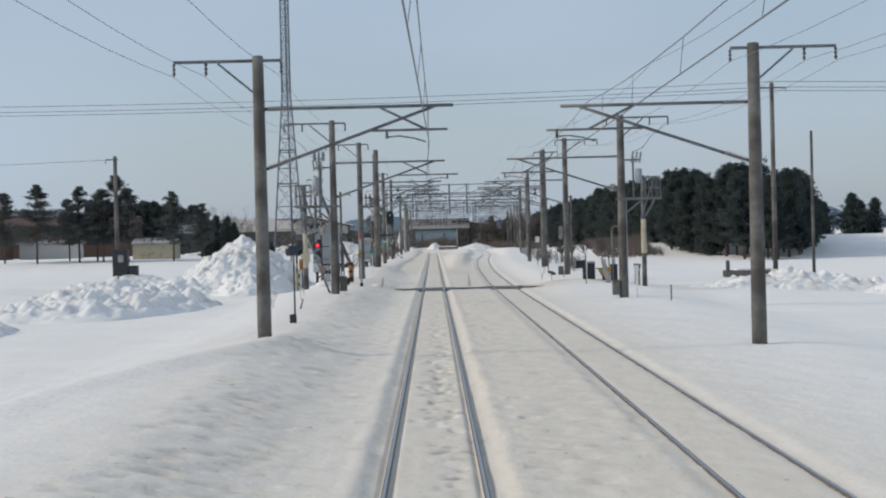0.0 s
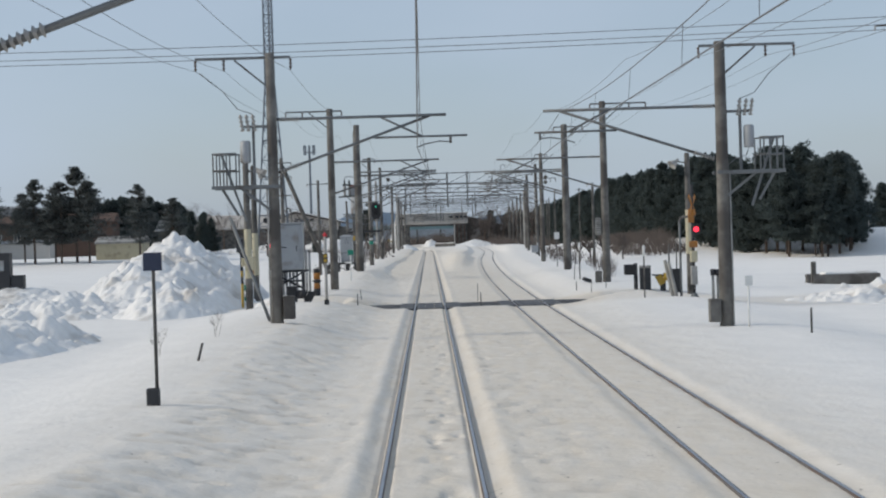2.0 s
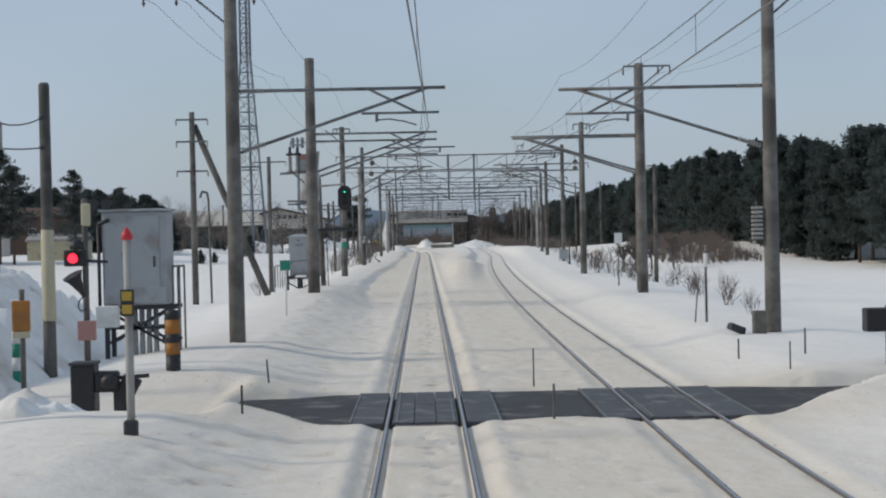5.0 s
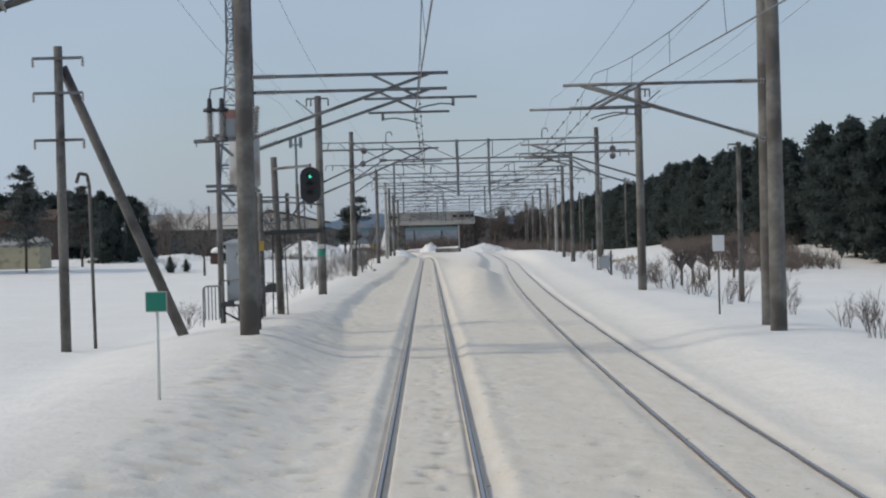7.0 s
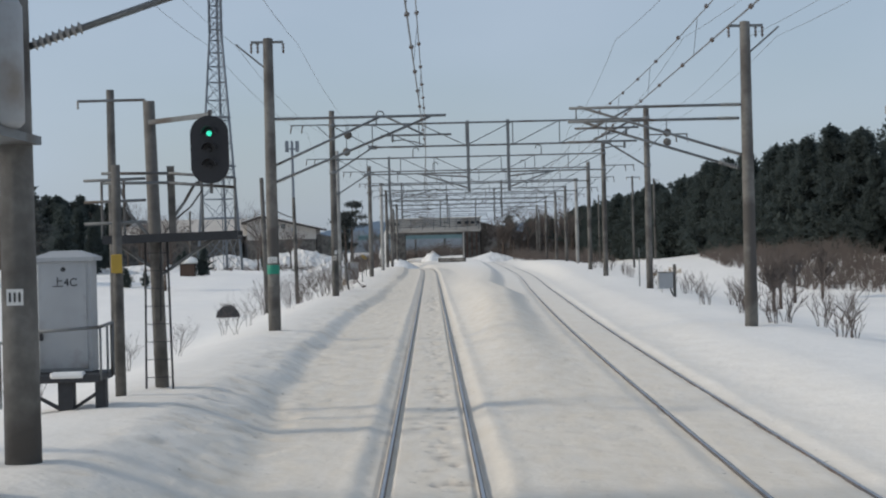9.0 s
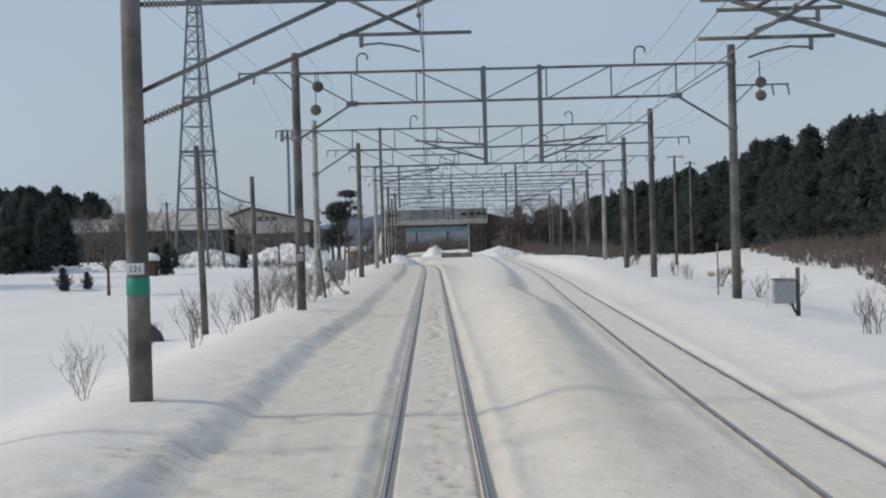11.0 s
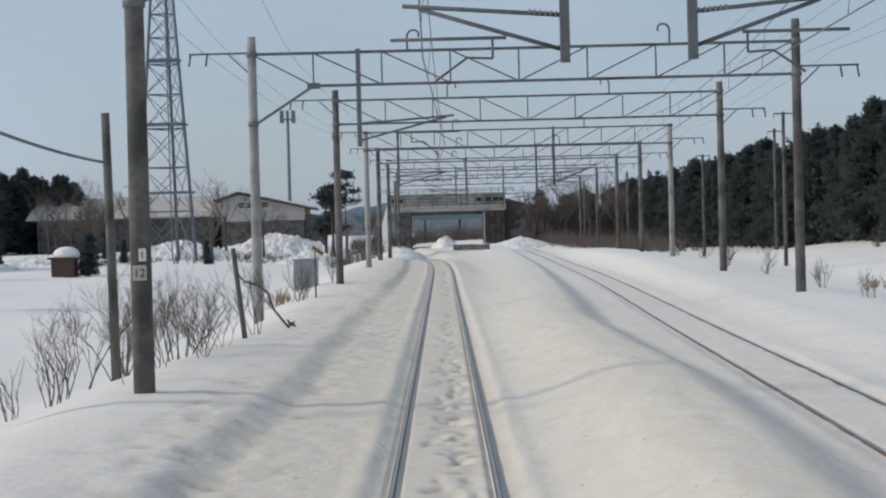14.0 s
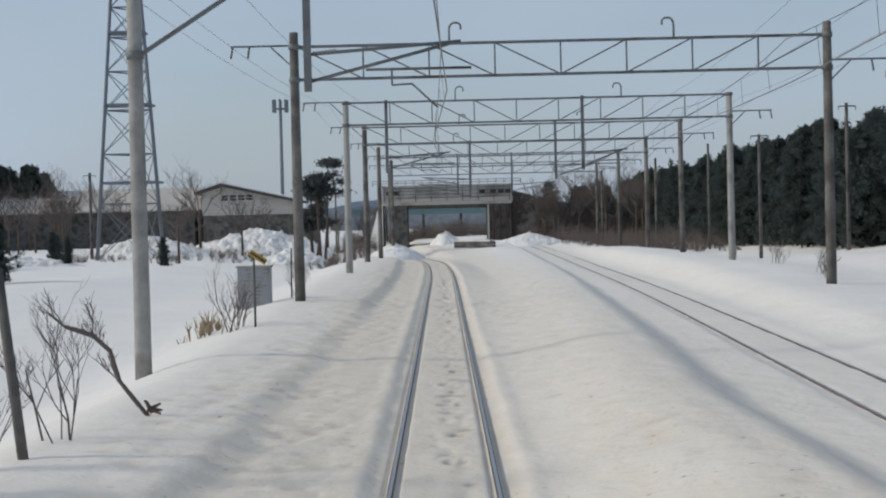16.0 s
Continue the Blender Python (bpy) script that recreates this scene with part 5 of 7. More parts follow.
banded_pole(-7.24, 104.0, 5.7, "dark pole with a faded cream band at the crossing")
p1 = banded_pole(-6.46, 94.5, 5.3, "dark pole with cream band, boxes and a floodlight", 1)
zp = p1.location.z
make("dark_panel", DARK_METAL, p1, lambda bm: block(bm, (-0.28, -0.06, 2.55 - zp), (0.26, 0.08, 0.46), 0, 0.015))
for zz in (2.8, 2.3):
    make("panel_bracket", STEEL, p1, lambda bm: beam(bm, (-0.4, -0.02, zz - zp), (0.2, -0.02, zz - zp), 0.04, 0.03))
make("meter_box", CREAM, p1, lambda bm: (block(bm, (0.05, -0.14, 1.9 - zp), (0.34, 0.16, 0.5), 0, 0.03), block(bm, (-0.2, 0, 1.95 - zp), (0.1, 0.2, 0.3), 0, 0.02)))
span = thing("slack_cable_pair", (0, 0, 0), "two slack dark cables with a spacer between the crossing poles", "cable")
for za, zb, sag in ((4.98, 5.2, 0.36), (4.24, 4.6, 0.1)):
    run_ = [(-6.46 - 0.78 * k / 10, 94.5 + 9.5 * k / 10, za + (zb - za) * k / 10 - 4 * sag * (k / 10) * (1 - k / 10)) for k in range(11)]
    make("cable", BLACK, span, lambda bm: path_tube(bm, run_, 0.014, 5))
    for a, b in ((run_[0], run_[1]), (run_[10], run_[9])):
        A, B = Vector(a), Vector(b)
        make("end_insulator", DARK_METAL, span, lambda bm: insulator(bm, A.lerp(B, 0.25), A.lerp(B, 0.6), 0.045, 3))
make("spacer", PALE_CONCRETE, span, lambda bm: tube(bm, (-6.85, 99.25, 4.31), (-6.85, 99.25, 4.75), 0.045, seg=8))
banded_pole(10.45, 101.0, 5.65, "dark pole with cream band and a floodlight", -1, 1.6)
banded_pole(10.95, 96.0, 5.5, "dark pole with a faded cream band at the crossing", 0, 1.7)


def gate_machine(x, y, s, label, yellow=False):
    """A crossing gate: dark motor case, arm pivot and counterweight on a stand."""
    z0 = gz(x, y)
    ob = thing("crossing_gate", (x, y, z0), label, "crossing gate")
    make("case", BLACK if not yellow else DARK_METAL, ob, lambda bm: block(bm, (0, 0, 0.42), (0.36, 0.42, 0.92), 0, 0.03))
    make("case_lid", DARK_METAL, ob, lambda bm: block(bm, (0, 0, 0.9), (0.4, 0.46, 0.05), 0, 0.015))
    make("pivot", YELLOW if yellow else BLACK, ob, lambda bm: (block(bm, (s * 0.36, -0.08, 0.62), (0.36, 0.24, 0.32), 0, 0.04), lathe(bm, (s * 0.42, -0.22, 0.62), [(0.13, 0), (0.13, 0.06), (0.06, 0.1)], 12, (0, -1, 0))))
    make("counterweight", YELLOW if yellow else BLACK, ob, lambda bm: block(bm, (s * 0.66, -0.05, 0.5), (0.28, 0.16, 0.42), 0, 0.03, Matrix.Rotation(s * 0.5, 4, "Y")))
    make("stand", DARK_METAL, ob, lambda bm: (block(bm, (s * 0.55, 0, 0.05), (0.2, 0.24, 0.85), 0, 0.02)))
    make("arm_stub", BLACK, ob, lambda bm: beam(bm, (s * 0.3, -0.1, 0.66), (s * 1.0, -0.1, 0.7), 0.05, 0.06))
    return ob


gate_machine(-5.2, 97.6, 1, "black crossing gate machine standing in the snow")
gate_machine(10.02, 101.8, -1, "grey and yellow crossing gate machine in the snow", True)
# striped bollard
ob = thing("bollard", (-4.58, 102.2, gz(-4.58, 102.2)), "orange and black banded bollard at the crossing", "bollard")
for k, (z, m_) in enumerate(((0, BLACK), (0.28, ORANGE), (0.5, BLACK), (0.66, ORANGE), (0.92, BLACK))):
    hgt = (0.28, 0.22, 0.16, 0.26, 0.14)[k]
    make("band", m_, ob, lambda bm: lathe(bm, (0, 0, z - (0.2 if k == 0 else 0)), [(0.135, 0), (0.135, hgt + (0.2 if k == 0 else 0) - 0.004)] + ([(0.1, hgt + 0.03)] if k == 4 else []), 14))
make("collar", BLACK, ob, lambda bm: block(bm, (0, 0, 0.58), (0.36, 0.06, 0.05), 0, 0.01))
# dark box on a stalk, pale cabinet beside it
ob = thing("stalk_box", (8.25, 101.5, gz(8.25, 101.5)), "dark signal box on a short stalk", "equipment box")
make("stalk", DARK_METAL, ob, lambda bm: tube(bm, (0.08, 0, -0.3), (0.08, 0, 1.05), 0.085, seg=10))
make("box", BLACK, ob, lambda bm: block(bm, (-0.16, 0, 0.8), (0.44, 0.34, 0.42), 0, 0.03))
ob = thing("ground_cabinet", (8.75, 101.8, gz(8.75, 101.8)), "dark grey cabinet with a light top at the crossing", "equipment cabinet")
make("body", DARK_METAL, ob, lambda bm: block(bm, (0, 0, 0.38), (0.42, 0.4, 1.0), 0, 0.03))
make("lid", PALE_CONCRETE, ob, lambda bm: block(bm, (0, 0, 0.92), (0.44, 0.42, 0.1), 0, 0.03))


def crossbuck(x, y):
    z0 = gz(x, y)
    ob = thing("crossing_signal", (x, y, z0), "crossing signal with orange crossbuck and red lamp", "crossing signal")
    make("post", DARK_METAL, ob, lambda bm: tube(bm, (0, 0, -0.3), (0, 0, 4.2), 0.055, seg=10))
    for a in (0.75, -0.75):
        make("crossbuck_board", ORANGE, ob, lambda bm: block(bm, (0, -0.02 - 0.02 * (a > 0), 3.45), (0.13, 0.025, 0.95), 1.05, 0, Matrix.Rotation(a, 4, "Y")))
    make("lamp_back", ORANGE, ob, lambda bm: block(bm, (-0.05, -0.04, 3.05), (0.22, 0.1, 0.5), 0, 0.02))
    make("lamp_board", BLACK, ob, lambda bm: lathe(bm, (0.12, -0.06, 2.55), [(0.19, 0), (0.19, 0.03)], 16, (0, -1, 0)))
    make("lamp", RED_GLOW, ob, lambda bm: lathe(bm, (0.12, -0.1, 2.55), [(0.1, 0), (0.09, 0.02)], 14, (0, -1, 0)), "lit red lamp")
    make("direction_box", ORANGE, ob, lambda bm: block(bm, (0, -0.06, 2.0), (0.3, 0.16, 0.24), 0, 0.02))
    make("horn_box", CREAM, ob, lambda bm: block(bm, (0, -0.08, 1.55), (0.26, 0.2, 0.42), 0, 0.04))
    make("case", PALE_CONCRETE, ob, lambda bm: block(bm, (0, -0.04, 0.85), (0.24, 0.2, 0.7), 0, 0.03))
    make("foot", STEEL, ob, lambda bm: lathe(bm, (0, 0, -0.1), [(0.18, 0), (0.16, 0.16), (0.08, 0.3)], 10))


crossbuck(9.8, 96.2)
ob = thing("pipe_frame", (9.4, 96.4, gz(9.4, 96.4)), "bent grey pipe frame beside the crossing signal", "pipe frame")
make("pipe", STEEL, ob, lambda bm: path_tube(bm, [(-0.05, 0, -0.3), (-0.05, 0, 2.85), (0.05, 0, 2.98), (0.45, 0, 3.0)], 0.045, 8))
make("guard", PALE_CONCRETE, ob, lambda bm: (tube(bm, (-0.5, 0, 1.3), (-0.2, -0.1, -0.2), 0.07), tube(bm, (-0.6, 0.2, 1.4), (-0.3, 0.1, -0.2), 0.07)))
for x_ in (10.5, 10.68):
    stick(x_, 96.2, 1.1, 0.06, PALE_CONCRETE, label="pale guard post with dark bands", top=DARK_METAL)
ob = thing("sign_post", (-7.28, 102.1, gz(-7.28, 102.1)), "orange box on a dark post by the crossing", "sign")
make("post", DARK_POLE, ob, lambda bm: tube(bm, (0, 0, -0.3), (0, 0, 1.8), 0.05, seg=8))
make("box", ORANGE, ob, lambda bm: block(bm, (0, -0.08, 1.32), (0.32, 0.12, 0.56), 0, 0.03))
make("face", CREAM, ob, lambda bm: block(bm, (0, -0.1, 0.98), (0.3, 0.1, 0.12), 0, 0.01), "dull cream lower edge")
ob = thing("striped_post", (-7.48, 101.0, gz(-7.48, 101.0)), "black and yellow banded post at the crossing", "post")
for k, (za, zb_, m_) in enumerate(((-0.3, 1.0, YELLOW), (1.0, 1.25, BLACK), (1.25, 1.5, YELLOW), (1.5, 2.2, DARK_METAL))):
    make("band", m_, ob, lambda bm: tube(bm, (0, 0, za - gz(-7.48, 101.0)), (0, 0, zb_ - 0.002 - gz(-7.48, 101.0)), 0.055, seg=10))
make("knob", DARK_METAL, ob, lambda bm: lathe(bm, (0, 0, 2.2 - gz(-7.48, 101.0)), [(0.06, 0), (0.11, 0.04), (0.11, 0.2), (0.05, 0.25)], 12))
ob = thing("striped_post", (-7.53, 102.6, gz(-7.53, 102.6)), "white and green banded post at the crossing", "post")
for k in range(5):
    make("band", GREEN if k % 2 else WHITE, ob, lambda bm: tube(bm, (0, 0, k * 0.25 - 0.2), (0, 0, k * 0.25 + 0.048), 0.075, seg=10))
sign_post(8.35, 79.0, 1.35, (0.2, 0.26), WHITE, "small white sign on a thin post", post=WHITE)
# low concrete trough with a post in the field
ob = thing("field_trough", (20.4, 115, gz(20.4, 115)), "low dark concrete trough in the snowfield", "trough")
make("wall", CONCRETE, ob, lambda bm: (block(bm, (0, 0, 0.25), (3.3, 0.3, 0.5), 0, 0.03), block(bm, (0, 1.4, 0.25), (3.3, 0.3, 0.5), 0, 0.03)))
make("post", DARK_POLE, ob, lambda bm: block(bm, (-1.6, 0, 0.5), (0.22, 0.22, 1.3), 0, 0.02))
make("snow_cap", PILE, ob, lambda bm: block(bm, (0.3, 0.7, 0.5), (2.6, 1.2, 0.2), 0, 0.08))


# ---- equipment on the masts ----
def platform(x, y, s, label):
    """A steel work platform with railing, switch box and insulators on a mast's outer side."""
    z0 = gz(x, y)
    ob = thing("mast_platform", (x, y, z0), label, "platform")
    z = 4.17 - z0
    def deck(bm):
        for yy in (-0.35, 0.35):
            beam(bm, (s * -0.2, yy, z), (s * 1.6, yy, z), 0.08, 0.09)
        for xx in (0.2, 0.6, 1.0, 1.3, 1.58):
            beam(bm, (s * xx, -0.38, z), (s * xx, 0.38, z), 0.07, 0.05)
    make("deck", STEEL, ob, deck)
    for xx in (0.95, 1.2, 1.38, 1.56):
        for yy in (-0.36, 0.36):
            make("rail_post", STEEL, ob, lambda bm: beam(bm, (s * xx, yy, z), (s * xx, yy, z + (0.9 if xx != 1.2 else 0.9)), 0.035, 0.035))
    for zz in (0.45, 0.9):
        make("rail_bar", STEEL, ob, lambda bm: path_tube(bm, [(s * 0.93, -0.36, z + zz), (s * 1.57, -0.36, z + zz), (s * 1.57, 0.36, z + zz), (s * 0.93, 0.36, z + zz)], 0.022))
    for a, b in ((1.35, 0.95), (0.85, 0.1)):
        make("strut", STEEL, ob, lambda bm: beam(bm, (s * a, -0.2, z - 0.03), (s * b, -0.1, z - (0.75 if a > 1 else 0.62)), 0.07, 0.07))
    make("prop", STEEL, ob, lambda bm: beam(bm, (s * 1.35, -0.1, z + 0.85), (s * 0.75, -0.1, z - 0.9), 0.06, 0.06))
    make("riser", STEEL, ob, lambda bm: beam(bm, (s * 0.5, 0, z), (s * 0.5, 0, z + 1.75), 0.07, 0.07))
    make("riser_arm", STEEL, ob, lambda bm: beam(bm, (0, 0, z + 1.62), (s * 0.75, 0, z + 1.62), 0.06, 0.07))
    make("switch_box", CABINET, ob, lambda bm: lathe(bm, (s * 0.72, -0.05, z + 0.65), [(0.13, 0), (0.145, 0.03), (0.145, 0.55), (0.1, 0.6)], 12))
    for k in (0.45, 0.62, 0.78):
        make("insulator", PORCELAIN, ob, lambda bm: insulator(bm, (s * k, 0, z + 1.5), (s * (k + 0.06), -0.05, z + 1.95), 0.07, 4))
    make("lead", WIRE, ob, lambda bm: path_tube(bm, [(s * 0.5, 0, z + 1.95), (s * 0.9, 0, z + 2.1), (s * 1.3, 0, z + 2.6), (s * 1.9, 0, z + 3.1)], 0.012))
    make("lead_loop", WIRE, ob, lambda bm: path_tube(bm, [(s * 0.72, 0, z + 0.65), (s * 0.65, 0, z + 0.45), (s * 0.35, 0, z + 0.35), (s * 0.15, 0, z + 0.2)], 0.012))
    make("base_box", CONCRETE, ob, lambda bm: block(bm, (-s * 0.33, -0.1, 0.42), (0.3, 0.3, 0.62), 0, 0.02))
    make("cable_pipe", PALE_CONCRETE, ob, lambda bm: tube(bm, (s * 0.17, -0.12, -0.2), (s * 0.17, -0.12, z), 0.022))


platform(-4.08, 80.2, -1, "steel work platform with switch gear on a mast")
platform(7.91, 79.8, 1, "steel work platform with switch gear on a mast")
ob = thing("stay_pole", (-4.15, 80.8, gz(-4.15, 80.8)), "slanting steel stay beside the mast", "stay")
make("stay", STEEL, ob, lambda bm: tube(bm, (-0.15, 0.2, -0.2), (-1.5, 2.4, 2.9), 0.045))


def rib_board(x, y, s):
    z0 = gz(x, y)
    ob = thing("insulator_panel", (x, y, z0), "pale ribbed panel fixed to the mast", "panel")
    for k in range(8):
        make("rib", PALE_CONCRETE, ob, lambda bm: block(bm, (-s * 0.34, -0.05, 2.2 + 0.1 * k), (0.26, 0.12, 0.07), 0, 0.02))
    make("holder", STEEL, ob, lambda bm: beam(bm, (-s * 0.34, 0.03, 2.1), (-s * 0.34, 0.03, 3.05), 0.05, 0.04))
    make("holder_arm", STEEL, ob, lambda bm: beam(bm, (-s * 0.34, 0.03, 2.6), (0, 0.03, 2.6), 0.05, 0.04))


rib_board(8.13, 110.1, 1)
ob = thing("base_box", (7.9, 109.6, gz(7.9, 109.6)), "small grey junction box at the mast's foot", "box")
make("box", CONCRETE, ob, lambda bm: block(bm, (-0.2, 0, 0.25), (0.3, 0.25, 0.56), 0, 0.03))
make("lid", DARK_METAL, ob, lambda bm: block(bm, (-0.75, -0.1, 0.14), (0.42, 0.2, 0.16), 0.4, 0.03, Matrix.Rotation(0.35, 4, "Y")))


# twin pole with the transformer
def transformer_mast(x, y):
    z0 = gz(x, y)
    ob = thing("transformer_pole", (x, y, z0), "second concrete pole carrying a grey transformer and insulators", "transformer pole")
    H = 9.2 - z0
    bracket(ob, -1, 4.32, 0.2, 6.42, z0)
    make("pole", CONCRETE, ob, lambda bm: lathe(bm, (0, 0, -0.5), [(0.2, 0), (0.19, 2), (0.15, H + 0.5)], 14))
    Z = lambda v: v - z0
    make("transformer_tank", CABINET, ob, lambda bm: (lathe(bm, (0.02, -1.15, Z(4.05)), [(0.32, 0), (0.37, 0.06), (0.37, 1.2), (0.33, 1.28), (0.1, 1.32)], 18)))
    make("tank_support", STEEL, ob, lambda bm: (beam(bm, (0, 0.1, Z(4.0)), (0, -2.4, Z(4.0)), 0.5, 0.09)))
    make("bracket_arm", STEEL, ob, lambda bm: (beam(bm, (-1.0, -2.35, Z(5.1)), (0.2, -2.35, Z(5.15)), 0.1, 0.09), beam(bm, (-0.5, -2.35, Z(5.1)), (-0.1, -2.35, Z(4.75)), 0.06, 0.06)))
    for k in (-0.62, -0.34):
        make("bushing", PORCELAIN, ob, lambda bm: insulator(bm, (k, -2.35, Z(5.2)), (k, -2.35, Z(5.78)), 0.115, 9), "cream ribbed insulator")
        make("bushing_cap", DARK_METAL, ob, lambda bm: lathe(bm, (k, -2.35, Z(5.78)), [(0.15, 0), (0.15, 0.07), (0.06, 0.1), (0.05, 0.3), (0.02, 0.32)], 10))
        make("bushing_foot", STEEL, ob, lambda bm: lathe(bm, (k, -2.35, Z(5.1)), [(0.12, 0), (0.15, 0.03), (0.12, 0.1)], 10))
    make("cut_out_box", CABINET, ob, lambda bm: block(bm, (-0.1, -2.2, Z(5.5)), (0.42, 0.3, 0.66), 0, 0.03))
    make("warning_patch", PINK, ob, lambda bm: block(bm, (-0.16, -2.36, Z(5.72)), (0.24, 0.02, 0.2), 0, 0.005), "faded red patch")
    make("lower_bracket", STEEL, ob, lambda bm: (beam(bm, (-0.75, -2.35, Z(4.06)), (-0.1, -2.35, Z(4.06)), 0.1, 0.07), beam(bm, (-0.75, -2.2, Z(3.95)), (-0.1, -2.2, Z(3.95)), 0.08, 0.06), beam(bm, (-0.45, -2.35, Z(4.0)), (-0.1, -2.35, Z(3.6)), 0.06, 0.06)))
    make("lead", WIRE, ob, lambda bm: path_tube(bm, [(-0.62, -2.35, Z(6.08)), (-0.58, -2.35, Z(6.3)), (-0.3, -2.35, Z(6.34)), (0, -2.35, Z(6.25))], 0.02))
    for k in (0.1, 0.3):
        make("bushing", PORCELAIN, ob, lambda bm: insulator(bm, (k, -1.15, Z(5.35)), (k + 0.05, -1.15, Z(6.0)), 0.1, 8))
    for dy, zz in ((-2.4, 2.35), (-0.24, 2.35)):
        make("number_plate", WHITE, ob, lambda bm: block(bm, (0.02, dy - 0.02, Z(zz)), (0.17, 0.02, 0.17)))
        make("plate_bars", BLACK, ob, lambda bm: [block(bm, (-0.03 + 0.05 * k, dy - 0.034, Z(zz)), (0.02, 0.008, 0.1)) for k in range(3)])


transformer_mast(-4.32, 135.2)


def pole_plate(x, y, z, r, text, size=0.17, mat=WHITE, width=0.22):
    """A small plate with writing on a mast, facing the trains."""
    ob = thing("number_plate", (x, y - r - 0.02, z), "small white number plate fastened to the mast", "plate")
    make("plate", mat, ob, lambda bm: block(bm, (0, 0, 0), (width, 0.015, size * 1.25), 0, 0.004))
    if text:
        lettering(ob, text, size, (0, -0.012, -size * 0.36))
    make("strap", STEEL, ob, lambda bm: block(bm, (0, 0.02, 0), (width * 1.1, 0.03, 0.02)))
    return ob


def lettering(parent, text, size, at):
    cu = bpy.data.curves.new("lettering", "FONT")
    cu.body, cu.size, cu.align_x, cu.extrude = text, size, "CENTER", 0.002
    tmp = new("lettering_source", cu)
    me_ = bpy.data.meshes.new_from_object(tmp.evaluated_get(bpy.context.evaluated_depsgraph_get()))
    bpy.data.objects.remove(tmp)
    me_.materials.clear()
    me_.materials.append(BLACK)
    t = new("lettering", me_)
    t.matrix_basis = pose(*at, 90, 0, 0)
    t.parent = parent


pole_plate(-4.70, 197.1, 2.18, 0.17, "12", 0.19, PALE_WALL, 0.22)
pole_plate(-4.65, 197.1, 2.46, 0.17, "1", 0.16, WHITE, 0.12)
pole_plate(-4.63, 165.4, 2.42, 0.18, "121", 0.14, WHITE, 0.28)
ob = thing("warning_label", (-4.63, 165.4, 2.13), "green warning label wrapped round the mast", "label")
make("label_sheet", GREEN, ob, lambda bm: lathe(bm, (0, 0, -0.13), [(0.187, 0), (0.19, 0.005), (0.188, 0.27), (0.184, 0.275)], 16))


# ---- telegraph and utility poles ----
def telegraph_pole(x, y, top, arms=(), label="dark pole with short crossarms and insulators", r=0.13, mat=DARK_POLE, name="telegraph_pole", lean=0.0):
    z0 = gz(x, y)
    ob = thing(name, (x, y, z0), label, "pole")
    make("pole", mat, ob, lambda bm: tube(bm, (0, 0, -0.4), (lean, 0, top - z0), r, r * 0.8, 12))
    for z, a, b in arms:
        make("crossarm", STEEL, ob, lambda bm: beam(bm, (a, -0.12, z - z0), (b, -0.12, z - z0), 0.06, 0.07))
        for xx in (a, b):
            if abs(xx) > 0.2:
                make("insulator", PORCELAIN, ob, lambda bm: insulator(bm, (xx, -0.12, z - z0), (xx, -0.12, z - z0 - 0.22), 0.05, 3))
    return ob


telegraph_pole(-8.9, 135.0, 7.65, ((7.35, -0.6, 0.62), (6.5, -0.6, 0.6), (5.35, -0.6, 0.6)))
ob = thing("prop_pole", (-6.2, 136.6, gz(-6.2, 136.6)), "slanting dark wooden prop against the telegraph pole", "prop")
make("prop", DARK_POLE, ob, lambda bm: tube(bm, (0.05, 0, -0.3), (-2.65, -1.4, 6.75), 0.14, 0.12, 12))
ob = thing("conduit_pipe", (-8.45, 136.3, gz(-8.45, 136.3)), "thin conduit pipe with a hooked top", "pipe")
make("pipe", DARK_POLE, ob, lambda bm: path_tube(bm, [(0, 0, -0.3), (-0.05, 0, 4.1), (-0.1, 0, 4.4), (-0.3, 0, 4.45), (-0.38, 0, 4.2)], 0.045, 7))
telegraph_pole(-7.96, 195.6, 6.18, (), "dark weathered pole carrying a slack cable", 0.125, lean=-0.15)
telegraph_pole(-7.62, 209.0, 5.6, (), "short dark weathered pole in the brush", 0.12, lean=-0.1)
telegraph_pole(12.9, 161.2, 6.3, ((6.2, -0.45, 0.1),), "slim dark wooden pole behind the masts", 0.12)
ob = sign_post(8.45, 142.0, 2.3, (0.34, 0.46), WHITE, "white box plate on a slim dark post", post=DARK_POLE)
make("back_box", PALE_CONCRETE, ob, lambda bm: block(bm, (0, 0.04, 2.07), (0.28, 0.1, 0.4), 0, 0.02))
telegraph_pole(17.1, 251, 8.0, ((7.9, -0.5, 0.6),), "slim dark pole behind the masts", 0.1)
telegraph_pole(21.6, 320, 8.4, (), "slim dark pole before the wood", 0.12)
telegraph_pole(23.6, 284, 9.0, ((8.8, -0.5, 0.5),), "slim dark pole before the wood", 0.12)
telegraph_pole(18.5, 284, 7.3, ((7.2, -0.5, 0.5),), "slim dark pole behind the masts", 0.11)
telegraph_pole(17.6, 322, 7.4, (), "slim dark pole behind the masts", 0.12)
telegraph_pole(16.2, 352, 7.4, (), "slim dark pole behind the masts", 0.12)
telegraph_pole(-17.55, 102.2, 7.7, ((7.5, -0.5, 0.2),), "grey utility pole with a thin wire", 0.13, CONCRETE, "utility_pole")
ob = thing("pole_cabinet", (-17.1, 101.6, 0.95), "dark equipment cabinet at the utility pole's foot", "equipment cabinet")
make("body", DARK_METAL, ob, lambda bm: block(bm, (-0.15, 0, 0.72), (0.85, 0.5, 1.7), 0, 0.04))
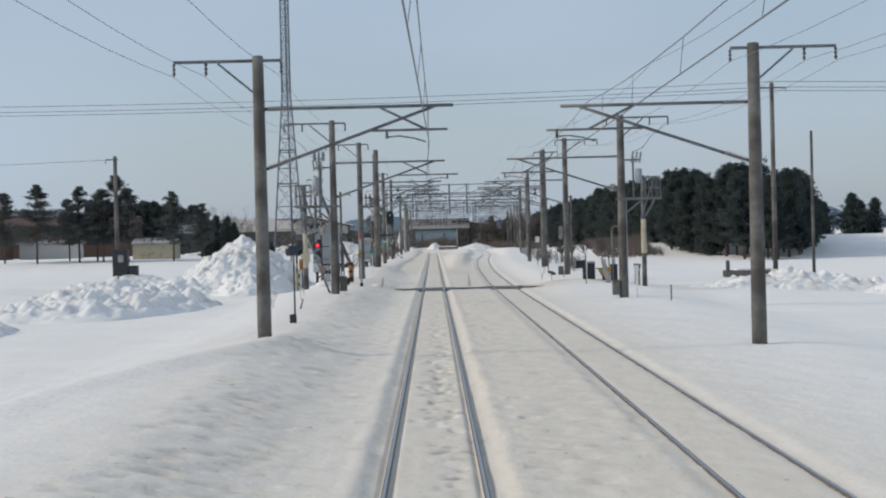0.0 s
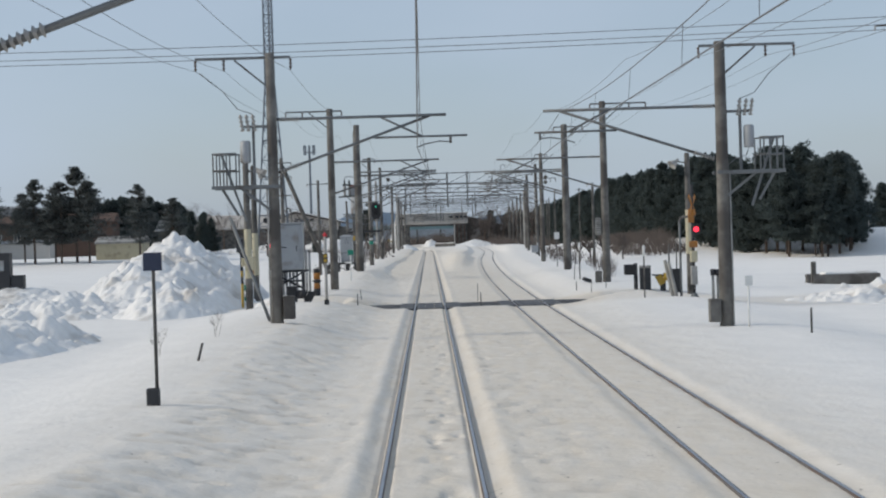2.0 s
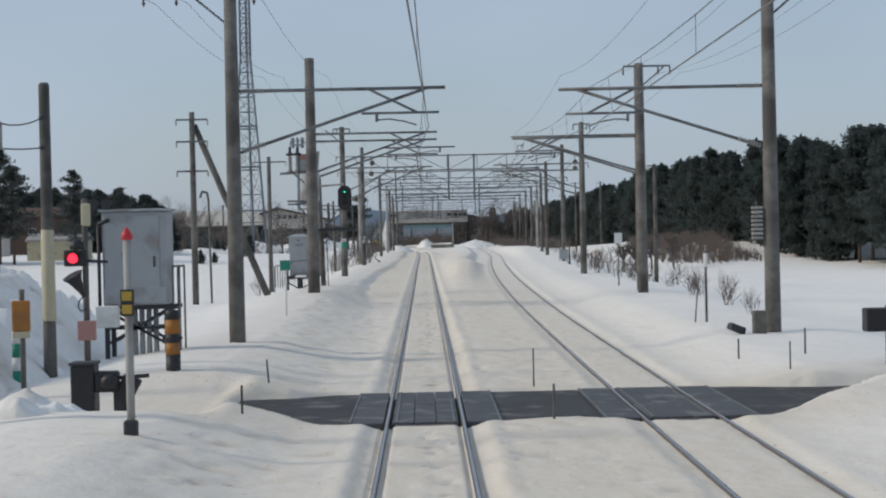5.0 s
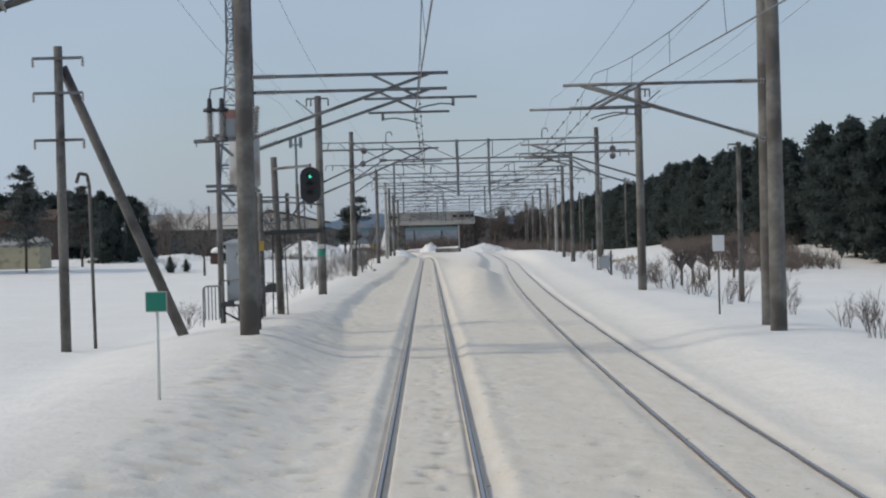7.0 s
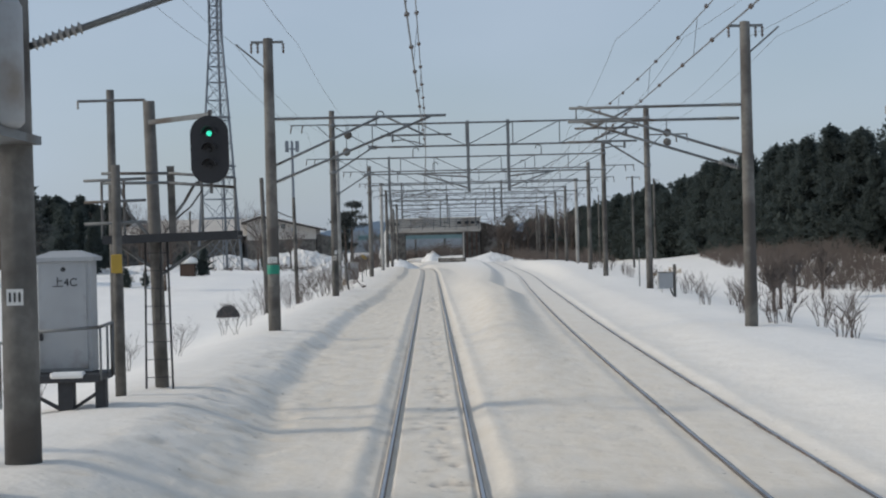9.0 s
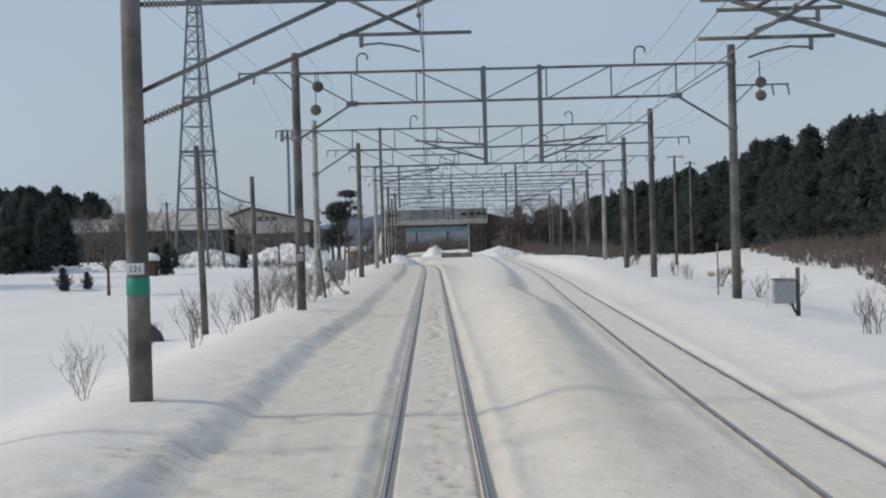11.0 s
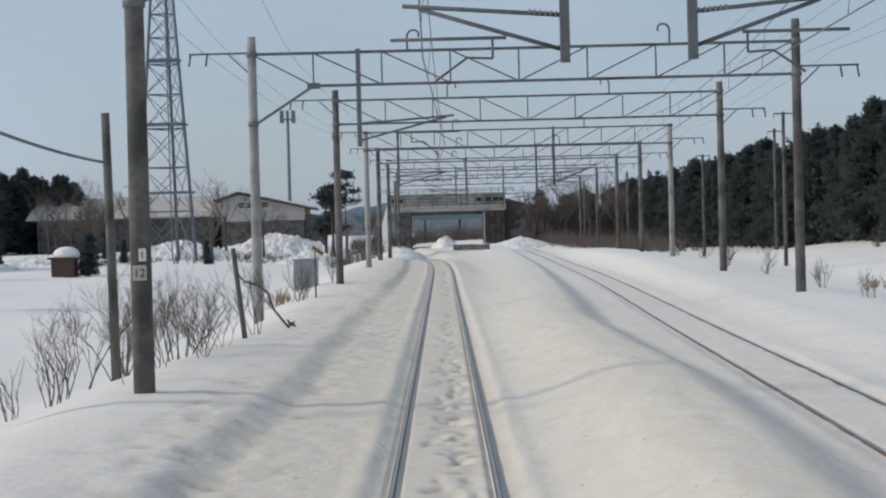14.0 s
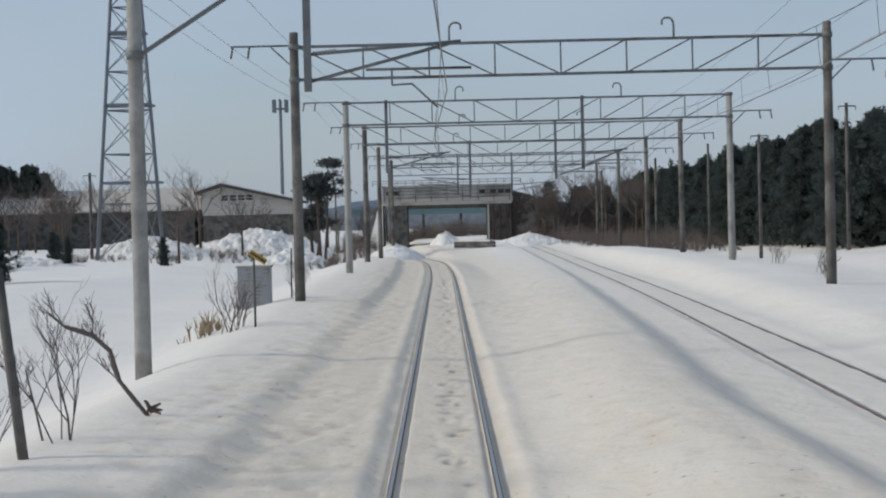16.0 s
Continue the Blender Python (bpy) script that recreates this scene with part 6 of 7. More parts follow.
make("side_box", DARK_METAL, ob, lambda bm: block(bm, (0.55, 0, 0.28), (0.5, 0.45, 0.75), 0, 0.04))
make("meter", CABINET, ob, lambda bm: block(bm, (-0.1, -0.27, 1.05), (0.3, 0.05, 0.4), 0, 0.02))
telegraph_pole(18.7, 100.4, 10.75, ((10.45, -0.75, 0.75),), "tall grey utility pole carrying a line over the tracks", 0.14, CONCRETE, "utility_pole")
telegraph_pole(20.9, 100.8, 8.1, (), "thin grey utility pole in the snowfield", 0.09, CONCRETE, "utility_pole")
telegraph_pole(-46, 100.0, 10.75, ((10.45, -0.75, 0.75),), "tall grey utility pole carrying a line over the tracks", 0.14, CONCRETE, "utility_pole")
for dy, dz in ((-0.12, 0.05), (-0.4, 0.32), (0.2, -0.12)):
    wire("power_line", [(-110, 100 + dy, 10.6 + dz), (-46, 100 + dy, 10.45 + dz), (18.7, 100.4 + dy, 10.45 + dz), (90, 101 + dy, 10.4 + dz)], "power line crossing high over the tracks", 0.45, 0.014, steps=16)
wire("slack_cable", [(-8.1, 195.6, 5.1), (-7.72, 209.0, 4.45)], "thick slack cable tied to the dark poles", 0.16, 0.035, steps=14)
telegraph_pole(-35.0, 350, 8.3, ((8.0, -0.6, 0.6),), "dark utility pole beside the tower", 0.17)
wire("utility_wire", [(-60, 100, 7.4), (-17.6, 102.1, 7.5)], "thin wire to the utility pole", 0.3, 0.012)


# ---- signal and its cabinet ----
def signal():
    ob = thing("railway_signal", (-4.59, 145.5, gz(-4.59, 145.5)), "black oval railway signal showing green on a bracket", "railway signal")
    z0 = gz(-4.62, 145.5)
    Z = lambda v: v - z0
    make("mast", DARK_POLE, ob, lambda bm: tube(bm, (0, 0, -0.4), (-0.12, 0, Z(5.35)), 0.12, 0.1, 12))
    make("arm", STEEL, ob, lambda bm: beam(bm, (-0.1, -0.1, Z(4.98)), (1.0, -0.8, Z(5.02)), 0.07, 0.08))
    make("walkway", DARK_METAL, ob, lambda bm: (block(bm, (0.3, -0.35, Z(3.0)), (2.25, 0.7, 0.05)), beam(bm, (-0.82, -0.7, Z(2.99)), (1.43, -0.7, Z(3.03)), 0.06, 0.14), beam(bm, (-0.82, 0.0, Z(2.99)), (1.43, 0.0, Z(3.03)), 0.06, 0.14)))
    make("walkway_brace", STEEL, ob, lambda bm: (beam(bm, (0.95, -0.3, Z(2.96)), (0.06, 0, Z(2.4)), 0.05, 0.05), beam(bm, (-0.7, -0.3, Z(2.96)), (-0.12, 0, Z(2.5)), 0.05, 0.05)))
    make("walkway_snow", PILE, ob, lambda bm: block(bm, (0.3, -0.3, Z(3.05)), (1.9, 0.5, 0.05), 0, 0.02))
    for xx in (-0.82, -0.45, 0.85, 1.4):
        make("rail_post", STEEL, ob, lambda bm: tube(bm, (xx, -0.68, Z(3.02)), (xx, -0.68, Z(3.98)), 0.026, seg=6))
    make("stanchion", DARK_POLE, ob, lambda bm: beam(bm, (0.34, -0.6, Z(3.0)), (0.32, -0.6, Z(4.2)), 0.11, 0.11))
    for zz in (3.98, 3.82):
        make("rail_bar", STEEL, ob, lambda bm: path_tube(bm, [(-0.82, -0.68, Z(zz + 0.12)), (0.3, -0.68, Z(zz + 0.1)), (1.4, -0.68, Z(zz))], 0.026))
    make("knee", STEEL, ob, lambda bm: path_tube(bm, [(0.85, -0.66, Z(3.95)), (0.72, -0.66, Z(3.88)), (0.55, -0.64, Z(3.6)), (0.36, -0.62, Z(3.35))], 0.028))
    make("stay", STEEL, ob, lambda bm: (beam(bm, (-0.6, -0.66, Z(4.08)), (-0.35, -0.66, Z(3.4)), 0.04, 0.04), beam(bm, (-0.35, -0.66, Z(3.4)), (-0.12, -0.3, Z(3.05)), 0.04, 0.04)))
    make("cable", BLACK, ob, lambda bm: path_tube(bm, [(0.95, -1.4, Z(3.75)), (0.7, -1.0, Z(3.5)), (0.35, -0.5, Z(3.3)), (0.05, -0.16, Z(3.0)), (0.02, -0.14, Z(1.6))], 0.016, 5))
    for xx in (-0.22, 0.24):
        make("ladder_stile", DARK_METAL, ob, lambda bm: tube(bm, (xx, -0.35, -0.3), (xx * 0.8, -0.35, Z(3.0)), 0.02, seg=6))
    for k in range(8):
        make("ladder_rung", DARK_METAL, ob, lambda bm: tube(bm, (-0.22, -0.35, 0.2 + 0.3 * k), (0.24, -0.35, 0.2 + 0.3 * k), 0.007, seg=5))
    hx, hy, hz = 1.12, -1.6, Z(4.4)
    def backboard(bm):
        pts = []
        for k in range(28):
            a = k * math.tau / 28
            pts.append((0.31 * math.cos(a), 0.25 * (1 if math.sin(a) > 0 else -1) + 0.30 * math.sin(a)))
        v1 = [bm.verts.new((hx + p, hy, hz + q)) for p, q in pts]
        v2 = [bm.verts.new((hx + p, hy + 0.05, hz + q)) for p, q in pts]
        bm.faces.new(v1)
        bm.faces.new(v2[::-1])
        for i in range(28):
            j = (i + 1) % 28
            bm.faces.new((v1[j], v1[i], v2[i], v2[j]))
    make("backboard", BLACK, ob, backboard)
    make("lamp_case", DARK_METAL, ob, lambda bm: block(bm, (hx, hy + 0.15, hz), (0.3, 0.22, 0.9), 0, 0.05))
    for k, m_ in ((0.26, GREEN_GLOW), (0.0, BLACK), (-0.26, BLACK)):
        make("lens", m_, ob, lambda bm: lathe(bm, (hx, hy - 0.004, hz + k), [(0.045, 0), (0.04, 0.012), (0.02, 0.02)], 14, (0, -1, 0)), "lit green lens" if m_ is GREEN_GLOW else "")
        make("hood", BLACK, ob, lambda bm: [block(bm, (hx + 0.11 * math.sin(a), hy - 0.1, hz + k + 0.11 * math.cos(a)), (0.05, 0.2, 0.012), 0, 0, Matrix.Rotation(a, 4, "Y")) for a in (-1.3, -0.9, -0.45, 0, 0.45, 0.9, 1.3)])
    make("hanger", STEEL, ob, lambda bm: (beam(bm, (1.0, -0.8, Z(5.02)), (hx, hy + 0.2, Z(5.02)), 0.06, 0.06), beam(bm, (hx, hy + 0.12, Z(3.7)), (hx, hy + 0.12, Z(5.05)), 0.05, 0.05)))


signal()
telegraph_pole(-8.5, 161.2, 7.15, ((6.85, -0.85, 0.95),), "dark pole with a crossarm beside the signal", 0.13)
telegraph_pole(-4.99, 143.9, 4.19, (), "short dark pole in the railing frame", 0.09)
ob = thing("railing_frame", (-5.0, 144.6, gz(-5.0, 144.6)), "steel pipe railing frame between the signal poles", "railing")
z0_ = gz(-5.0, 144.6)
for zz in (3.95, 3.6, 3.25):
    make("rail_bar", STEEL, ob, lambda bm: path_tube(bm, [(-0.55, -0.5, zz - z0_), (0.45, -0.5, zz - z0_ + 0.02)], 0.025))
make("cable_box", YELLOW, ob, lambda bm: block(bm, (0.02, -0.84, 2.6 - z0_), (0.17, 0.06, 0.3), 0, 0.01))


def roof_shell(bm, z):
    """A shallow hipped sheet-metal roof with a drip edge."""
    rings = [[bm.verts.new((a * w, c * d, z + h)) for a, c in ((-1, -1), (1, -1), (1, 1), (-1, 1))] for w, d, h in ((0.47, 0.29, -0.03), (0.47, 0.29, 0.03), (0.2, 0.1, 0.13))]
    for A, B in zip(rings, rings[1:]):
        for i in range(4):
            bm.faces.new((A[i], A[(i + 1) % 4], B[(i + 1) % 4], B[i]))
    bm.faces.new(rings[0][::-1])
    bm.faces.new(rings[-1])


def cabinet_4c():
    x, y = -5.42, 142.2
    z0 = gz(x, y)
    ob = thing("signal_cabinet", (x, y, z0), "grey lettered signal cabinet on a steel stand with railing", "equipment cabinet")
    b = 1.02 - z0
    make("body", CABINET, ob, lambda bm: block(bm, (0, 0, b + 0.84), (0.8, 0.45, 1.68), 0, 0.015))
    make("door", CABINET, ob, lambda bm: block(bm, (-0.02, -0.235, b + 0.85), (0.72, 0.025, 1.6), 0, 0.008))
    make("roof", CABINET, ob, lambda bm: roof_shell(bm, b + 1.68))
    make("vent", BLACK, ob, lambda bm: lathe(bm, (0.0, -0.245, b + 1.53), [(0.04, 0), (0.03, 0.01)], 10, (0, -1, 0)))
    make("handle", DARK_METAL, ob, lambda bm: block(bm, (-0.34, -0.28, b + 0.55), (0.05, 0.05, 0.14), 0, 0.01))
    lettering(ob, "上4C", 0.17, (0.02, -0.252, b + 1.28))
    make("deck", DARK_METAL, ob, lambda bm: (block(bm, (0.02, -0.15, b - 0.07), (1.15, 0.95, 0.12), 0, 0.02)))
    make("snow_cap", PILE, ob, lambda bm: block(bm, (0.1, -0.55, b - 0.02), (0.5, 0.2, 0.1), 0, 0.04))
    for lx, w in ((-0.5, 0.14), (0.05, 0.22), (0.56, 0.16)):
        make("leg", DARK_METAL, ob, lambda bm: beam(bm, (lx, -0.4, -0.3), (lx, -0.4, b - 0.1), w, w))
    make("brace", DARK_METAL, ob, lambda bm: (beam(bm, (-0.45, -0.42, b - 0.3), (0.0, -0.42, 0.0), 0.05, 0.05), beam(bm, (0.5, -0.42, b - 0.3), (0.1, -0.42, 0.0), 0.05, 0.05)))
    make("hand_rail", STEEL, ob, lambda bm: path_tube(bm, [(-0.45, -0.6, b - 0.1), (-0.45, -0.6, b + 0.62), (0.6, -0.6, b + 0.68), (0.6, 0.3, b + 0.7), (0.6, 0.3, b - 0.1)], 0.025))
    for q in (-0.6, -0.1, 0.2):
        make("rail_post", STEEL, ob, lambda bm: tube(bm, (0.6, q, b - 0.1), (0.6, q, b + 0.68), 0.02, seg=6))
    for q in range(5):
        make("side_rail", STEEL, ob, lambda bm: tube(bm, (-1.0 + 0.1 * q, -0.5, b - 0.5), (-1.0 + 0.1 * q, -0.5, b + 0.45), 0.018, seg=5))
    make("side_top", STEEL, ob, lambda bm: path_tube(bm, [(-1.05, -0.5, b - 1.0), (-1.05, -0.5, b + 0.4), (-0.95, -0.5, b + 0.47), (-0.55, -0.5, b + 0.47), (-0.5, -0.5, b + 0.4), (-0.5, -0.5, b - 1.0)], 0.025))


cabinet_4c()

ob = thing("mesh_cabinet", (-6.35, 245.6, gz(-6.35, 245.6)), "grey louvred cabinet standing in the snow", "equipment cabinet")
make("body", CABINET, ob, lambda bm: block(bm, (0, 0, 0.65), (1.1, 0.7, 1.4), 0, 0.03))
for k in range(9):
    make("louvre", CABINET, ob, lambda bm: block(bm, (0, -0.36, 0.25 + 0.12 * k), (0.98, 0.03, 0.05), 0, 0.008))
make("lid", PALE_CONCRETE, ob, lambda bm: block(bm, (0, 0, 1.37), (1.18, 0.78, 0.06), 0, 0.015))
ob = thing("warning_sign", (-4.97, 234, gz(-4.97, 234)), "yellow and black slanted board on a post", "sign")
make("post", DARK_POLE, ob, lambda bm: tube(bm, (0, 0, -0.3), (0, 0, 1.9), 0.03, seg=7))
make("board", YELLOW, ob, lambda bm: block(bm, (0.12, -0.05, 1.85), (0.5, 0.03, 0.16), 0, 0, Matrix.Rotation(0.6, 4, "Y")))
make("stripe", BLACK, ob, lambda bm: block(bm, (0.12, -0.07, 1.85), (0.48, 0.02, 0.05), 0, 0, Matrix.Rotation(0.6, 4, "Y")))
ob = thing("culvert_end", (-9.61, 193.5, gz(-9.61, 193.5)), "dark rounded culvert end bulging out of the snow", "culvert")
make("shell", DARK_METAL, ob, lambda bm: lathe(bm, (0, -0.2, 0.02), [(0.56, 0), (0.54, 0.3), (0.45, 0.9), (0.2, 1.2)], 20, (0, 1, -0.1)))
make("grass", BRUSH, ob, lambda bm: [tube(bm, (rt.uniform(-0.3, 0.35), rt.uniform(0, 0.4), 0.45), (rt.uniform(-0.5, 0.5), rt.uniform(-0.2, 0.4), rt.uniform(0.55, 0.72)), 0.01, 0.004, 3) for _ in range(40)])

# discs at the gantry
for x_, z_ in ((-3.9, 8.25), (-4.0, 7.42), (11.93, 8.0), (11.92, 7.53)):
    ob = thing("wire_weight", (x_, 197.0, z_), "pale round insulator disc hung at the gantry", "insulator", "discs at the gantry")
    make("disc", CONCRETE, ob, lambda bm: lathe(bm, (0, -0.06, 0), [(0.08, 0), (0.2, 0.03), (0.2, 0.08), (0.08, 0.12)], 16, (0, -1, 0)))
    make("hanger", STEEL, ob, lambda bm: tube(bm, (0, 0.05, 0), (0, 0.05, 8.78 - z_), 0.02, seg=6))


# ---- bare shrubs and trees ----
def branches(bm, rr, p, d, L, r, depth):
    """A bough in two bent lengths, with side twigs that turn upwards."""
    mid = p + d * L * 0.5
    d2 = (d + Vector((rr.uniform(-0.3, 0.3), rr.uniform(-0.3, 0.3), rr.uniform(0, 0.25)))).normalized()
    q = mid + d2 * L * 0.5
    seg = 3 if r < 0.012 else 4 if r < 0.03 else 6
    tube(bm, p, mid, r, r * 0.82, seg, False)
    tube(bm, mid, q, r * 0.82, r * 0.6, seg, False)
    if depth == 0:
        return
    for _ in range(rr.randint(2, 3)):
        nd = (d2 + Vector((rr.uniform(-0.75, 0.75), rr.uniform(-0.75, 0.75), rr.uniform(-0.1, 0.5)))).normalized()
        f = rr.uniform(0.35, 1.0)
        root = p.lerp(mid, f * 2) if f < 0.5 else mid.lerp(q, f * 2 - 1)
        branches(bm, rr, root, nd, L * rr.uniform(0.5, 0.8), r * 0.62, depth - 1)


def shrub_mesh(seed, stems, h, depth=3, spread=0.5, r=0.016):
    rr = random.Random(seed)
    bm = bmesh.new()
    for _ in range(stems):
        d = Vector((rr.uniform(-spread, spread), rr.uniform(-spread, spread), 1)).normalized()
        branches(bm, rr, Vector((rr.uniform(-0.25, 0.25), rr.uniform(-0.25, 0.25), -0.2)), d, h * rr.uniform(0.35, 0.5), r * rr.uniform(0.8, 1.3), depth)
    me_ = bpy.data.meshes.new("branchwork")
    bm.to_mesh(me_)
    bm.free()
    me_.materials.append(TWIG)
    return me_


SHRUB = [shrub_mesh(s, 3 + s % 3, 2.5, 4, 0.5, 0.015) for s in range(9)]
STEMS = [shrub_mesh(40 + s, 7, 1.9, 3, 0.24, 0.018) for s in range(5)]
WAND = [shrub_mesh(20 + s, 5, 2.6, 2, 0.3, 0.02) for s in range(3)]
def shrub(x, y, scale, label="bare winter shrub standing in the snow", meshes=SHRUB):
    ob = thing("bare_shrub", (x, y, gz(x, y)), label, "shrub", "bare shrubs along the line", rt.uniform(0, 360))
    ob.scale = (scale, scale, scale)
    c = new("branchwork", rt.choice(meshes))
    c.parent = ob


for x, y, s in ((-7.9, 192.5, 0.95), (-7.1, 201, 0.9), (-6.3, 204.0, 1.05), (-7.3, 204.5, 1.1), (-5.6, 205.2, 0.95), (-6.6, 206, 1.1), (-5.2, 206.4, 0.8), (-6.0, 207.2, 1.0), 
                (-7.2, 207.4, 0.9), (-5.5, 202.5, 0.7), (-4.95, 204.2, 0.6), (-4.72, 211.5, 0.95), (-6.9, 215.5, 0.8), (-5.66, 234, 0.75), (-5.3, 250, 0.6),
                (-6.2, 168, 0.55), (-6.9, 171, 0.6), (-6.4, 174, 0.6), (-7.4, 165, 0.5), (-6.3, 182, 0.7), (-6.1, 187, 0.6), (-6.6, 160, 0.5), (-7.2, 156, 0.5), (-8.0, 150, 0.5), (-7.6, 146, 0.5),
                (-5.9, 258, 0.6), (-6.2, 264, 0.6), (-5.9, 72, 0.35), (-5.2, 76, 0.3), (-5.4, 199.5, 0.6), (-4.9, 207.5, 0.6)):
    shrub(x, y, s)
for x, y, s in ((10.4, 158, 0.85), (10.0, 164.5, 0.9), (10.8, 166, 1.0), (11.4, 161, 0.8), (10.3, 170, 0.9), (11.0, 173, 1.0), (11.9, 156, 0.8), (12.3, 168, 0.9), (10.2, 177, 0.7), (12.0, 181, 0.9), (12.6, 152, 0.75),
                (9.8, 148, 0.6), (11.0, 144, 0.6), (9.6, 123, 0.6), (10.3, 127, 0.7), (9.9, 131, 0.7), (10.6, 134, 0.6), (12.5, 205, 0.6), (13.0, 212, 0.7), (12.9, 220, 0.6), (12.6, 201, 0.7), (13.4, 199, 0.8), (12.2, 194, 0.6), (13.6, 229, 0.7), (13.9, 240, 0.7), (14.3, 252, 0.7), (14.8, 262, 0.8),
                (9.3, 118, 0.5), (10.8, 137, 0.6), (15.2, 275, 0.7), (13.4, 247, 0.6)):
    shrub(x, y, s, meshes=STEMS)
for x, y, s in ((-5.75, 234.3, 1.0), (-5.5, 235, 0.8), (-6.7, 199.2, 0.7), (-7.2, 198.4, 0.6)):
    shrub(x, y, s, "tall thin bare saplings in the snow", WAND)

# the bent tree beside the mast
ob = thing("bent_tree", (-4.09, 213.9, gz(-4.09, 213.9)), "bent bare tree leaning out of the snow", "tree")
def bent(bm):
    rr = random.Random(3)
    pts = [Vector(p) for p in ((0.1, 0, -0.1), (-0.1, 0, 0.15), (-0.38, 0.05, 0.5), (-0.5, 0.1, 0.9), (-0.75, 0.15, 1.12), (-1.15, 0.2, 1.25))]
    for a, b in zip(pts, pts[1:]):
        tube(bm, a, b, 0.036, 0.03, 7, False)
    for p in pts[2:]:
        for _ in range(3):
            branches(bm, rr, p, Vector((rr.uniform(-0.9, 0.2), rr.uniform(-0.4, 0.4), rr.uniform(0.3, 1))).normalized(), rr.uniform(0.2, 0.4), 0.012, 2)
make("bough", TWIG, ob, bent)
make("root", BARK, ob, lambda bm: [tube(bm, (0.05, 0, 0.1), (0.05 + rt.uniform(-0.1, 0.16), rt.uniform(-0.1, 0.1), 0.1 + rt.uniform(-0.08, 0.16)), 0.035, 0.015, 5) for _ in range(9)])


def bare_tree(x, y, h, seed, label="bare leafless tree with a round crown", mat=TWIG):
    rr = random.Random(seed)
    ob = thing("bare_tree", (x, y, gz(x, y)), label, "tree")
    make("trunk", BARK, ob, lambda bm: tube(bm, (0, 0, -0.3), (0, 0, h * 0.4), 0.05 + 0.012 * h, 0.04 + 0.006 * h, 8))
    def crown(bm):
        for k in range(11 if mat is BRUSH else 9):
            d = Vector((rr.uniform(-0.75, 0.75), rr.uniform(-0.75, 0.75), rr.uniform(0.35, 1))).normalized()
            branches(bm, rr, Vector((0, 0, h * rr.uniform(0.25, 0.4))), d, h * rr.uniform(0.2, 0.3), 0.05, 4)
    make("crown", mat, ob, crown)


bare_tree(-20.2, 239, 5.6, 1, "round bare reddish-brown tree in the snowfield", BRUSH)
for x, y, h in ((13.6, 181, 2.7), (15.2, 187, 2.9), (17.2, 193, 3.3), (19.5, 197, 3.2)):
    bare_tree(x, y, h, int(y), "bushy bare reddish-brown sapling before the wood", BRUSH)
bare_tree(-23.0, 330, 8.0, 2)
bare_tree(-26.0, 362, 12.5, 3)
bare_tree(-21.5, 362, 8.0, 4)
bare_tree(-50.0, 424, 13.0, 5)
bare_tree(-56.0, 428, 14.0, 6)
bare_tree(-46.0, 422, 11.5, 7)
bare_tree(-61.0, 426, 14.0, 8)
for k in range(16):
    bare_tree(rt.uniform(10, 24), rt.uniform(366, 384), rt.uniform(7, 11), 30 + k, "bare grey tree beside the bridge")
for k in range(9):
    bare_tree(rt.uniform(-57, -47), rt.uniform(380, 415), rt.uniform(7, 11), 70 + k, "bare grey tree beyond the snowfield")
for k in range(7):
    bare_tree(rt.uniform(-26, -9), rt.uniform(395, 440), rt.uniform(5, 8), 50 + k, "bare grey tree beside the bridge")


# ---- brush at the wood's edge ----
def thicket(name, poly, n, h, label, seed, mat=BRUSH):
    rr = random.Random(seed)
    bm = bmesh.new()
    x0_, x1_ = min(p[0] for p in poly), max(p[0] for p in poly)
    y0_, y1_ = min(p[1] for p in poly), max(p[1] for p in poly)
    k = 0
    zc = {}
    while k < n:
        x, y = rr.uniform(x0_, x1_), rr.uniform(y0_, y1_)
        if not inside(x, y, poly):
            continue
        key = (round(x / 2), round(y / 2))
        if key not in zc:
            zc[key] = gz(key[0] * 2, key[1] * 2)
        k += 1
        hh = h * rr.uniform(0.4, 1.1) * (0.75 + 1.3 * float(fbm(np.array([x * 0.35]), np.array([y * 0.2]), 3)[0]))
        p = Vector((x, y, zc[key] - 0.3))
        for _ in range(3):
            d = Vector((rr.uniform(-0.35, 0.35), rr.uniform(-0.35, 0.35), 1))
            q = p + d * hh * 0.6
            tube(bm, p, q, 0.02, 0.014, 3, False)
            for _ in range(3):
                tube(bm, q - d * hh * rr.uniform(0, 0.55), q + Vector((rr.uniform(-0.4, 0.4), rr.uniform(-0.4, 0.4), rr.uniform(0.2, 0.6))) * hh * 0.7, 0.013, 0.006, 3, False)
    ob = part(name, bm, mat)
    return tagged(ob, label, "brush", kind="stuff")


thicket("brush", [(20, 207), (23, 199), (27, 199), (28.5, 252), (24.5, 262), (21, 232)], 1050, 1.8, "dense brown leafless brush along the wood", 4)
thicket("brush", [(13, 318), (23, 310), (24, 400), (12, 400)], 700, 2.6, "dense grey-brown brush beside the bridge", 5)
thicket("brush", [(9, 376), (30, 370), (34, 382), (9, 384)], 420, 3.0, "grey-brown brush on the bridge embankment", 15)
thicket("brush", [(-34, 372), (-8, 376), (-8, 384), (-34, 382)], 380, 2.4, "grey-brown brush on the bridge embankment", 16)
thicket("brush", [(-9, 300), (-6, 300), (-7.5, 380), (-12, 380)], 160, 1.8, "sparse brown brush along the bank", 6)
thicket("brush", [(-34, 330), (-18, 330), (-16, 372), (-36, 372)], 260, 1.6, "sparse brown brush round the tower foot", 8)
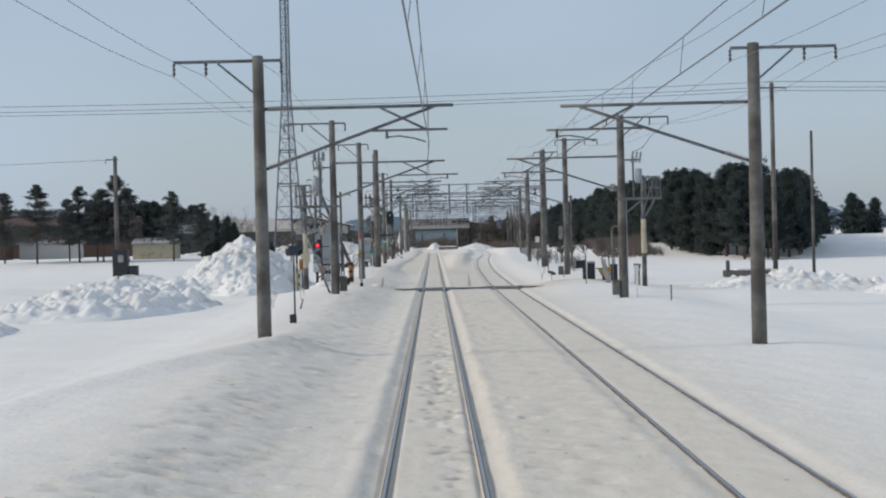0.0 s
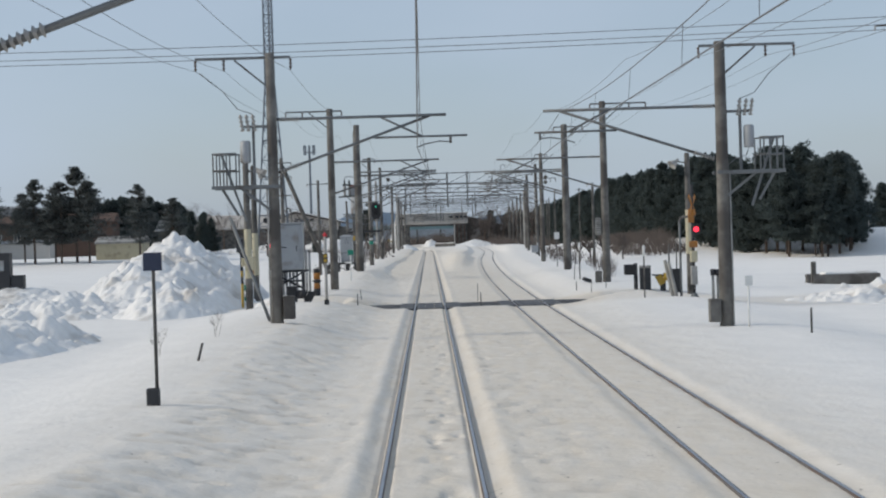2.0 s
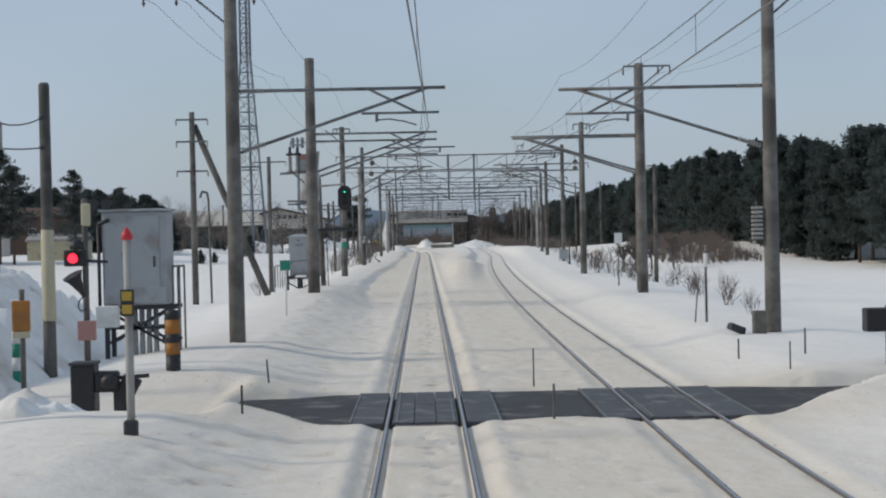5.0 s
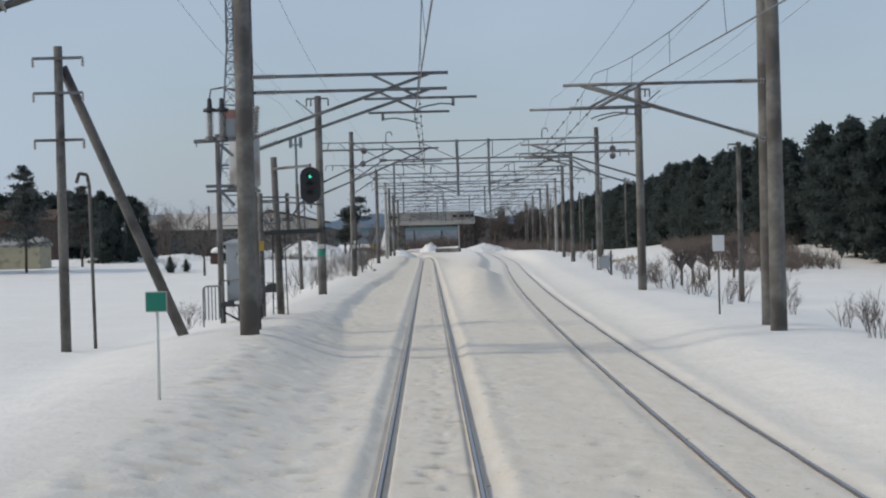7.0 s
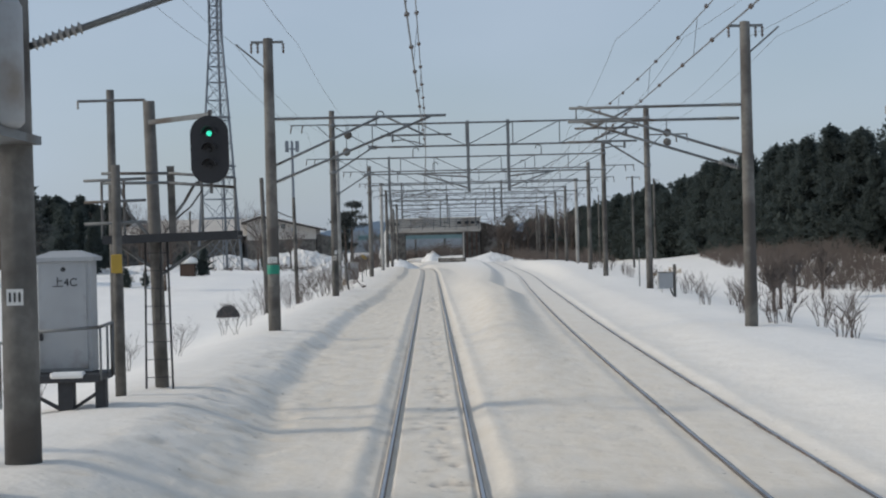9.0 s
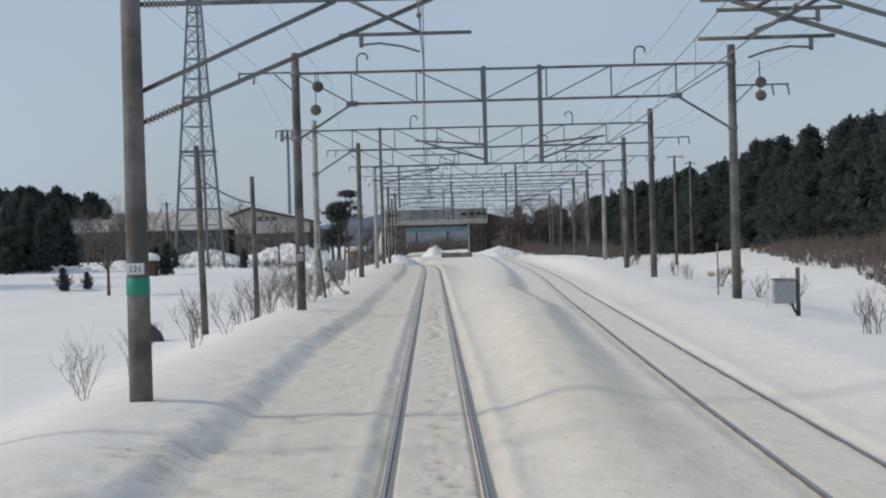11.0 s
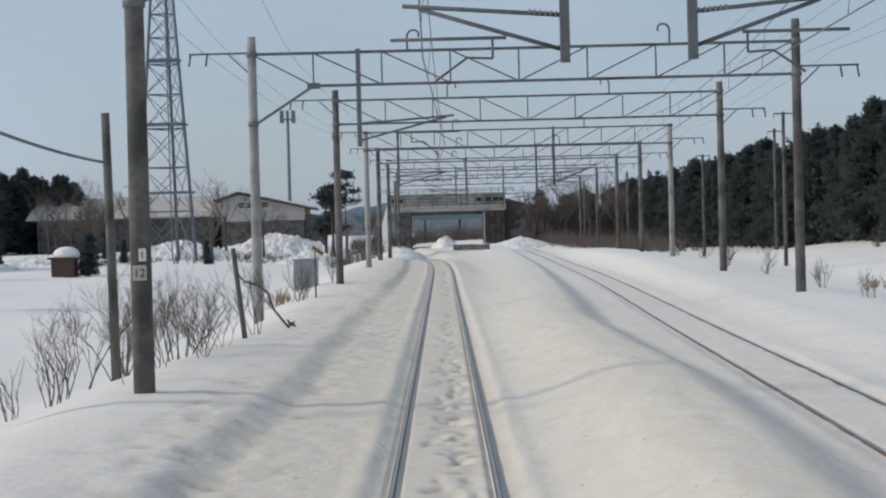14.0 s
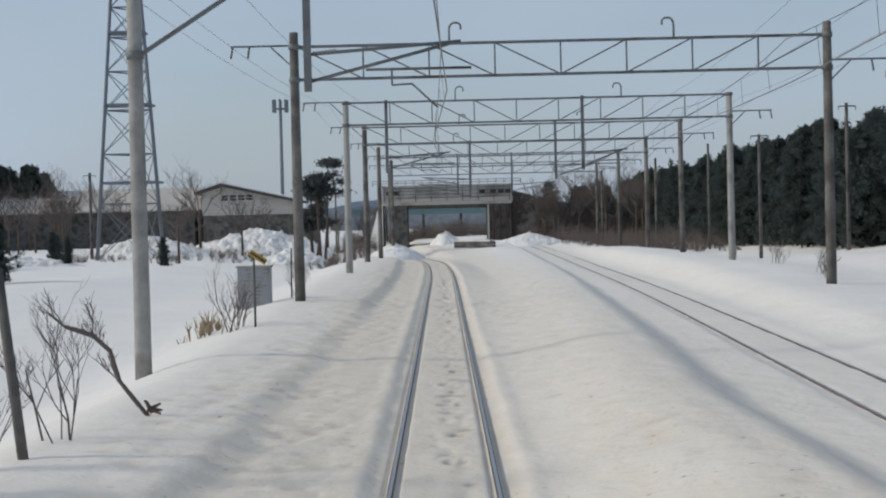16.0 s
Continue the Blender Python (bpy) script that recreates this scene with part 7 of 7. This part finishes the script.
thicket("dry_grass", [(15.6, 229), (17.6, 229), (18, 232), (15.8, 232.5)], 26, 0.8, "pale dry grass tufts standing in the snow", 21, DRY)
thicket("dry_grass", [(-7.2, 235), (-6.3, 235), (-6.2, 237), (-7.3, 237)], 14, 0.9, "pale dry grass tufts standing in the snow", 22, DRY)


# ---- left field things ----
for x, y, s in ((-23.9, 243, 0.17), (-22.6, 244, 0.13)):
    tree(ROUND, x, y, s, x * 20, "low young conifer in the snow", "small conifers")
tree(ROUND, -21.6, 268.6, 0.3, 40, "small dense dark conifer beside the hut", "small conifers")
for x, y, s in ((-27, 306, 0.22), (-19, 300, 0.2), (-33.5, 330, 0.25), (-36, 300, 0.3), (-31, 318, 0.28)):
    tree(EDGE[int(abs(x)) % 7], x, y, s, x * 20, "low young conifer in the snow", "small conifers")
def umbrella_pine(x, y, h, r, seed, label):
    """A pine of several leaning bare trunks under a wide, layered, broken crown."""
    rr = np.random.default_rng(seed)
    ob = thing("pine_tree", (x, y, gz(x, y)), label, "tree", "pines by the line")
    cm = bmesh.new()
    for k in range(3):
        a = k * 2.1 + rr.uniform(-0.3, 0.3)
        foot = Vector((0.25 * math.cos(a), 0.25 * math.sin(a), -0.3))
        knee = Vector((0.6 * math.cos(a), 0.5 * math.sin(a), h * 0.45))
        top = Vector((0.75 * math.cos(a) + rr.uniform(-0.3, 0.3), 0.6 * math.sin(a), h * (0.97 - 0.1 * k)))
        bm = bmesh.new()
        tube(bm, foot, knee, 0.15, 0.11, 8)
        tube(bm, knee, top, 0.11, 0.03, 7)
        for q in range(13):
            f = 0.25 + 0.75 * rr.uniform(0, 1) ** 0.6
            root = knee.lerp(top, f)
            b = rr.uniform(0, math.tau)
            L = r * (1.15 - 0.8 * f) * rr.uniform(0.5, 1.0)
            tip = root + Vector((L * math.cos(b), L * math.sin(b), 0.18 * L))
            tube(bm, root, tip, 0.04, 0.015, 4)
            for e in (0.55, 0.8, 1.0):
                c = root.lerp(tip, e)
                for _ in range(46):
                    p = c + Vector(rr.normal(0, 1, 3)) * 0.36
                    p.z = c.z + (p.z - c.z) * 0.5
                    o1, o2 = Vector(rr.normal(0, 0.15, 3)), Vector(rr.normal(0, 0.1, 3))
                    cm.faces.new([cm.verts.new(p - o2), cm.verts.new(p + o1), cm.verts.new(p + o2)])
        part("trunk", bm, BARK, ob)
    part("crown", cm, PINE, ob)


umbrella_pine(-12.0, 350, 10.2, 3.1, 4, "dark pine with a flat open crown beside the line")
umbrella_pine(-13.4, 357, 5.6, 1.7, 9, "smaller dark pine with an open crown beside the line")
ob = thing("garden_hut", (-22.9, 268, gz(-22.9, 268)), "small brown wooden hut under a thick snow cap", "hut")
make("wall", BROWN_WALL, ob, lambda bm: block(bm, (0, 0, 0.45), (1.35, 1.2, 1.3), 0, 0.03))
make("roof", ROOF, ob, lambda bm: block(bm, (0, 0, 1.15), (1.75, 1.6, 0.12), 0, 0.03))
make("snow_cap", SNOW, ob, lambda bm: lathe(bm, (0.15, 0, 1.18), [(0.78, 0), (0.82, 0.2), (0.7, 0.45), (0.4, 0.62), (0.1, 0.66)], 16))
heap(-31, 359, 8, 4, 2.5, 0, 21, "lumpy snowbank by the tower", 0.35)
heap(-14, 338, 4, 6, 1.6, 0, 22, "lumpy snowbank by the line", 0.3)
heap(-21, 372, 9, 5, 3.3, 0, 23, "lumpy snowbank near the bridge", 0.4)
heap(-33, 306, 7, 4, 1.1, 0, 24, "lumpy snowbank in the field", 0.25)
heap(-38, 290, 7, 4, 1.1, 0, 25, "lumpy snowbank in the field", 0.25)
heap(9.5, 366, 5, 5, 1.6, 0, 26, "rounded snowbank by the bridge", 0.15)
ob = thing("sleeper_stack", (3.1, 345, gz(3.1, 345)), "dark stack of timbers capped with snow", "timber stack")
for k in range(6):
    make("timber", CONCRETE, ob, lambda bm: block(bm, (0.05 * (k % 2), -0.3 + 0.3 * (k % 3), 0.2 + 0.3 * (k // 3)), (4.4 - 0.3 * (k % 2), 0.27, 0.28), -0.5, 0.03))
make("snow_cap", PILE, ob, lambda bm: block(bm, (-0.1, 0.05, 0.72), (4.0, 0.8, 0.16), -0.5, 0.07))
telegraph_pole(-13.4, 392, 7.4, ((7.1, -0.6, 0.6),), "dark utility pole beyond the pine", 0.13)
ob = thing("antenna_mast", (-43, 620, gz(-43, 620)), "tall slim antenna mast with panels at its top", "antenna mast")
make("pole", TOWER, ob, lambda bm: tube(bm, (0, 0, -1), (0, 0, 36), 0.55, 0.4, 10))
for k in range(8):
    make("antenna", TOWER, ob, lambda bm: beam(bm, (2.0 * math.cos(k * 0.785), 2.0 * math.sin(k * 0.785), 33), (2.0 * math.cos(k * 0.785), 2.0 * math.sin(k * 0.785), 36.5), 0.4, 0.4))
make("ring", TOWER, ob, lambda bm: path_tube(bm, [(2.0 * math.cos(k * 0.393), 2.0 * math.sin(k * 0.393), 34) for k in range(17)], 0.15))

# beyond the bridge
TEAL = material("teal_girder_paint", (0.16, 0.25, 0.26), 0.6, 0.1, 0.15, 2, 0.1)
ob = thing("far_girder", (0, 446, gz(0, 446)), "teal steel girder on dark posts beyond the bridge", "girder")
make("girder", TEAL, ob, lambda bm: block(bm, (0, 0, 4.3), (30, 1.2, 1.1), 0, 0.03))
for k in range(4):
    make("post", DARK_POLE, ob, lambda bm: beam(bm, (-9 + 6 * k, 0, -1), (-9 + 6 * k, 0, 4), 0.4, 0.4))
thicket("brush", [(-16, 440), (18, 440), (18, 466), (-16, 466)], 1300, 3.6, "grey leafless brush seen under the bridge", 17)

# far hills and woods on the horizon, with distance haze mixed into their base colours
def ridge_line(name, y, x0_, x1_, h, amp, mat, label, seed):
    bm = bmesh.new()
    n = 160
    prev = None
    for k in range(n + 1):
        x = x0_ + (x1_ - x0_) * k / n
        z = h + amp * float(fbm(np.array([k * 0.11 + seed]), np.array([seed * 1.7]), 5)[0]) * 2
        cur = (bm.verts.new((x, y, -6)), bm.verts.new((x, y, max(z, 0.5))), bm.verts.new((x, y + 60, -6)))
        if prev:
            bm.faces.new((prev[0], cur[0], cur[1], prev[1]))
            bm.faces.new((prev[1], cur[1], cur[2], prev[2]))
        prev = cur
    tagged(part(name, bm, mat), label, "backdrop", kind="structure")


ridge_line("backdrop", 2600, -900, 900, 26, 22, HAZED_HILL, "distant wooded hills on the horizon, blue haze put into their colour", 3)
# woods paled to blue-grey, aerial haze painted into the colour
ridge_line("backdrop", 900, -420, -60, 8, 5, material("hazed_wood", (0.23, 0.26, 0.29), 1, 0, 0.3, 0.2, 0), "far woods behind the town, haze put into their colour", 5)
ridge_line("backdrop", 760, -40, 60, 7, 3, bpy.data.materials["hazed_wood"], "far woods beyond the bridge, haze put into their colour", 8)
